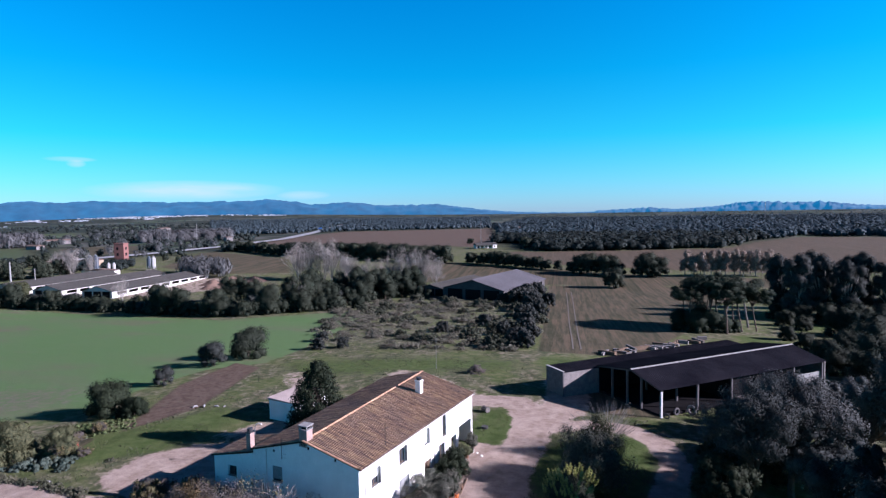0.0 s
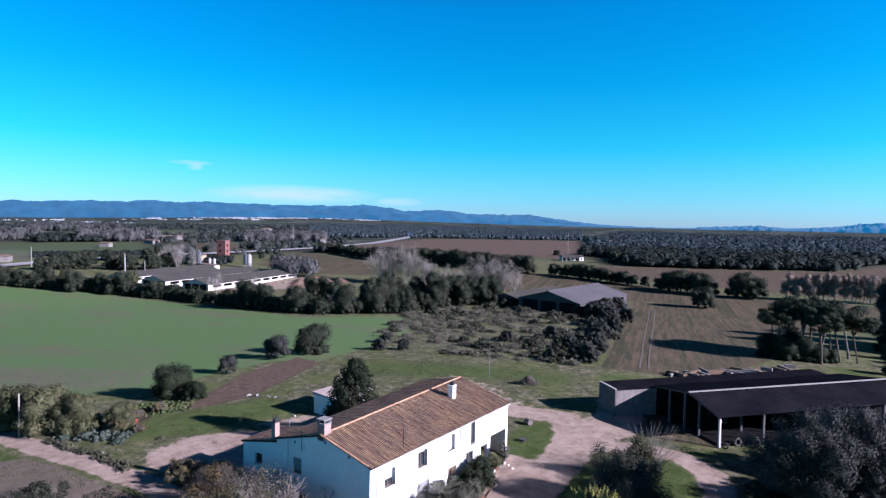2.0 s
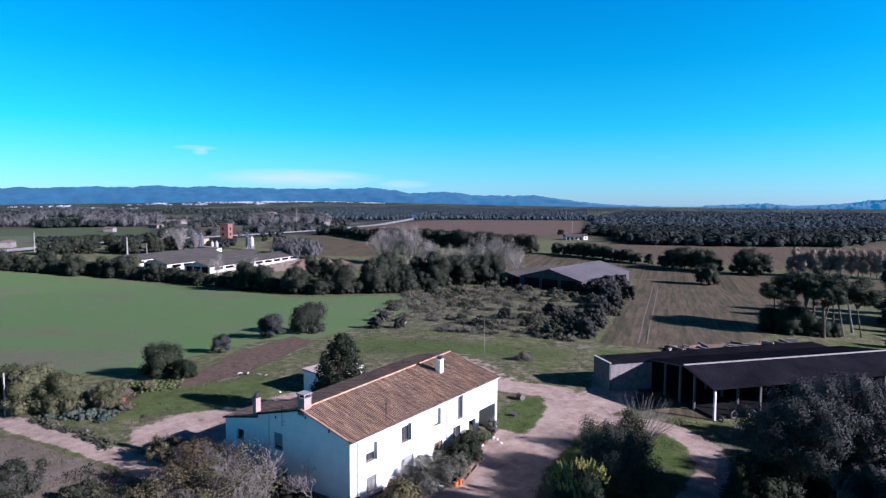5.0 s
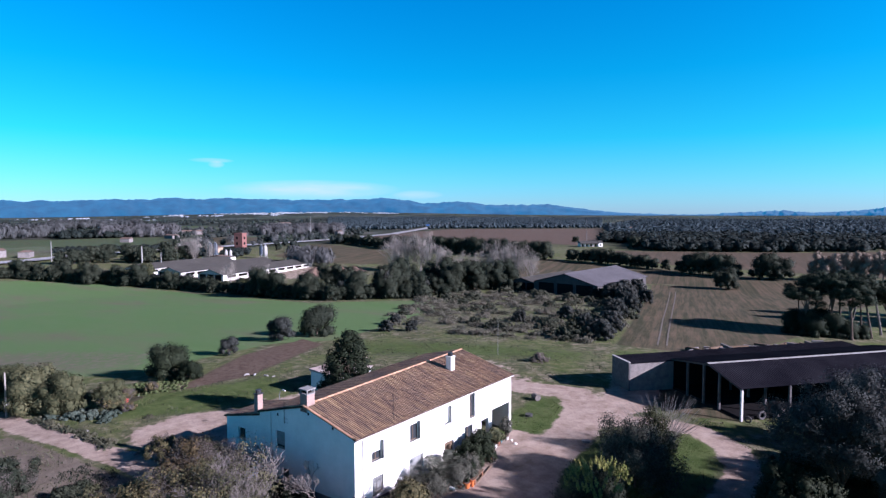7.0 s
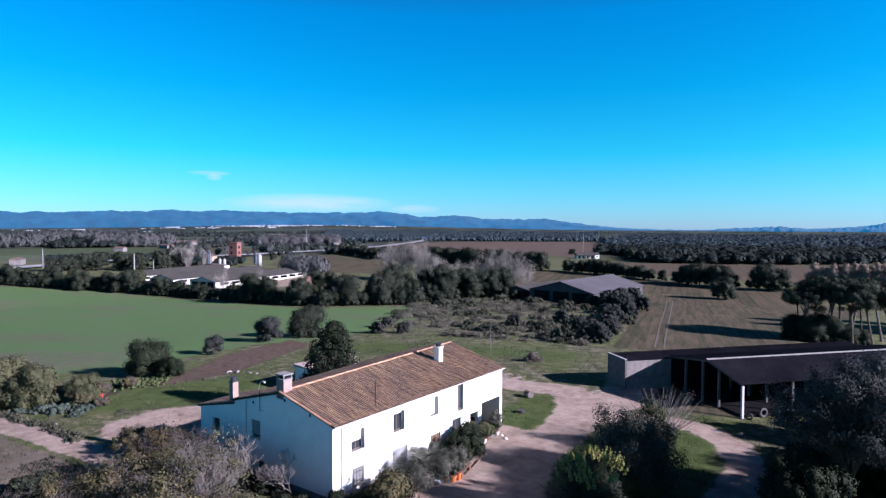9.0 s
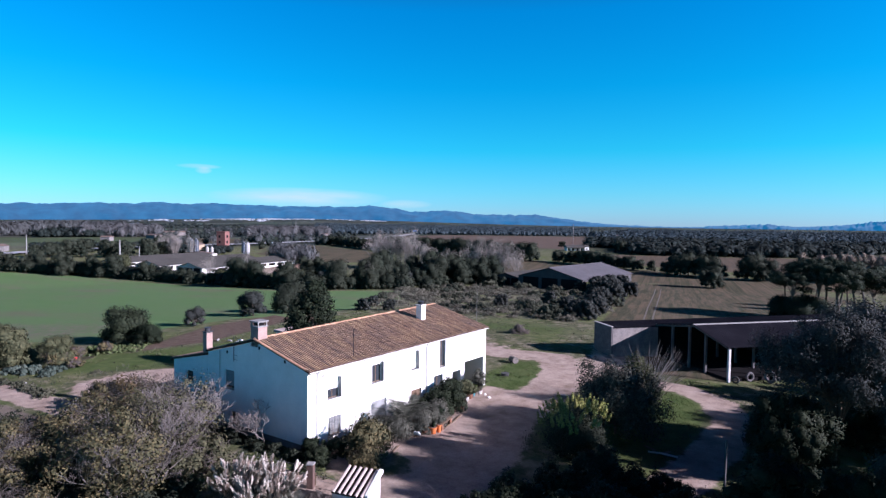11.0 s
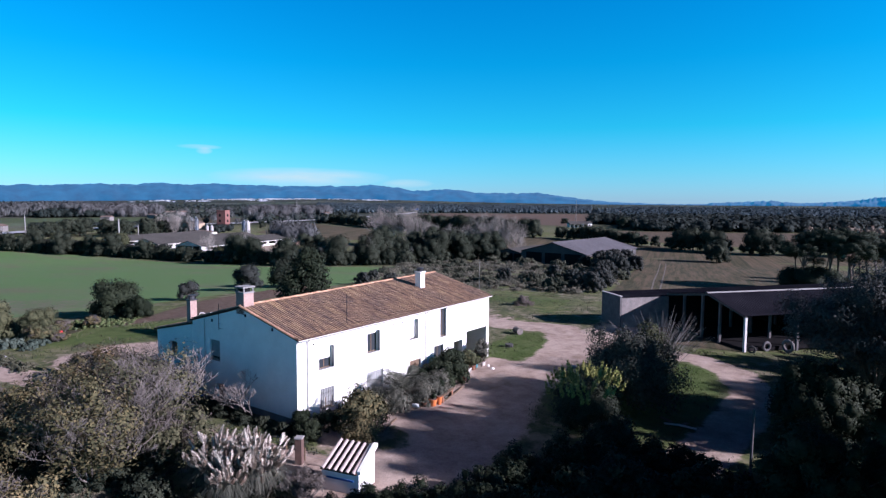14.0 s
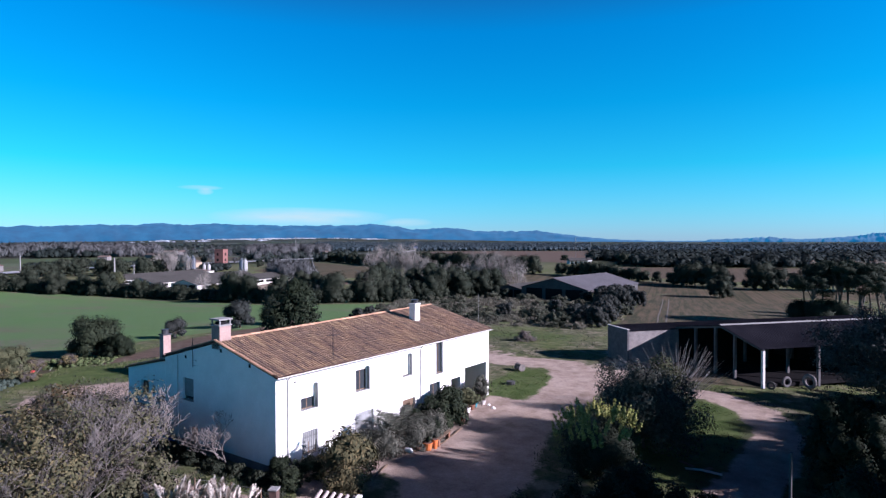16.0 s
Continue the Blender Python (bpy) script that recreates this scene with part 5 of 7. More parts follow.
# ---- trees of the fields ----
R = random.Random(11)
oak = grow("holm_oak", "dark green holm oak with a round crown at the field edge", "tree", 7.0, 5.2, "laurel", 0.17, 13000, seed=3, core=0.6, base=0.06, count=22, lobe=0.36)
scatter(oak, [(-57, 11.4, 0, 0.86), (-52.8, 12.6, 90, 0.5)])
oak2 = grow("holm_oak", "dark green holm oak beside the green field", "tree", 7.6, 5.0, "oak", 0.21, 9000, seed=8, core=0.6, base=0.04, count=18, lobe=0.38)
scatter(oak2, [(-66.5, 49.5, 40, 0.95)])
almond = grow("almond_tree", "thin grey-leaved tree beside the green field", "tree", 5.6, 3.2, "olive_dark", 0.14, 5500, seed=15, core=0.6, base=0.03, count=12, lobe=0.40)
scatter(almond, [(-67.5, 41.0, 0, 1.1), (-64.5, 26.6, 70, 0.72)])
laurel = thing("laurel_tree", "tall dense dark conical evergreen behind the farmhouse", "tree", at(-18.3, 15.8))
lob = []
for k in range(130):
    z = R.uniform(0.02, 1.0) ** 1.25
    a, rr = k * 2.4, 4.7 * (1 - z) ** 0.5 * R.uniform(0.35, 1.0)
    lob.append((rr * math.cos(a), rr * math.sin(a), 0.4 + 10.6 * z, 0.7 + 0.5 * (1 - z)))
part("trunk", limbs(7.5, lob, 0.2, 21, each=6), "bark", laurel)
part("crown", leaf_cloud("crown", lob, 30000, 0.17, "laurel", 21, 0.5, 0.5, 0.25, 1.2), "laurel", laurel)
hedge = grow("willow_bush", "tall yellow-green bush beside the lane", "bush", 7.4, 4.3, "willow", 0.14, 19000, seed=24, core=0.6, base=0.02, count=26, lobe=0.34, upright=0.5)
scatter(hedge, [(-55, -8.2, 0, 1.0), (-51.0, -5.5, 90, 0.86), (-47.5, -1.5, 200, 0.62), (-60.5, -9.5, 150, 0.95)])

# umbrella pines by the ploughed field
pine_spots = [(16.8, 122.5, 16.2), (19.5, 126.0, 17.2), (22.0, 121.0, 16.8), (24.2, 126.5, 17.5), (26.2, 122.5, 16.6), (28.0, 128.0, 17.0), (30.2, 124.5, 15.6), (31.5, 131.0, 15.8), (21.0, 131.0, 17.0), (18.0, 118.8, 13.5), (25.6, 130.6, 18.2), (27.0, 119.6, 14.0), (33.5, 126.0, 14.2), (23.2, 124.0, 17.4)]
for i, (x, y, h) in enumerate(pine_spots):
    t = thing("umbrella_pine", "tall umbrella pine with a bare pale trunk and flat dark crown", "tree", at(x, y), group="umbrella pines")
    g = np.random.default_rng(60 + i)
    h *= 0.85
    lob = [(g.uniform(-3.0, 3.0), g.uniform(-3.0, 3.0), h * (0.62 + 0.30 * g.random()), 0.9 + 0.9 * g.random()) for _ in range(20)]
    part("trunk", limbs(h * 0.70, lob, 0.17 + 0.03 * (i % 4), 60 + i, lean=0.2), "grey_bark" if i % 3 == 1 else "bark", t)
    part("crown", leaf_cloud("crown", lob, 8000, 0.17, "pine", 60 + i, 0.35, 0.3, 0.35, 0.55), "pine", t)
thicket = grow("holm_oak_thicket", "dense dark evergreen thicket under the pines", "bush", 6.5, 4.2, "pine", 0.15, 14000, seed=31, core=0.6, base=0.0, count=10, lobe=0.46)
scatter(thicket, [(16.6, 120.5, 0, 0.95), (19.6, 119.6, 80, 1.0), (22.6, 121.5, 150, 0.95), (25.6, 121.5, 200, 0.7), (28.2, 123.0, 240, 0.55), (20.0, 125.0, 290, 1.0)])
euc = grow("eucalyptus", "tall grey-green eucalyptus in a dense group", "tree", 21, 5.8, "olive_dark", 0.22, 24000, bark="pale_bark", seed=33, core=0.6, base=0.0, count=40, lobe=0.27, upright=-0.4)
scatter(euc, [(44, 150, 0, 1.0), (50, 158, 60, 0.97), (55, 150, 120, 0.92), (39, 160, 200, 0.95), (60, 162, 250, 1.0), (66, 154, 300, 0.95), (48, 170, 20, 0.98), (58, 172, 80, 0.9), (72, 160, 140, 1.0)])
thick2 = grow("holm_oak", "dark holm oak at the edge of the eucalyptus", "tree", 8.5, 5.0, "oak", 0.18, 12000, seed=36, core=0.6, base=0.03, count=20, lobe=0.37)
scatter(thick2, [(52, 128, 0, 1.0), (57, 121, 70, 1.0), (62, 130, 140, 1.1), (56, 110, 200, 1.0), (63, 102, 250, 1.1), (60, 92, 300, 0.9), (40, 138, 10, 0.6), (44, 133, 40, 0.55), (68, 116, 90, 1.2), (44, 146, 20, 0.7), (50, 145, 80, 0.8), (57, 143, 140, 0.9), (38, 150, 60, 0.6), (64, 144, 10, 1.0), (47, 88, 40, 0.75), (51, 82, 100, 0.85), (54, 94, 160, 1.0), (46, 97, 220, 0.7), (58, 86, 280, 1.0), (50, 104, 30, 0.8), (55, 76, 330, 0.9), (62, 80, 60, 1.0), (43, 108, 70, 0.55), (40, 118, 90, 0.5)])

# poplars that have lost their leaves
def poplar(name, label, h, r, n, mat, seed, thick=0.10, bark="pale_bark"):
    t = thing(name, label, "tree")
    g = np.random.default_rng(seed)
    lob = [(g.uniform(-0.5, 0.5) * r, g.uniform(-0.5, 0.5) * r, h * z, r * (0.62 - 0.35 * abs(z - 0.55))) for z in np.linspace(0.28, 0.88, 9)]
    part("trunk", limbs(h * 0.5, lob, 0.016 * h, seed), bark, t)
    if mat == "twig":
        tagged(part("branch_fan", bare_mb(h * 0.86, 0.42, seed, 4, 0.14, 3, 0.9, 5), bark, t, "pale bare branches"), kind="stuff")
    part("crown", leaf_cloud("crown", lob, n, 0.75 if mat != "gold" else 0.28, mat, seed, thick, 2.6 if mat != "gold" else 1.3, 0.1), mat, t, "bare upright twigs" if mat != "gold" else "")
    return t


pop = poplar("bare_poplar", "leafless pale grey poplar with fine upright twigs", 19.5, 6.2, 2600, "twig", 41, 0.045)
scatter(pop, [(-165, 178, 0, 1.0), (-160, 182, 50, 1.05), (-155, 186, 110, 1.05), (-149, 184, 160, 0.95), (-171, 186, 200, 0.9), (-143, 186, 250, 0.75), (-131, 176, 300, 0.66), (-124, 178, 20, 0.62), (-138, 181, 80, 0.62), (-117, 178, 140, 0.6), (-110, 176, 190, 0.66),
              (-104, 174, 230, 0.84), (-99, 176, 270, 0.92), (-94, 179, 310, 0.86), (-89, 181, 350, 0.68), (-338, 160, 30, 0.78), (-331, 162, 90, 0.82), (-325, 160, 150, 0.8), (-318, 166, 210, 0.7), (-345, 164, 250, 0.7), (-178, 96, 40, 0.5), (-145, 88, 120, 0.55), (-100, 106, 260, 0.5)])
pop2 = poplar("golden_poplar", "slender poplar with the last pale golden leaves", 12.0, 3.0, 3600, "gold", 44, 0.35)
scatter(pop2, [(2 + i * 2.3 + R.uniform(-1, 1), 262 + i * 0.9 + R.uniform(-5, 5), i * 47, R.uniform(0.85, 1.1)) for i in range(17)])

# belt of trees behind the green field
belt = grow("hedgerow_tree", "dark evergreen tree in the belt behind the green field", "tree", 9.0, 4.6, "oak", 0.17, 8500, seed=50, core=0.6, base=0.05, count=13, lobe=0.42)
belt_b = grow("hedgerow_bush", "low dark bush along the edge of the green field", "bush", 4.6, 3.4, "oak", 0.17, 3600, seed=52, core=0.6, base=0.0, count=9, lobe=0.44)
belt_c = grow("hedgerow_tree", "grey-green tree in the belt behind the green field", "tree", 8.5, 3.8, "olive_dark", 0.16, 7500, seed=54, core=0.6, base=0.06, count=15, lobe=0.38)


def line_spots(line, step, wide, lo, hi, seed):
    g = random.Random(seed)
    out = []
    for (ax, ay), (bx, by) in zip(line[:-1], line[1:]):
        ln = math.hypot(bx - ax, by - ay)
        k = max(1, int(ln / step))
        for i in range(k):
            t = (i + g.uniform(0, 1)) / k
            out.append((ax + (bx - ax) * t + g.uniform(-wide, wide), ay + (by - ay) * t + g.uniform(-wide, wide), g.uniform(0, 360), g.uniform(lo, hi)))
    return out


EDGE = [(-300, 50), (-270, 56), (-224, 71), (-169, 79), (-114, 89), (-90, 112), (-84, 120)]
scatter(belt_b, line_spots(EDGE, 3.6, 1.2, 0.75, 1.2, 1) + line_spots(EDGE[:5], 4.5, 2.5, 0.8, 1.3, 2))
scatter(belt, line_spots([(-122, 88), (-110, 92), (-104, 100), (-98, 112), (-93, 124), (-90, 140), (-88, 150)], 4.6, 2.0, 0.6, 1.35, 3) + line_spots([(-128, 98), (-112, 108), (-104, 122), (-98, 138), (-94, 152)], 5.6, 3.0, 0.8, 1.6, 4)
        + line_spots([(-140, 112), (-122, 128), (-108, 146), (-100, 162)], 6, 4, 0.9, 1.3, 7) + line_spots([(-300, 52), (-262, 60), (-236, 64), (-205, 72), (-186, 76)], 5.0, 2.5, 0.45, 1.15, 5) + [(-141, 84, 20, 1.15), (-136, 84, 80, 1.2), (-131, 85, 140, 1.05), (-144, 88, 200, 0.9), (-86.5, 148, 30, 1.05), (-82, 147, 90, 0.8), (-78.5, 147.6, 150, 0.55), (-74.5, 147, 210, 0.42), (-91, 157, 270, 1.2), (-89, 164, 330, 1.2), (-94, 150, 60, 1.25)])
scatter(belt_c, line_spots([(-285, 58), (-240, 70), (-200, 76), (-180, 82)], 9, 3, 0.7, 1.2, 6) + line_spots([(-150, 80), (-120, 92)], 11, 2, 0.6, 0.8, 21) + [(-96, 118, 60, 0.9), (-116, 100, 100, 0.8)])
belt_d = grow("hedgerow_tree", "yellowing willow in the belt behind the green field", "tree", 8.0, 3.4, "willow", 0.16, 7500, seed=56, base=0.03, count=22, lobe=0.32, upright=0.8, core=0.5)
scatter(belt_d, [(-252, 68, 0, 1.15), (-214, 79, 90, 1.25), (-224, 76, 200, 0.8), (-150, 84, 30, 0.8), (-118, 93, 140, 0.9), (-196, 82, 70, 0.7), (-270, 62, 240, 0.8)])
wood_w = grow("dark_wood_tree", "dark tree of the wood beyond the far farm", "tree", 11.5, 6.0, "oak", 0.27, 5000, seed=57, core=0.6, base=0.0, count=16, lobe=0.38)
scatter(wood_w, line_spots([(-372, 100), (-345, 122), (-318, 140)], 6, 7, 0.8, 1.15, 8) + line_spots([(-395, 118), (-360, 140), (-330, 158)], 7, 8, 0.8, 1.15, 9) + line_spots([(-420, 150), (-445, 228)], 13, 9, 0.6, 1.0, 10) + line_spots([(-400, 275), (-375, 262), (-330, 250)], 13, 7, 0.35, 0.6, 10))

# hedges between the far fields
hedge_t = grow("field_hedge_tree", "round dark oak in the hedge between the fields", "tree", 10.0, 5.4, "oak", 0.22, 5600, seed=58, core=0.6, base=0.0, count=20, lobe=0.38)
hedge_u = grow("field_hedge_tree", "uneven dark oak in the hedge between the fields", "tree", 10.5, 5.0, "oak", 0.22, 5600, seed=59, core=0.6, base=0.03, count=11, lobe=0.44)
far_a, far_b = line_spots([(-433, 374), (-389, 362), (-316, 328)], 3.8, 2.5, 0.8, 1.2, 11), line_spots([(-316, 328), (-257, 320), (-195, 304), (-148, 301)], 3.4, 3.0, 1.05, 1.6, 31)
far_c, far_d = line_spots([(-135, 300), (-125, 298), (-104, 289), (-84, 279), (-62, 267)], 4.4, 2, 0.55, 1.2, 12), line_spots([(-55, 263), (-42, 256), (-24, 249)], 4.4, 1.5, 0.6, 1.35, 13)
every = far_a + far_b + far_c + far_d
scatter(hedge_t, every[::2] + [(-15.5, 250, 0, 1.2), (-8.5, 252, 130, 1.25), (-18.2, 202, 200, 0.9), (-150, 452, 70, 1.3), (-240, 524, 10, 0.8)])
scatter(hedge_u, every[1::2] + [(-12, 251, 60, 1.35), (-17.6, 203, 20, 0.95), (-140, 458, 100, 1.2), (-168, 494, 30, 1.1)])

# scrub between the farm and the grey barn
SCRUB = [(-60, 60), (-43, 68), (-21, 76), (-10.5, 80), (-22, 120), (-31, 152), (-50, 149), (-72, 146), (-90, 136), (-92, 112), (-78, 86)]
scrub_a = grow("dry_scrub_bush", "dry grey-brown scrub bush on the fallow plot", "bush", 1.3, 2.8, "greyscrub", 0.15, 1900, seed=70, base=0.0, count=30, lobe=0.30, trunk=0.05, narrow=0.22, shell=0.15)
scrub_b = grow("dark_scrub_bush", "dark green scrub bush on the fallow plot", "bush", 2.0, 2.6, "scrubgreen", 0.12, 3200, seed=72, core=0.6, base=0.0, count=22, lobe=0.30, trunk=0.06, narrow=0.35, shell=0.15)
scrub_c = grow("scrub_oak", "dark young oak among the scrub", "bush", 5.6, 3.6, "olive_dark", 0.13, 14000, seed=74, core=0.6, base=0.0, count=64, lobe=0.21, trunk=0.1, shell=0.15, narrow=0.4)
pts_a, pts_b = [], []
while len(pts_a) + len(pts_b) < 340:
    x, y = R.uniform(-93, -10), R.uniform(58, 155)
    if float(inside(np.array([x]), np.array([y]), SCRUB)[0]) > 0.5:
        if noise.noise((x * 0.06, y * 0.06, 3.0)) + R.uniform(-0.35, 0.35) < 0.24:
            pts_a.append((x, y, R.uniform(0, 360), R.uniform(0.55, 1.15)))
        else:
            pts_b.append((x, y, R.uniform(0, 360), R.choice((0.6, 0.8, 1.0, 1.5))))
scatter(scrub_a, pts_a)
scatter(scrub_b, pts_b)
scatter(scrub_c, [(-14, 84, 0, 0.8), (-18, 88, 60, 0.75), (-24, 95, 130, 0.7), (-16, 94, 200, 0.7), (-22, 108, 20, 0.8), (-27, 118, 90, 0.9), (-24, 124, 160, 1.0), (-29, 132, 210, 1.0), (-31, 140, 260, 1.1), (-34, 148, 310, 1.05), (-28, 146, 40, 0.9), (-57, 62, 30, 0.55), (-53, 66, 100, 0.5), (-62, 70, 150, 0.5), (-40, 92, 60, 0.6), (-33, 104, 20, 0.7), (-40, 149, 80, 1.1), (-38.5, 155, 120, 1.05), (-40.5, 161, 10, 1.1), (-39, 168, 200, 1.0), (-36, 152, 40, 0.9), (-45, 147.5, 70, 0.7), (-20, 100, 50, 0.8), (-23, 114, 150, 0.85), (-17, 90, 10, 0.7)])
brush = grow("brush_heap", "heap of dry brush on the meadow", "brush pile", 2.0, 2.6, "brown_twig", 0.4, 900, seed=77, base=0.0, count=10, lobe=0.4, narrow=0.12, trunk=0.04)
scatter(brush, [(-14.5, 57.5, 0, 0.9)])


# ---- far woods ----
def far_woods(name, label, spots, mat, seed, each=16, leaf=0.5, lobes=1, bare=False):
    """A wood of many crowns, each of one or more clumps with a dense heart; bare: upright twigs alone."""
    g = np.random.default_rng(seed)
    s = np.repeat(np.array(spots), lobes, 0)
    if lobes > 1:
        s[:, :2] += g.normal(0, 0.45, (len(s), 2)) * s[:, 3:4]
        s[:, 2] *= g.uniform(0.55, 1.05, len(s))
        s[:, 3] *= 0.95
    n = len(s) * each
    k = np.repeat(np.arange(len(s)), each)
    d = unit(g, n)
    h, r = s[k, 2], s[k, 3]
    c = np.stack([s[k, 0], s[k, 1], land(s[k, 0], s[k, 1]) + h * (0.5 if bare else 0.6)], 1) + d * np.stack([r, r, h * (0.5 if bare else 0.4)], 1) * ((0.15 if bare else 0.62) + (0.85 if bare else 0.43) * g.random(n))[:, None]
    nrm = 0.7 * d + 0.3 * unit(g, n) + np.array([0, 0, 0.1 if bare else 0.6])
    nrm /= np.linalg.norm(nrm, axis=1, keepdims=True)
    a = unit(g, n) + np.array([0, 0, 3.0 if bare else 0.0])
    a -= nrm * (a * nrm).sum(1, keepdims=True)
    a /= np.linalg.norm(a, axis=1, keepdims=True) + 1e-9
    b = np.cross(nrm, a)
    q = (r * leaf * (0.6 + 0.8 * g.random(n)))[:, None]
    w = 0.14 if bare else 0.7
    v = np.stack([c - a * q, c - b * q * w, c + a * q, c + b * q * w], 1).reshape(-1, 3)
    soft_n = 0.5 * d + 0.3 * nrm + np.array([0, 0, 0.55])
    soft_n = np.repeat(soft_n / np.linalg.norm(soft_n, axis=1, keepdims=True), 4, 0)
    if not bare:
        cv, cn = cores(np.stack([s[:, 0], s[:, 1], land(s[:, 0], s[:, 1]) + s[:, 2] * 0.42], 1), np.stack([s[:, 3] * 0.66, s[:, 3] * 0.66, s[:, 2] * 0.42], 1), seed, 5, 3)
        v, soft_n = np.concatenate([v, cv]), np.concatenate([soft_n, cn])
    return tagged(new(name, bulk(name, v, 4, mat, soft_n)), label, "woods", kind="stuff")


def view_spots(n, b0, b1, d0, d1, seed, h=(8, 13), keep_out=True, power=1.0):
    """Spots on the land by bearing (degrees left of +y) and distance from the yard."""
    g = np.random.default_rng(seed)
    b, d = np.radians(g.uniform(min(b0, b1), max(b0, b1), n)), d0 + (d1 - d0) * g.random(n) ** power
    x, y = 38 - np.sin(b) * d, -38 + np.cos(b) * d
    ok = np.ones(n, bool)
    if keep_out:
        for poly in (FIELD_RED, FIELD_FAR, FIELD_WEST, FIELD_LEFT, FIELD_LEFT2, FIELD_BROWN, FIELD_GREEN, CROP, STUBBLE):
            ok &= inside(x, y, poly) < -6
        ok &= along(x, y, [(-404, 89), (-435, 133), (-464, 310), (-469, 401), (-562, 588), (-879, 1075), (-1101, 1413)], 16) < 0
        ok &= (np.hypot(x + 425, y - 255) > 25) & (along(x, y, [(-140, 385), (-203, 509)], 34) < 0)
    x, y, k = spot(x, y)
    hh = g.uniform(*h, n) * k
    return np.stack([x, y, hh, hh * g.uniform(0.4, 0.6, n)], 1)[ok]


WOOD_N = [(-152, 420), (-100, 441), (-33, 481), (10, 517), (24, 610), (70, 742), (155, 742), (400, 900), (500, 2600), (-900, 2600), (-460, 1075), (-248, 632), (-195, 470)]
ws = view_spots(13000, 36, -14, 480, 2300, 80, (8, 13), True, 1.3)
wx, wy, _ = spot(ws[:, 0], ws[:, 1], True)
ws = ws[inside(wx, wy, WOOD_N) > 0]
ws_d = np.hypot(ws[:, 0] - 38, ws[:, 1] + 38)
far_woods("woods_edge", "dense dark evergreen trees at the edge of the forest", ws[ws_d < 760], "far_leaf", 81, 60, 0.2, 4)
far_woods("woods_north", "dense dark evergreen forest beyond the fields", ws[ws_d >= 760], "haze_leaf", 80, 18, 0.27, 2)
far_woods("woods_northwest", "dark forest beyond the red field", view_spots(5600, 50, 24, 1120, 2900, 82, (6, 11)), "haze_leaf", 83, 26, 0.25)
far_woods("woods_west", "scattered woods and hedges of the valley", np.concatenate([view_spots(700, 64, 46, 560, 2600, 84, (5, 10)), view_spots(260, 82, 64, 1430, 2600, 94, (5, 10))]), "far_leaf", 85, 34, 0.2, 3)
far_woods("woods_west_grey", "leafless grey groves of the valley", view_spots(150, 64, 50, 560, 1500, 86, (7, 12)), "grey_grove", 87, 260, 0.3, 1, True)
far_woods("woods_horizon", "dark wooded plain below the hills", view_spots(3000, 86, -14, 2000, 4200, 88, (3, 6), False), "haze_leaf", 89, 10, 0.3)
for i, (b0, b1, d0, d1, n, h0, h1, mat, lab) in enumerate(((55.8, 48.6, 880, 1010, 300, 13, 18, "grey_grove", "pale leafless poplar plantation beside the highway"), (78, 71.8, 930, 1010, 150, 16, 21, "grey_grove", "pale leafless poplar plantation of the valley"),
        (72.5, 66, 1480, 1640, 240, 17, 22, "grey_grove", "pale leafless poplar grove of the valley"), (69, 63.2, 880, 1000, 170, 14, 19, "grey_grove", "leafless brown grove of the valley"), (72, 67.5, 880, 930, 90, 9, 13, "far_leaf", "dark hedge between the valley fields"),
        (72, 61, 560, 600, 130, 3, 5, "far_leaf", "dark hedge between the valley fields"), (62, 57, 430, 500, 46, 4, 6, "far_leaf", "dark trees round the red tower"), (53, 49.5, 330, 380, 30, 8, 12, "grey_grove", "leafless brown trees beside the far field"))):
    far_woods("valley_grove", lab, view_spots(n, b0, b1, d0, d1, 300 + i, (h0, h1), False), mat, 320 + i, 240 if mat == "grey_grove" else 40, 0.3 if mat == "grey_grove" else 0.2, 1 if mat == "grey_grove" else 4, mat == "grey_grove")

# ---- highway ----
def strip(name, label, line, half, mat, dz):
    mb = MB()
    pts = [Vector((*(float(v) for v in spot(x, y)[:2]), 0)) for x, y in line]
    fine_pts = []
    for a, b in zip(pts[:-1], pts[1:]):
        fine_pts += [a.lerp(b, k / 10) for k in range(10)]
    fine_pts.append(pts[-1])
    for a, b in zip(fine_pts[:-1], fine_pts[1:]):
        s = (b - a).normalized().cross(Vector((0, 0, 1))) * half
        q = [a + s, b + s, b - s, a - s]
        mb.quad(*[(p.x, p.y, ground_z(p.x, p.y) + dz) for p in q])
    return tagged(new(name, mb.mesh(name, mat)), label, "road", kind="structure")


HIGHWAY = [(-380, 40), (-404, 89), (-435, 133), (-452, 215), (-464, 310), (-490, 420), (-562, 588), (-700, 810), (-879, 1075), (-1101, 1413)]
strip("road_highway", "pale dual carriageway across the valley", HIGHWAY, 9, "asphalt", 1.2)
strip("wheel_track", "pale wheel track across the ploughed field", [(-3.3, 86.1), (-7.8, 101.0), (-13.1, 118.2), (-19.0, 138.5), (-26.0, 162.2), (-32.0, 182.0)], 0.2, "track_earth", 0.06)
strip("wheel_track", "pale wheel track across the ploughed field", [(-1.7, 86.9), (-6.2, 101.6), (-11.4, 119.2), (-17.3, 139.3), (-24.3, 163.0), (-30.3, 182.8)], 0.2, "track_earth", 0.06)
strip("road_barrier", "low pale barrier wall along the highway", [(x + 8, y) for x, y in HIGHWAY], 1.0, "concrete", 2.4)


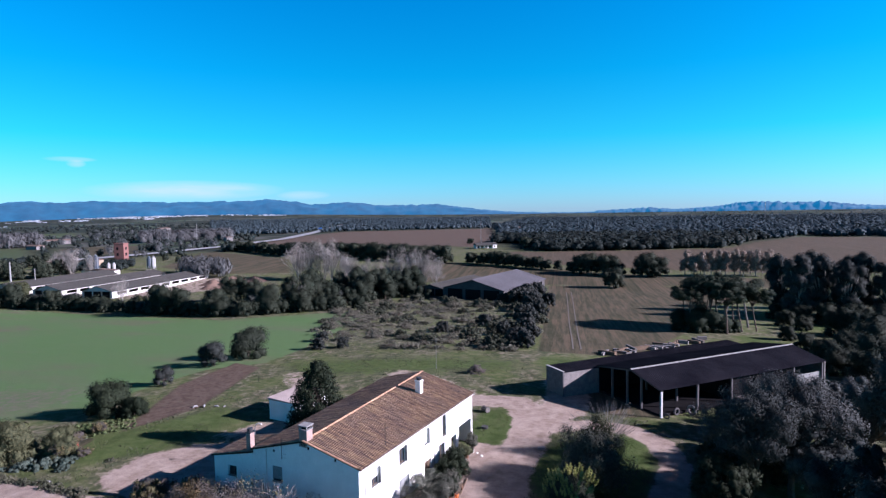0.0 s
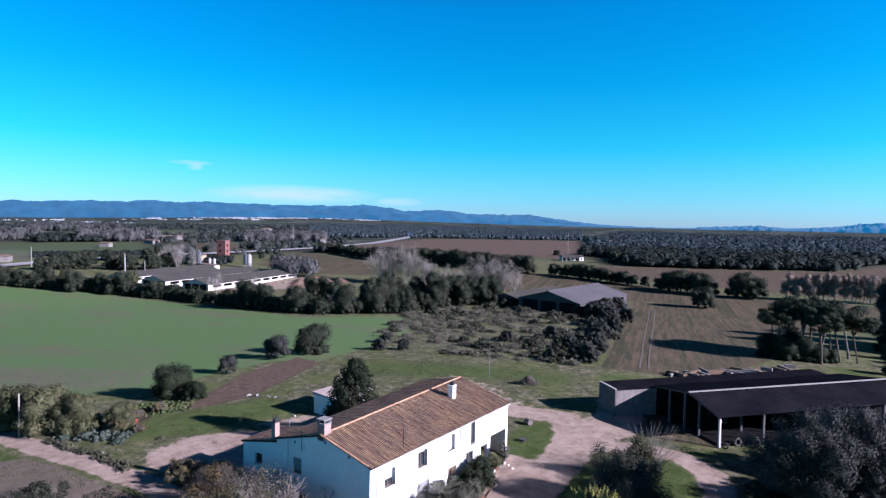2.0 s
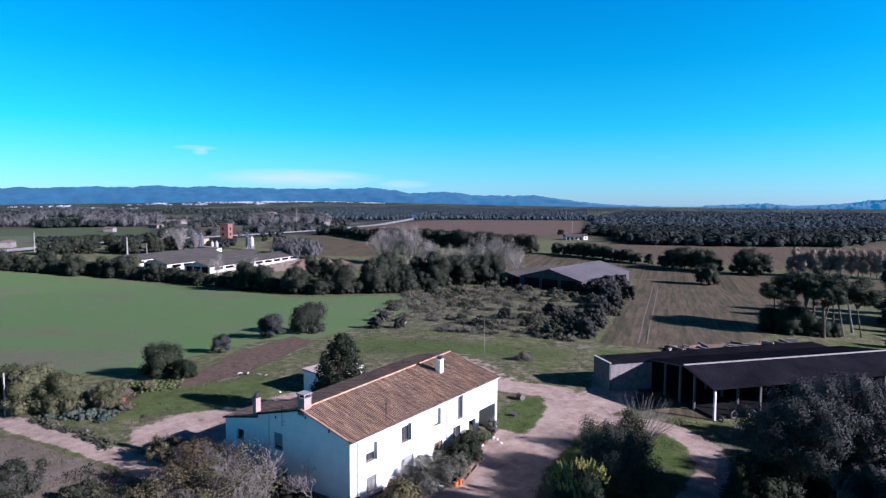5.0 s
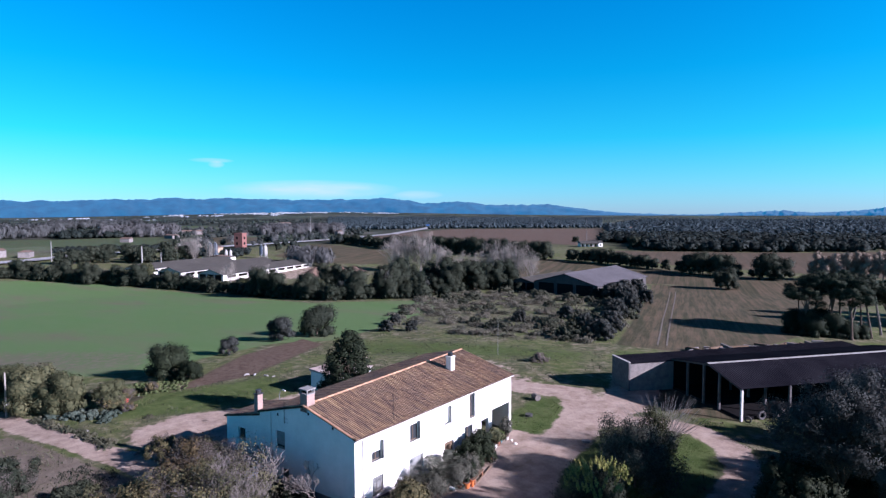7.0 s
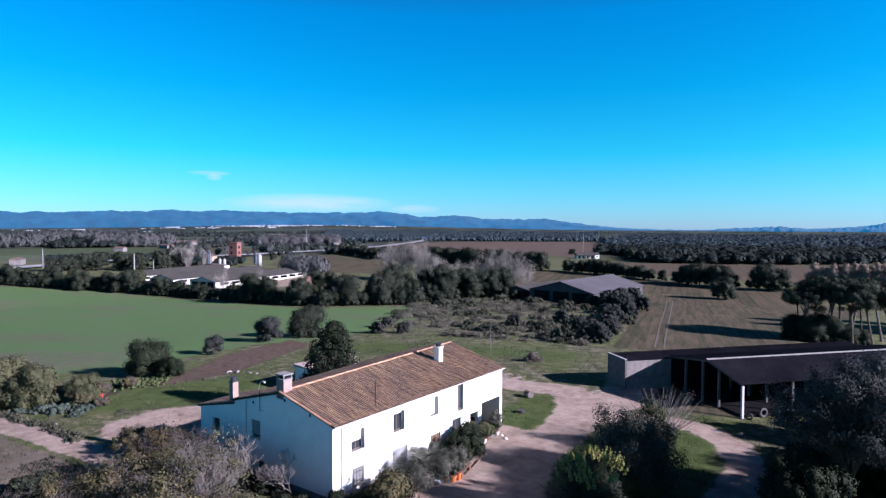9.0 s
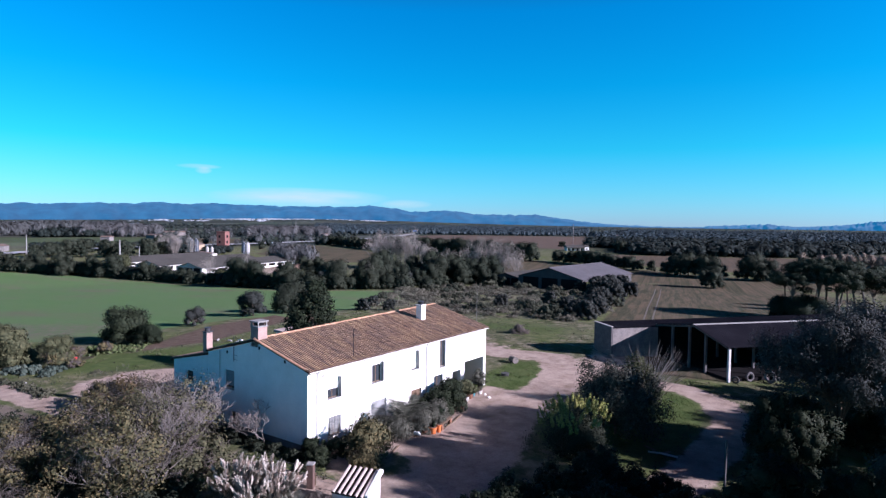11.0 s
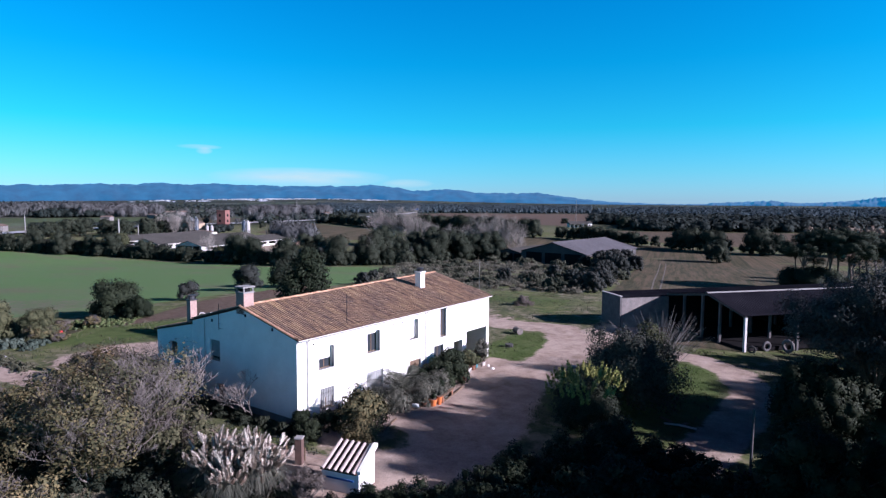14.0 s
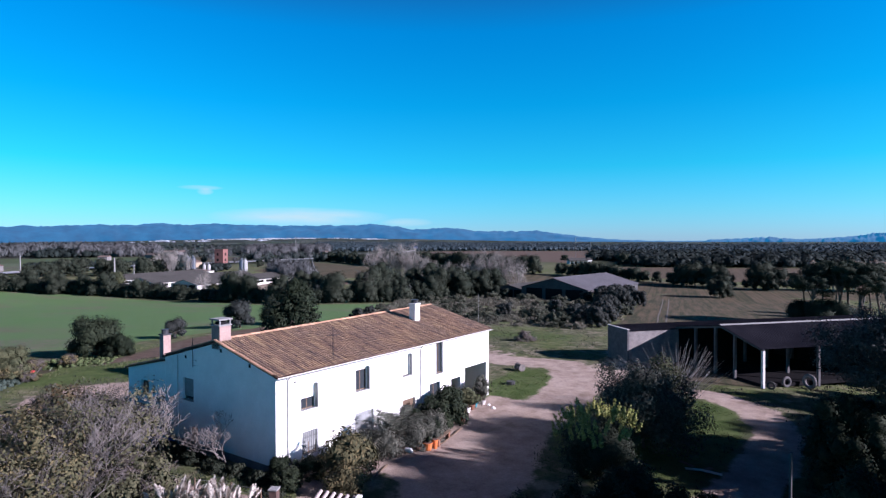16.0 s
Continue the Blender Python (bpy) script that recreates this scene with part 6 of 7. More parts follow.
# ---- trees round the yard ----
olive_a = grow("olive_tree", "large old olive tree with grey-green foliage", "tree", 16.4, 7.2, "olive_dark", 0.10, 76000, seed=101, core=0.6, base=0.12, count=80, lobe=0.20, shell=0.15, trunk=0.38, narrow=0.4)
# mostly out of view to the east, set there to shade the yard
scatter(olive_a, [(40.5, 10.5, 0, 0.8), (52.0, 30.5, 300, 0.85), (47.0, 0.0, 230, 1.2), (45.5, 7.2, 40, 0.95), (52, 38, 60, 0.85)])
# added out of view: its high crown shades the drive, not the track
tall = grow("tall_tree", "unseen tall tree beyond the yard, placed to shade the drive", "tree", 21.0, 6.8, "olive_dark", 0.13, 46000, seed=171, core=0.5, base=0.54, count=60, lobe=0.22, shell=0.15, trunk=0.4, narrow=0.4)
scatter(tall, [(46.5, 15.0, 0, 0.97)])
olive_b = grow("olive_tree", "broad olive tree beside the barn track", "tree", 13.6, 6.2, "olive_mid", 0.095, 48000, seed=103, core=0.2, base=0.36, count=70, lobe=0.20, shell=0.15, trunk=0.32, narrow=0.4)
scatter(olive_b, [(33.2, 23.8, 0, 0.98), (37.0, 27.6, 130, 1.06), (42.0, 36.0, 240, 0.75)])
olive_c = grow("dark_oak", "dark evergreen tree overhanging the track", "tree", 7.4, 4.2, "laurel", 0.10, 34000, seed=105, core=0.6, base=0.06, count=50, lobe=0.22, shell=0.15, trunk=0.26)
scatter(olive_c, [(31.0, 20.0, 0, 0.88), (35.5, 10.8, 120, 0.7), (31.8, 8.0, 60, 0.8), (29.6, 26.6, 200, 0.66), (34.6, 30.0, 250, 0.7)])
olive_d = grow("olive_tree", "grey-green olive tree before the open side of the barn", "tree", 9.6, 5.0, "olive_mid", 0.09, 42000, seed=117, core=0.6, base=0.08, count=60, lobe=0.22, shell=0.15, trunk=0.24, narrow=0.4)
scatter(olive_d, [(36.6, 44.6, 120, 0.95), (41.2, 51.6, 240, 0.9), (45.5, 57.0, 300, 0.85), (37.6, 31.6, 30, 0.62), (40.2, 24.4, 80, 0.98), (46.0, 45.0, 150, 1.0)])
bush_a = grow("round_bush", "large rounded grey-green bush in the turning circle", "bush", 6.7, 4.6, "olive", 0.085, 42000, seed=107, base=0.02, count=60, lobe=0.23, shell=0.15, trunk=0.12)
scatter(bush_a, [(17.4, 20.2, 0, 1.08)])
bush_b = grow("dark_bush", "dark green shrub in the turning circle", "bush", 4.6, 3.4, "oak", 0.11, 15000, seed=109, base=0.0, count=40, lobe=0.25, shell=0.15, trunk=0.08)
scatter(bush_b, [(20.4, 9.4, 0, 0.72), (16.8, 13.8, 90, 0.85), (23.0, 4.0, 160, 0.7)])
dark_low = grow("dark_bush", "low dark evergreen shrub beside the drive", "bush", 3.0, 2.8, "laurel", 0.10, 11000, seed=111, base=0.0, count=36, lobe=0.27, shell=0.15, trunk=0.06)
scatter(dark_low, [(17.5, -1.0, 0, 0.9), (18.0, 2.2, 70, 0.9), (21.5, -3, 140, 1.1), (25.5, 3.0, 200, 1.1), (20.0, 5.2, 80, 1.0), (22.8, 7.4, 120, 1.0), (25.0, 9.0, 160, 0.8), (23.0, 1.5, 220, 1.1), (27.8, 6.0, 260, 1.1), (29.5, 1.5, 300, 1.2), (18.8, -3.5, 340, 1.0), (27.0, -2.5, 20, 1.2), (14.2, -4.6, 50, 0.6), (16.0, -3.4, 100, 0.75), (13.0, -6.4, 150, 0.7), (30.5, 13.0, 30, 0.8), (33.5, 10.5, 90, 1.0), (36.0, 16.5, 150, 1.0), (35.5, 9.0, 210, 1.1), (30.0, 5.0, 270, 1.0), (33.0, 3.0, 330, 1.1), (28.8, 36.6, 15, 0.85), (31.4, 37.6, 75, 0.95), (33.8, 38.2, 135, 1.0), (30.4, 33.6, 195, 0.95), (36.0, 38.0, 255, 1.0)])

# bare fan of shoots
fan = thing("bare_shrub", "leafless fan of pale upright shoots", "bush", at(16.6, 31.0))
for i in range(170):
    a, s = R.uniform(0, 6.28), R.uniform(0.1, 1.05)
    d = Vector((math.cos(a) * s, math.sin(a) * s, 1)).normalized()
    ln = R.uniform(4.2, 7.2)
    p0 = Vector((R.uniform(-.5, .5), R.uniform(-.5, .5), -0.1))
    part("shoot", MB().tube([p0, p0 + d * ln * 0.5 + Vector((0, 0, 0.15)), p0 + d * ln + Vector((math.cos(a), math.sin(a), -0.3)) * 0.35], [0.022, 0.016, 0.007], 4, False), "shoot", fan)
part("foliage", leaf_cloud("foliage", [(0.3, -2, 1.4, 1.8), (-0.8, -2.2, 3.2, 1.5), (-0.6, -2.4, 4.7, 1.1), (-1.6, -1.8, 2.2, 1.4), (0.4, -2.6, 3.9, 1.1)], 4200, 0.11, "willow", 5), "willow", fan)

# shrub with yellow flower spikes
HEADS = [leaf_cloud("flower_spike", [(0, 0, 0.1, 0.09), (0.02, 0, 0.25, 0.11), (0, 0.02, 0.42, 0.08), (0, 0, 0.55, 0.04)], 90, 0.05, "lemon", 880 + k, 0.5, 0.8, 0.2, 1.2) for k in range(4)]
yel = thing("flowering_shrub", "dark shrub with upright yellow flower spikes", "bush", at(17.0, 12.4))
lob = lobes_of(4.4, 2.8, 115, 0.0, 26, 1.0, 0.36)
part("trunk", limbs(0.6, lob, 0.07, 115), "bark", yel)
part("crown", leaf_cloud("crown", lob, 13000, 0.095, "oak", 115, 0.4, 0.6, 0.2), "oak", yel)
for i in range(64):
    a, r = R.uniform(0, 6.28), 2.7 * math.sqrt(R.uniform(0.02, 1))
    x, y = r * math.cos(a), r * math.sin(a)
    z = 2.15 + 2.45 * math.sqrt(max(0, 1 - (r / 3.1) ** 2)) + R.uniform(-0.55, 0.15)
    tip = Vector((x, y, z)) + Vector((x * 0.07 + R.uniform(-.05, .05), y * 0.07 + R.uniform(-.05, .05), R.uniform(0.18, 0.42)))
    foot = Vector((x, y, z - 0.2))
    o = part("flower_spike", HEADS[i % 4], None, yel)
    o.matrix_basis = Matrix.Translation(foot) @ (tip - foot).to_track_quat("Z", "X").to_matrix().to_4x4() @ Matrix.Scale(R.uniform(1.2, 2.0), 4)


# ---- left side: fruit trees and pampas grass ----
def fruit_tree(name, label, x, y, h, r, leaf, n, seed, bark="grey_bark", depth=4, first=5, thick=0.075):
    t = thing(name, label, "tree", at(x, y))
    part("trunk", bare_mb(h * 0.92, 1.0 if n > 1000 else 1.7, seed, depth, thick, 3, 0.15, first, 0.008 if thick < 0.09 else 0.016), bark, t)
    lob = lobes_of(h, r, seed + 7, 0.12, 40, 1.0, 0.26)
    if seed != 130:
        part("twig_haze", leaf_cloud("twig_haze", lob, 3000, 0.26, "brown_twig", seed + 7, 0.04, 0.2, 0.05), "brown_twig", t, "fine grey-brown twigs")
    if n:
        part("crown", leaf_cloud("crown", lobes_of(h * 1.0, r, seed, 0.08, 44, 1.0, 0.24), int(n * 2.2), 0.10, leaf, seed, 0.6, 0.0, 0.05), leaf, t)
    return t


fruit_tree("fig_tree", "autumn fig tree with sparse yellow-green leaves", -2.5, -13.2, 6.6, 4.8, "fig_leaf", 4600, 121, "grey_bark", 5, 5)
fruit_tree("fruit_tree", "low fruit tree with olive and ochre leaves", -9.5, -12.0, 6.0, 4.8, "fig_leaf", 4000, 122, "grey_bark", 5, 5)
fruit_tree("fruit_tree", "almost bare grey fruit tree beside the gable", -4.6, -8.6, 7.6, 4.6, "yellowgreen", 1500, 123, "grey_bark", 5, 9, 0.10)
fruit_tree("fruit_tree", "almost bare grey fruit tree beside the lane", -11.5, -5.6, 6.2, 4.4, "yellowgreen", 700, 124, "pale_branch", 5, 7, 0.11)
fruit_tree("fruit_tree", "autumn fruit tree with russet leaves", -14.6, -7.0, 5.6, 3.8, "autumn", 2200, 125)
fruit_tree("fruit_tree", "dark leafy fruit tree by the lane", -15.0, -16.8, 3.4, 4.4, "yellowgreen", 5000, 126)
fruit_tree("fruit_tree", "dark leafy fruit tree in the orchard", -8.0, -19.5, 4.8, 4.2, "fig_leaf", 4200, 127)
fruit_tree("fruit_tree", "dark leafy fruit tree in the orchard", -26.0, -19.5, 4.4, 4.2, "oak", 7000, 128)
fruit_tree("fruit_tree", "autumn fruit tree with ochre leaves", 0.5, -19.5, 4.2, 3.6, "fig_leaf", 3000, 129)
fruit_tree("wall_tree", "bare little tree against the gable wall", -4.7, -0.75, 5.3, 1.8, "brown_twig", 0, 130, "grey_bark", 5, 3)
fruit_tree("fruit_tree", "low leafy fruit tree before the gable", -1.2, -8.6, 3.8, 3.0, "yellowgreen", 2600, 139, "grey_bark", 4, 6)
fruit_tree("fruit_tree", "ochre bush between the lane and the yard", -24.0, -5.0, 3.0, 3.0, "fig_leaf", 2600, 131)
fruit_tree("fruit_tree", "ochre and grey bush beside the bare apron", -19.2, -3.8, 3.3, 3.2, "fig_leaf", 2000, 140)

fruit_tree("bramble", "leafless tangle of grey brambles beside the well house", 8.6, -6.4, 1.5, 1.9, "brown_twig", 100, 133, "grey_bark", 4, 7)
fruit_tree("fruit_tree", "autumn fruit tree with ochre leaves by the lane", -10.4, -15.6, 4.6, 4.2, "fig_leaf", 4400, 134, "grey_bark", 5, 5)
for x, y, h_, r_, sd in ((-46.5, -2.2, 2.4, 1.8, 135), (-49.2, 1.4, 2.0, 1.5, 136), (-44.0, -0.6, 1.2, 1.3, 137), (-50.6, 5.6, 1.6, 1.4, 138)):
    fruit_tree("garden_bush", "russet and ochre bush in the kitchen garden", x, y, h_, r_, "fig_leaf", 1200, sd, "grey_bark", 3, 4)


def plume_mesh(seed):
    """A feathery plume, one unit long: fine hairs that lean out from a nodding stem."""
    g = np.random.default_rng(seed)
    n = 300
    t = g.random(n) ** 0.8
    a = g.uniform(0, 2 * np.pi, n)
    out = np.stack([np.cos(a), np.sin(a), np.zeros(n)], 1)
    stem = np.stack([0.16 * t ** 2, np.zeros(n), t], 1)
    hair = out * (0.24 * np.sin(np.pi * np.clip(t * 0.85 + 0.1, 0, 1)))[:, None] + np.array([0.03, 0, 0.14])
    side = np.cross(hair, out + np.array([0.1, 0.2, 0.3]))
    side *= 0.02 / (np.linalg.norm(side, axis=1, keepdims=True) + 1e-9)
    v = np.stack([stem - side, stem + side, stem + hair + side * 0.4, stem + hair - side * 0.4], 1)
    nrm = out + np.array([0, 0, 0.5])
    return bulk("plume", v.reshape(-1, 3), 4, "plume", nrm / np.linalg.norm(nrm, axis=1, keepdims=True))


PLUMES = [plume_mesh(900 + k) for k in range(4)]


def pampas(x, y, s, seed):
    t = thing("pampas_grass", "clump of pampas grass with pale feathery plumes", "grass clump", at(x, y) @ Matrix.Scale(s, 4), group="pampas grass")
    g = random.Random(seed)
    mb = MB()
    for _ in range(700):
        a, ln, lean_ = g.uniform(0, 6.28), g.uniform(1.0, 2.1), g.uniform(0.2, 1.0)
        d = Vector((math.cos(a), math.sin(a), 0))
        p = d * g.uniform(0, 0.5)
        m1, e = p + d * lean_ * ln * 0.45 + Vector((0, 0, ln * 0.72)), p + d * lean_ * ln * 0.95 + Vector((0, 0, ln * (0.75 - 0.4 * lean_)))
        s_ = d.cross(Vector((0, 0, 1))) * 0.011
        mb.quad(p - s_, p + s_, m1 + s_, m1 - s_)
        mb.quad(m1 - s_, m1 + s_, e)
    part("blade_tuft", mb, "olive", t)
    for i in range(84):
        a, ln, le = g.uniform(0, 6.28), g.uniform(1.2, 2.75), g.uniform(0.03, 0.75)
        d = Vector((math.cos(a) * le, math.sin(a) * le, 1)).normalized()
        b, e = d * (ln - g.uniform(0.4, 0.6)), d * ln
        part("stalk", MB().tube([d * 0.2, b], [0.010, 0.006], 3, False), "olive", t)
        o = part("plume", PLUMES[i % 4], None, t)
        turn = d.to_track_quat("Z", "X").to_matrix().to_4x4()
        o.matrix_basis = Matrix.Translation(b) @ turn @ pose(0, 0, 0, 0, 0, g.uniform(0, 360)) @ Matrix.Scale(g.uniform(0.40, 0.58), 4)
    return t


pampas(4.4, -9.0, 1.35, 1)
pampas(6.6, -7.8, 1.3, 2)
pampas(5.2, -7.4, 1.25, 3)
pampas(6.2, -9.6, 1.15, 4)

under = grow("undergrowth", "dark tangled undergrowth in the orchard", "bush", 1.6, 2.2, "oak", 0.11, 2600, seed=161, base=0.0, count=18, lobe=0.34, trunk=0.03)
scatter(under, [(-4 + R.uniform(-7, 6), -15.5 + R.uniform(-4.5, 3.5), R.uniform(0, 360), R.uniform(0.6, 1.1)) for _ in range(16)] + [(-18 + R.uniform(-6, 6), -15 + R.uniform(-3, 3), R.uniform(0, 360), R.uniform(0.6, 1.0)) for _ in range(8)] + [(1.5, -12, 30, 0.9), (-1, -10, 60, 0.8), (3.5, -12.5, 90, 0.9), (6.5, -12, 10, 0.9), (9, -9.5, 50, 0.8), (11, -8, 50, 0.7), (-4.6, -9.2, 10, 0.9), (-2.4, -8.4, 70, 0.8), (-6.8, -9.4, 130, 0.95), (-8.6, -7.0, 190, 0.8), (-1.2, -6.6, 250, 0.7), (-5.2, -6.4, 310, 0.75), (-5.0, -1.7, 20, 0.5), (-6.8, -1.9, 140, 0.6), (-8.6, -2.0, 220, 0.65), (2.6, -2.2, 15, 0.45), (-2.4, -1.6, 310, 0.5), (0.0, -1.3, 60, 0.5), (-3.8, -2.1, 200, 0.45)])


# ---- in front of the farmhouse ----
sh = grow("garden_shrub", "tan-green shrub beside the front wall", "bush", 2.3, 1.7, "fig_leaf", 0.085, 5200, seed=141, base=0.0, count=16, lobe=0.38, trunk=0.05)
scatter(sh, [(3.9, 2.8, 0, 1.45), (2.3, 4.4, 80, 0.95), (5.8, 0.8, 150, 0.9)])
sh2 = grow("garden_shrub", "dark green shrub beside the front wall", "bush", 2.6, 1.6, "laurel", 0.09, 5600, seed=143, base=0.0, count=30, lobe=0.24, trunk=0.05)
scatter(sh2, [(2.4, 14.0, 0, 1.1), (2.0, 15.9, 60, 1.42), (1.6, 17.2, 120, 0.85), (0.6, 0.0, 200, 0.7), (2.0, 1.2, 260, 0.7), (2.4, -0.9, 40, 0.65), (1.9, 11.8, 130, 1.0), (3.6, 11.8, 20, 0.75)])
sh3 = grow("garden_shrub", "loose green shrub beside the front wall", "bush", 2.2, 1.5, "olive", 0.085, 4200, seed=145, base=0.0, count=14, lobe=0.38, trunk=0.05)
scatter(sh3, [(2.2, 6.2, 0, 0.85), (3.9, 11.4, 90, 0.8), (3.2, 12.8, 180, 0.95), (3.4, 7.0, 140, 0.95), (3.9, 9.9, 20, 0.9), (0.9, 19.0, 140, 0.7)])
sh4 = grow("garden_shrub", "bright yellow-green leafy plant beside the pots", "bush", 1.9, 0.9, "willow", 0.11, 1500, seed=147, base=0.1, count=9, lobe=0.42, trunk=0.05, upright=0.5)
scatter(sh4, [(1.7, 19.3, 0, 1.35), (1.5, 20.9, 130, 0.9)])
sh5 = grow("small_tree", "small thin-stemmed leafy tree before the porch", "tree", 3.2, 1.1, "olive", 0.085, 3000, seed=149, base=0.2, count=18, lobe=0.34, trunk=0.04)
scatter(sh5, [(1.5, 22.0, 0, 1.0)])


def palm(x, y, s, seed):
    t = thing("palm", "low palm with arching feathery fronds", "palm", at(x, y) @ Matrix.Scale(s, 4))
    g = random.Random(seed)
    part("stem", MB().tube([(0, 0, -0.2), (0, 0, 0.5)], [0.24, 0.2], 8), "bark", t)
    for i in range(18):
        a, el, ln = i * 2.4 + g.uniform(-0.2, 0.2), g.uniform(0.5, 1.35), g.uniform(1.4, 1.9)
        mb = MB()
        pts = []
        for k in range(6):
            q = k / 5
            rr = math.cos(el) * ln * q * (1 + 0.3 * q)
            pts.append(Vector((math.cos(a) * rr, math.sin(a) * rr, 0.5 + math.sin(el) * ln * q - 0.75 * q * q * ln * 0.6)))
        mb.tube(pts, [0.02, 0.018, 0.015, 0.012, 0.009, 0.004], 3, False)
        for k in range(1, 16):
            q = k / 15 * 4.99
            p = pts[int(q)].lerp(pts[int(q) + 1], q % 1)
            d = (pts[min(5, int(q) + 1)] - pts[int(q)]).normalized()
            for sd in (-1, 1):
                s2 = d.cross(Vector((0, 0, 1))).normalized() * sd
                e = p + s2 * 0.42 + d * 0.25 - Vector((0, 0, 0.12))
                mb.quad(p, p + d * 0.05, e)
        part("frond", mb, "olive", t)
    return t


palm(3.0, 8.0, 2.0, 1)
palm(2.2, 10.2, 1.7, 2)


def pot(x, y, r, h, mat, label, leaf="olive", plant=0.8, seed=1):
    t = thing("plant_pot", label, "plant pot", at(x, y, 0.0))
    part("pot", MB().tube([(0, 0, -0.05), (0, 0, h * 0.85), (0, 0, h * 0.86), (0, 0, h)], [r * 0.7, r * 0.95, r * 1.08, r * 1.08], 12), mat, t)
    part("soil", MB().tube([(0, 0, h), (0, 0, h + 0.01)], [r * 0.95, r * 0.95], 12), "soil", t)
    if plant:
        part("plant", leaf_cloud("plant", [(0, 0, h + plant * 0.45, plant * 0.4), (0.1, 0, h + plant * 0.75, plant * 0.3)], 220, 0.09, leaf, seed, 0.4, 0.8), leaf, t)
    return t


pot(1.3, 18.6, 0.28, 0.45, "dull_clay", "dull terracotta pot with a leafy plant", "yellowgreen", 1.1, 1)
pot(1.6, 19.6, 0.26, 0.42, "plaster", "white pot with a leafy plant", "yellowgreen", 1.0, 2)
pot(1.4, 20.5, 0.3, 0.45, "dull_clay", "dull terracotta pot with a leafy plant", "olive", 1.0, 3)
pot(1.1, 21.4, 0.3, 0.5, "teal_plastic", "teal tub with a small plant", "olive", 0.7, 4)
pot(2.9, 16.9, 0.3, 0.45, "dull_clay", "dull terracotta pot with a reddish plant", "autumn", 0.8, 5)
pot(2.4, 17.7, 0.25, 0.4, "plaster", "white pot with a leafy plant", "yellowgreen", 0.8, 6)
pot(1.2, 22.6, 0.3, 0.4, "plaster_old", "grey pot with trailing leaves", "olive", 0.9, 7)
pot(4.9, 9.9, 0.34, 0.55, "orange_clay", "orange terracotta pot beside the drive", "laurel", 0.45, 8)
pot(5.1, 10.5, 0.22, 0.66, "orange_clay", "tall orange terracotta pot beside the drive", "autumn", 0.0, 9)
pot(4.4, 9.4, 0.24, 0.35, "dull_clay", "dull terracotta pot beside the drive", "autumn", 0.3, 10)
bed = thing("flower_bed", "planted bed edged with weathered boards along the house", "flower bed", at(0, 0))
part("edge_board", MB().tube([(4.2, 8.2, 0.05), (5.0, 11.6, 0.08), (4.0, 15.4, 0.1)], [0.06, 0.06, 0.06], 6), "wood", bed)
part("edge_board", MB().tube([(5.6, 3.2, 0.03), (4.6, 5.8, 0.05)], [0.06, 0.06], 6), "wood", bed)
bench = thing("plank_bench", "low bench of a weathered plank on two blocks", "bench", at(4.75, 11.9, 0, 104))
part("plank", MB().box(-1.35, 1.35, -0.16, 0.16, 0.5, 0.56), "wood", bench)
for x in (-0.95, 0.95):
    part("block", MB().box(x - 0.15, x + 0.15, -0.14, 0.14, -0.1, 0.5), "dull_clay", bench)
hosepile = thing("white_sack", "white sack lying by the flower bed", "sack", at(4.1, 8.6))
part("body", MB().tube([(-0.35, 0, 0.12), (-0.2, 0, 0.17), (0.2, 0.05, 0.17), (0.38, 0.05, 0.1)], [0.06, 0.17, 0.18, 0.06], 9), "plaster", hosepile)
for x, y, r in ((1.9, 22.6, 0.12), (2.8, 22.0, 0.16)):
    st = thing("white_stone", "small white stone on the grass", "stone", at(x, y))
    part("body", MB().tube([(0, 0, -0.05), (0, 0, 0.06), (0.02, 0, 0.16)], [r * 1.2, r * 1.3, r * 0.6], 7), "plaster", st)
blk = thing("black_tub", "low black tub on the lawn", "tub", at(-0.8, 31.0))
part("body", MB().tube([(0, 0, -0.05), (0, 0, 0.35)], [0.42, 0.5], 12), "rubber", blk)
log = thing("cable_drum", "old wooden drum lying on the lawn", "drum", at(-3.6, 37.6, 0.42, 60))
part("drum", MB().tube([(0, -0.55, 0), (0, 0.55, 0)], [0.38, 0.38], 16), "grey_bark", log)
for y in (-0.6, 0.52):
    part("flange", MB().tube([(0, y, 0), (0, y + 0.08, 0)], [0.44, 0.44], 18), "grey_bark", log)

# well house with its little tile roof
hut = thing("well_house", "small whitewashed well house with a tiled lean-to roof", "well house", pose(9.5, -3.7, -0.92, 0, 0, 106))
part("wall", MB().prism([(-1.0, -0.2), (0.85, -0.2), (0.85, 2.15), (-1.0, 1.35)], -1.25, 1.25), "plaster", hut)
part("roof_deck", MB().prism([(-1.22, 1.27), (-1.22, 1.33), (0.9, 2.25), (0.9, 2.18)], -1.2, 1.2), "tile_bed", hut)
part("gable_coping", MB().prism([(-1.1, 1.30), (0.95, 2.19), (0.95, 2.42), (0.75, 2.42), (-1.1, 1.5)], -1.42, -1.18), "plaster", hut)
cover_me = half_barrel(0.5, 0.115, 0.10, 5).mesh("roof_tile", "pale_roof")
for r in range(6):
    for k in range(5):
        o = part("roof_tile", cover_me, None, hut)
        x = -1.24 + k * 0.42
        o.matrix_basis = Matrix.Translation((x, -1.0 + r * 0.41, 1.36 + (x + 1.22) * 0.434)) @ pose(0, 0, 0, 0, 0, -90) @ pose(0, 0, 0, 23.5, 0, 0)
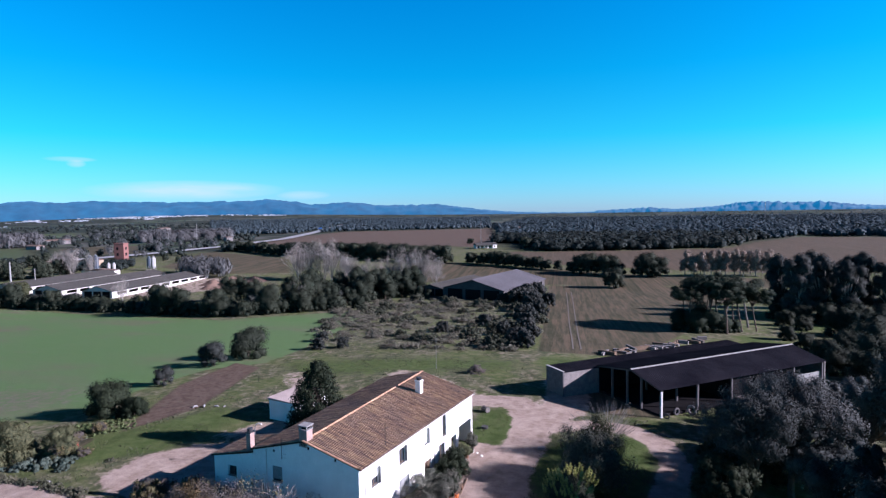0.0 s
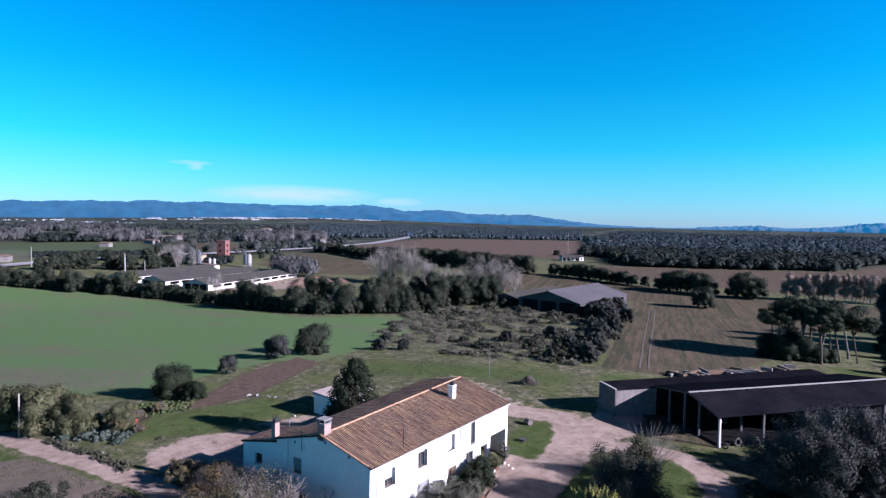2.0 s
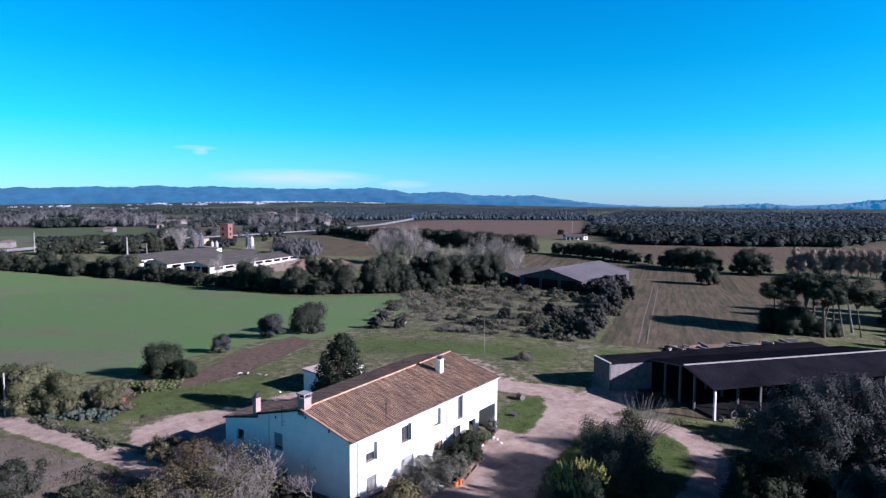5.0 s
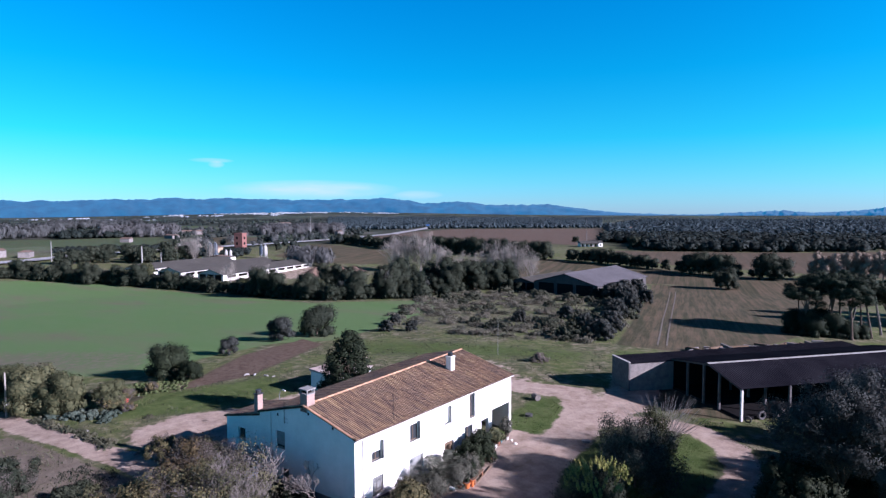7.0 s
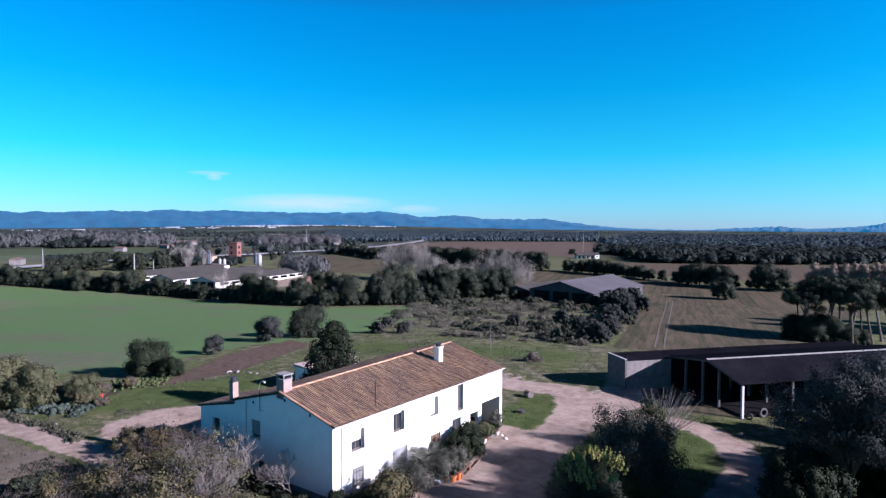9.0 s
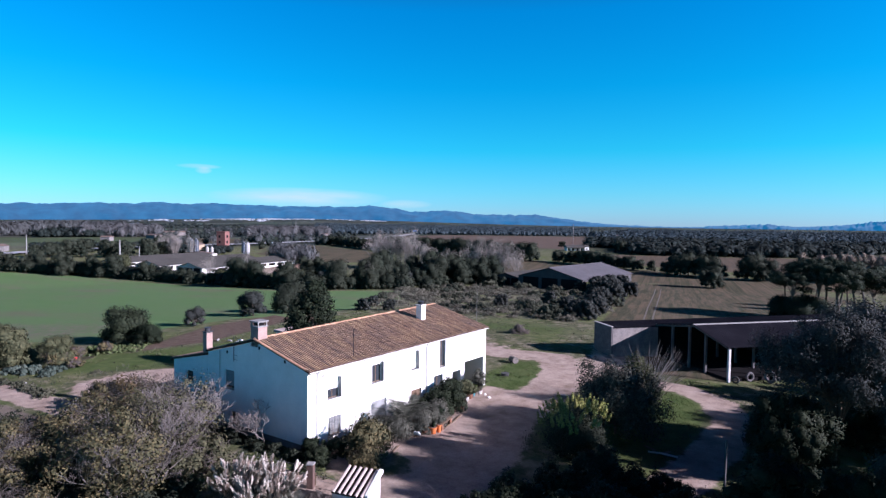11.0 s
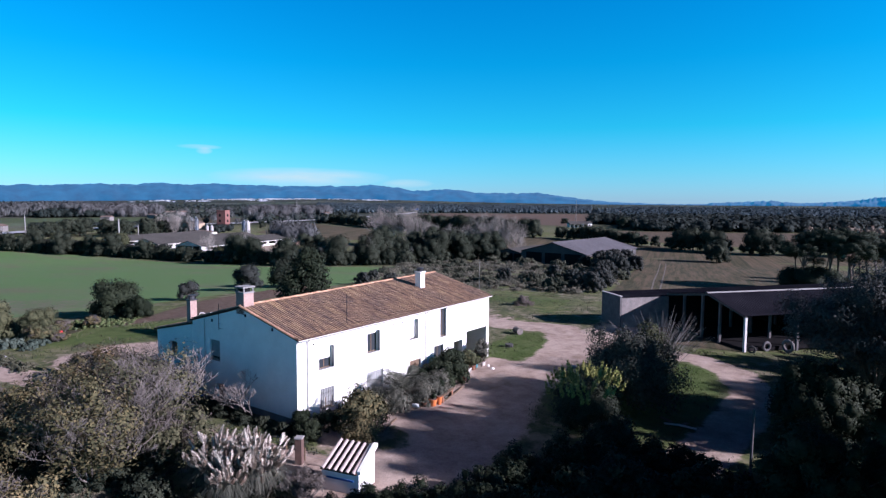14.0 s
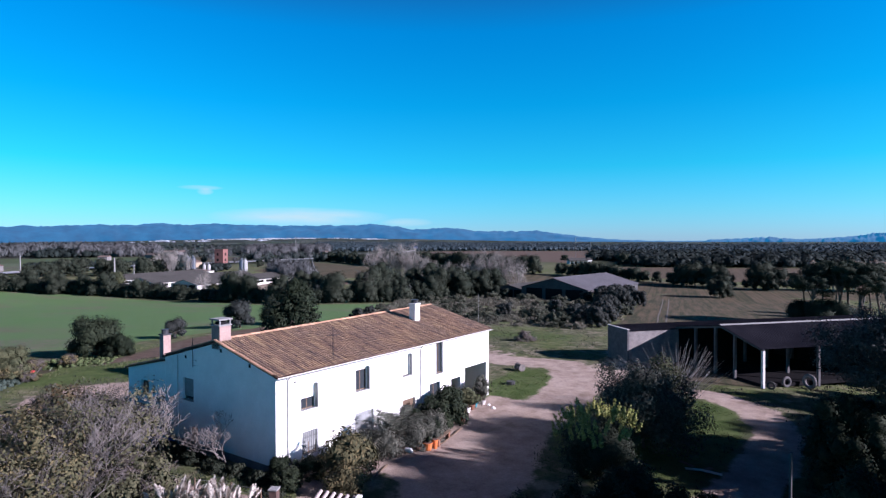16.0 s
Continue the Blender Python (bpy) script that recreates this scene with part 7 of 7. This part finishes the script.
part("lintel", MB().box(-1.06, -1.002, -0.9, 0.9, 0.75, 0.85), "blue_plastic", hut, "blue painted board")
pil = thing("gate_pillar", "old brick gate pillar", "pillar", pose(4.95, -3.75, -0.92, 0, 0, 30))
part("shaft", MB().box(-0.22, 0.22, -0.22, 0.22, -0.2, 1.7), "dark_brick", pil)
part("cap", MB().box(-0.26, 0.26, -0.26, 0.26, 1.7, 1.78), "concrete", pil)
fence = thing("wire_fence", "sagging wire fence between wooden stakes", "fence", at(0, 0))
for i, (x, y) in enumerate(((4.9, -3.3), (2.6, -3.0), (0.4, -3.6), (-2.0, -4.6), (7.4, -2.9))):
    part("stake", MB().tube([(x, y, -0.3), (x + 0.03, y, 0.85)], [0.05, 0.04], 6), "wood", fence)
for z in (0.4, 0.75):
    part("wire", MB().tube([(7.4, -2.9, z), (4.9, -3.3, z - 0.04), (2.6, -3.0, z), (0.4, -3.6, z - 0.03), (-2.0, -4.6, z)], [0.012] * 5, 4), "metal", fence)
tarp = thing("blue_tarp", "crumpled blue tarpaulin beside the well house", "tarpaulin", at(11.6, -4.6))
mb = MB()
for i in range(7):
    for j in range(7):
        p = lambda a, b: (a * 0.25 - 0.8, b * 0.22 - 0.7, 0.05 + 0.28 * abs(noise.noise((a * 0.6, b * 0.6, 2.0))))
        mb.quad(p(i, j), p(i + 1, j), p(i + 1, j + 1), p(i, j + 1))
part("sheet", mb, "blue_plastic", tarp)
tarp2 = copy_thing(tarp, at(-13.5, -1.0, 0.0, 40) @ Matrix.Scale(1.6, 4))
tagged(tarp2, "crumpled blue tarpaulin near the gable wall")

# pole, debris and tyres by the barn track
pole = thing("wooden_pole", "bare weathered wooden pole beside the track", "pole", at(28.0, 12.6))
# dark grey instead of wood: the shade on the pole is in its colour
part("shaft", MB().tube([(0, 0, -0.4), (0.03, 0, 2.2), (0.05, 0.02, 4.2)], [0.09, 0.085, 0.075], 8), "shaded_grey", pole)
deb = thing("scrap_boards", "loose boards and sheet scrap on the grass", "scrap", at(21.8, 18.2))
for i, (x, y, rz, ln) in enumerate(((0, 0, 30, 1.6), (0.5, 0.3, 75, 1.3), (-0.8, 0.4, -20, 1.1), (0.9, -0.3, 10, 1.4))):
    part("board", MB().box(-ln / 2, ln / 2, -0.14, 0.14, 0.02 + i * 0.05, 0.06 + i * 0.05).moved(pose(x, y, 0, 3, 4, rz)), ("metal", "wood", "wood", "plaster_old")[i], deb)
sheetm = thing("white_crate", "pale crate lying in the turning circle", "crate", at(8.8, 27.6, 0, 20))
part("body", MB().box(-0.45, 0.45, -0.25, 0.25, 0, 0.22), "concrete", sheetm)


def ring(R0_, r, n=20, m=8):
    mb = MB()
    for i in range(n):
        for j in range(m):
            def p(a, b):
                u, v = 2 * math.pi * a / n, 2 * math.pi * b / m
                return ((R0_ + r * math.cos(v)) * math.cos(u), r * 0.8 * math.sin(v), (R0_ + r * math.cos(v)) * math.sin(u))
            mb.quad(p(i, j), p(i + 1, j), p(i + 1, j + 1), p(i, j + 1))
    return mb


# first two tyres in darker greys, for the shade beside the barn
for x, y, rz, s, mat, lab in ((24.9, 50.0, -30, 1.0, "plinth", "large grey tyre standing by a barn post"), (22.9, 48.9, 55, 0.75, "shaded_grey", "grey-edged tractor tyre in the barn"), (21.8, 46.4, 10, 0.55, "rubber", "black tyre leaning on the barn post")):
    t = thing("tyre", lab, "tyre", at(x, y, 0.78 * s, rz) @ Matrix.Scale(s, 4))
    part("tread", ring(0.62, 0.2), mat, t, smooth=True)
trailer = thing("farm_trailer", "old flat farm trailer under the barn eave", "trailer", barn_m @ pose(1.5, 17, BZ))
part("bed", MB().box(-1.1, 1.1, -2.2, 2.2, 0.8, 1.0), "grey_bark", trailer)
for sx in (-1, 1):
    part("wheel", MB().tube([(sx * 0.9, 0, 0.42), (sx * 1.12, 0, 0.42)], [0.42, 0.42], 14), "rubber", trailer)
part("drawbar", MB().tube([(0, 2.2, 0.85), (0, 3.6, 0.5)], [0.07, 0.06], 6), "dark_metal", trailer)
g = random.Random(33)
for i in range(34):
    x, y = 4 + i * 0.55 + g.uniform(-1, 1), 84 + i * 0.72 + g.uniform(-2.5, 2.5)
    t = thing("timber_scrap", g.choice(("weathered plank in the timber heap behind the barn", "grey concrete block in the heap behind the barn")), "scrap", at(x, y, 0, g.uniform(0, 180)), group="scrap heap behind the barn")
    ln = g.uniform(1.5, 4.5)
    part("body", MB().box(-ln / 2, ln / 2, -0.25, 0.25, -0.1, g.uniform(0.3, 0.9)), g.choice(("wood", "grey_bark", "plinth", "wood", "plinth")), t)

# ---- kitchen garden and lane ----
redbox = thing("red_crate", "bright red plastic crate in the kitchen garden", "crate", at(-48.4, 0.8, 0, 20))
part("body", MB().prism([(-0.3, 0), (0.3, 0), (0.36, 0.55), (-0.36, 0.55)], -0.3, 0.3), "red_plastic", redbox)
row_me = leaf_cloud("cabbage", [(0, 0, 0.22, 0.32), (0.1, 0.1, 0.3, 0.25)], 150, 0.11, "vegetable", 7)
for j in range(5):
    bedrow = thing("vegetable_row", "row of green vegetables in the kitchen garden", "vegetables", at(-51.5 - j * 1.15, 1.8 + j * 0.75, 0, 62), group="vegetable rows")
    for i in range(12):
        o = part("plant", row_me, None, bedrow)
        o.matrix_basis = pose(i * 0.75 + R.uniform(-0.25, 0.25), R.uniform(-0.35, 0.35), R.uniform(-0.12, 0.05), 0, 0, i * 73)
bg = grow("artichoke_patch", "blue-green artichoke plants beside the lane", "plants", 1.3, 2.2, "bluegreen", 0.13, 2600, seed=151, base=0.0, count=12, lobe=0.42, trunk=0.03)
scatter(bg, [(-47.5, -6.3, 0, 0.8), (-45.6, -5.0, 50, 0.85), (-43.6, -3.4, 100, 0.75), (-49.5, -8.0, 170, 0.6), (-46.6, -3.4, 220, 0.7), (-42.2, -4.4, 260, 0.5), (-44.4, -2.0, 20, 0.6), (-48.6, -4.8, 80, 0.6)])
weeds = grow("weed_clump", "grey-brown weeds at the edge of the lane", "weeds", 0.7, 1.4, "weed", 0.10, 600, seed=153, base=0.0, count=9, lobe=0.42, trunk=0.02)
scatter(weeds, [(R.uniform(-50, -33), 0, R.uniform(0, 360), R.uniform(0.6, 1.2)) for _ in range(1)] + [(-50 + i * 1.0, -9.2 + 0.12 * i + R.uniform(-0.6, 0.6), R.uniform(0, 360), R.uniform(0.5, 1.0)) for i in range(18)])
lp = thing("lane_post", "grey wooden post with a cable box by the lane", "post", at(-55.2, -11.3))
part("shaft", MB().tube([(0, 0, -0.3), (0, 0, 6.0)], [0.13, 0.1], 8), "pale_bark", lp)
part("box", MB().box(-0.3, 0.3, -0.25, 0.25, 1.2, 2.0), "concrete", lp)
for x, y, r in ((-40.2, -7.0, 0.35), (-50.5, -8.6, 0.3), (-47.4, 19.5, 0.5), (-46.2, 20.2, 0.55), (-44.3, 21.0, 0.45), (-43.0, 21.6, 0.3), (-50.4, 3.6, 0.4)):
    s = thing("white_rubble", "pale lump of rubble on the grass", "rubble", at(x, y, 0, x * 40))
    part("body", MB().tube([(-r, 0, -0.05), (-r * 0.4, 0.05, r * 0.3), (r * 0.5, 0, r * 0.35), (r, 0.1, -0.02)], [r * 0.12, r * 0.32, r * 0.28, r * 0.12], 7), "concrete", s)
lamp = thing("yard_lamp", "thin yard lamp on a curved pole behind the wing", "lamp", at(-21.5, 7.5))
part("pole", MB().tube([(0, 0, -0.3), (0, 0, 4.6), (0.3, 0, 5.2), (0.8, 0, 5.35)], [0.06, 0.05, 0.045, 0.04], 7), "metal", lamp)
part("head", MB().tube([(0.7, 0, 5.33), (1.15, 0, 5.30)], [0.07, 0.11], 8), "plaster_old", lamp)

# ---- poles, pylons and the far town ----
def mast(name, label, x, y, h, r, arms=0):
    t = thing(name, label, "pole", at(x, y))
    part("shaft", MB().tube([(0, 0, -1), (0, 0, h)], [r, r * 0.6], 7), "concrete", t)
    for k in range(arms):
        part("crossarm", MB().box(-1.6, 1.6, -0.08, 0.08, h - 0.6 - k * 1.4, h - 0.45 - k * 1.4), "dark_metal", t)
    return t


mast("concrete_mast", "pale concrete mast beside the far farm", -297, 114, 12, 0.55)
mast("utility_pole", "concrete utility pole with a crossarm", -262, 108, 10, 0.3, 1)
mast("utility_pole", "concrete utility pole with a crossarm", -392, 100, 13, 0.35, 1)
mast("utility_pole", "concrete utility pole with a crossarm", -225, 520, 24, 0.25, 2)
mast("utility_pole", "concrete utility pole with a crossarm", -600, 470, 26, 0.35, 2)
mast("meadow_pole", "thin pole on the meadow", -23, 57, 7.0, 0.04)
mast("pylon", "tall lattice pylon above the forest", 40, 1500, 46, 0.6, 3)
sign = thing("highway_sign", "blue motorway sign over the carriageway", "sign", at(-735, 870, 0, 40))
part("board", MB().box(-3.5, 3.5, -0.2, 0.2, 6, 8.5), "blue_plastic", sign)
for sx in (-3.8, 3.8):
    part("leg", MB().box(sx - 0.25, sx + 0.25, -0.3, 0.3, -1, 8.5), "metal", sign)
g = random.Random(70)
mb = MB()
quarters = [(g.gauss(50, 4.5), g.uniform(3950, 4300), g.uniform(0.25, 1.1)) for _ in range(15)] + [(g.uniform(54, 64), g.uniform(3500, 4300), g.uniform(0.15, 0.6)) for _ in range(12)] + [(g.gauss(72.5, 3), g.uniform(2700, 3700), g.uniform(0.2, 0.9)) for _ in range(9)]
for i in range(620):
    qb, qd, qw = quarters[(i * i + i // 7) % 36 if i % 3 else i % 15]
    b, d = radians(g.gauss(qb, qw)), g.gauss(qd, 70)
    d = min(d, 4340)
    x, y = 38 - math.sin(b) * d, -38 + math.cos(b) * d
    z = ground_z(x, y)
    w, dd, h = g.uniform(5, 16), g.uniform(5, 10), g.uniform(1.6, 4.4)
    mb.box(-w / 2, w / 2, -dd / 2, dd / 2, -6, h, pose(x, y, z, 0, 0, g.uniform(0, 90)))
tagged(new("far_town", mb.mesh("far_town", "town_wall")), "white houses of a far town below the mountains", "town", kind="stuff")
# single farms of the valley
for i, (x, y, w, d, h) in enumerate(((-700, 330, 22, 9, 4), (-640, 250, 10, 8, 4), (-820, 420, 30, 10, 5), (-470, 88, 14, 8, 5), (-455, 104, 10, 7, 4), (-950, 700, 36, 12, 6), (-330, 900, 18, 10, 6), (-180, 760, 14, 9, 6), (-1250, 900, 46, 14, 7), (-600, 520, 16, 8, 6))):
    t = thing("far_farmhouse", "pale farm building among the trees of the valley", "building", at(x, y, 0, i * 37))
    part("wall", MB().box(-w / 2, w / 2, -d / 2, d / 2, -2, h), "plinth", t)
    part("roof", MB().prism([(-d / 2 - 0.5, h), (d / 2 + 0.5, h), (0, h + d * 0.18)], -w / 2 - 0.5, w / 2 + 0.5, "x"), "far_clay", t)


# ---- grass and weeds ----
def cover_at(field, x, y):
    return field[np.clip(np.searchsorted(gy, y), 0, len(gy) - 1), np.clip(np.searchsorted(gx, x), 0, len(gx) - 1)]


def tufts(name, label, n, box, size, mat, seed, dense, within=None):
    """Upright blades strewn over the open ground, thick where the noise is high."""
    g = np.random.default_rng(seed)
    x, y = g.uniform(box[0], box[1], n), g.uniform(box[2], box[3], n)
    lump = np.array([noise.noise((a * 0.22, b * 0.22, seed * 1.0)) + 0.6 * noise.noise((a * 0.9, b * 0.9, seed * 2.0)) for a, b in zip(x, y)])
    bare = np.maximum.reduce([cover_at(dirt, x, y), cover_at(crop, x, y), cover_at(plough_and_shade, x, y)])
    ok = (lump + g.uniform(-0.2, 0.2, n) > dense) & (bare < 0.35 + 0.25 * lump)
    ok &= ~((x > -21.2) & (x < 0.1) & (y > -0.1) & (y < 26.1))
    if within:
        ok &= inside(x, y, within) > -1.5
    x, y = x[ok], y[ok]
    k = len(x)
    a = g.uniform(0, 2 * np.pi, k)
    w, h = size * g.uniform(0.16, 0.4, k), size * g.uniform(0.6, 1.5, k)
    lean_ = g.normal(0, 0.35, (k, 2)) * h[:, None]
    z = cover_at(Z, x, y) - 0.03
    dx, dy = np.cos(a) * w, np.sin(a) * w
    v = np.stack([np.stack([x - dx, y - dy, z], 1), np.stack([x + dx, y + dy, z], 1), np.stack([x + lean_[:, 0] + dx * 0.3, y + lean_[:, 1] + dy * 0.3, z + h], 1), np.stack([x + lean_[:, 0] - dx * 0.3, y + lean_[:, 1] - dy * 0.3, z + h], 1)], 1)
    return tagged(new(name, bulk(name, v.reshape(-1, 3), 4, mat)), label, "grass", kind="stuff")


tufts("meadow_grass", "short green and straw-coloured meadow grass", 120000, (-60, 32, -26, 78), 0.11, "grassblade", 5, -0.05)
tufts("dry_weeds", "dry grey-brown weeds in the meadow", 45000, (-60, 32, -26, 80), 0.20, "weed", 6, 0.18)
tufts("yard_grass", "lush green grass round the turning circle", 70000, (-6, 26, 12, 44), 0.075, "lushblade", 7, -0.25)
tufts("orchard_weeds", "dark green weeds under the orchard trees", 40000, (-30, 14, -24, -1), 0.16, "oak", 8, 0.0)
tufts("scrub_stalks", "dry straw-grey stalks between the scrub bushes", 90000, (-130, -10, 58, 200), 0.22, "greyscrub", 9, -0.1, [tuple(float(v) for v in spot(x, y)[:2]) for x, y in SCRUB])
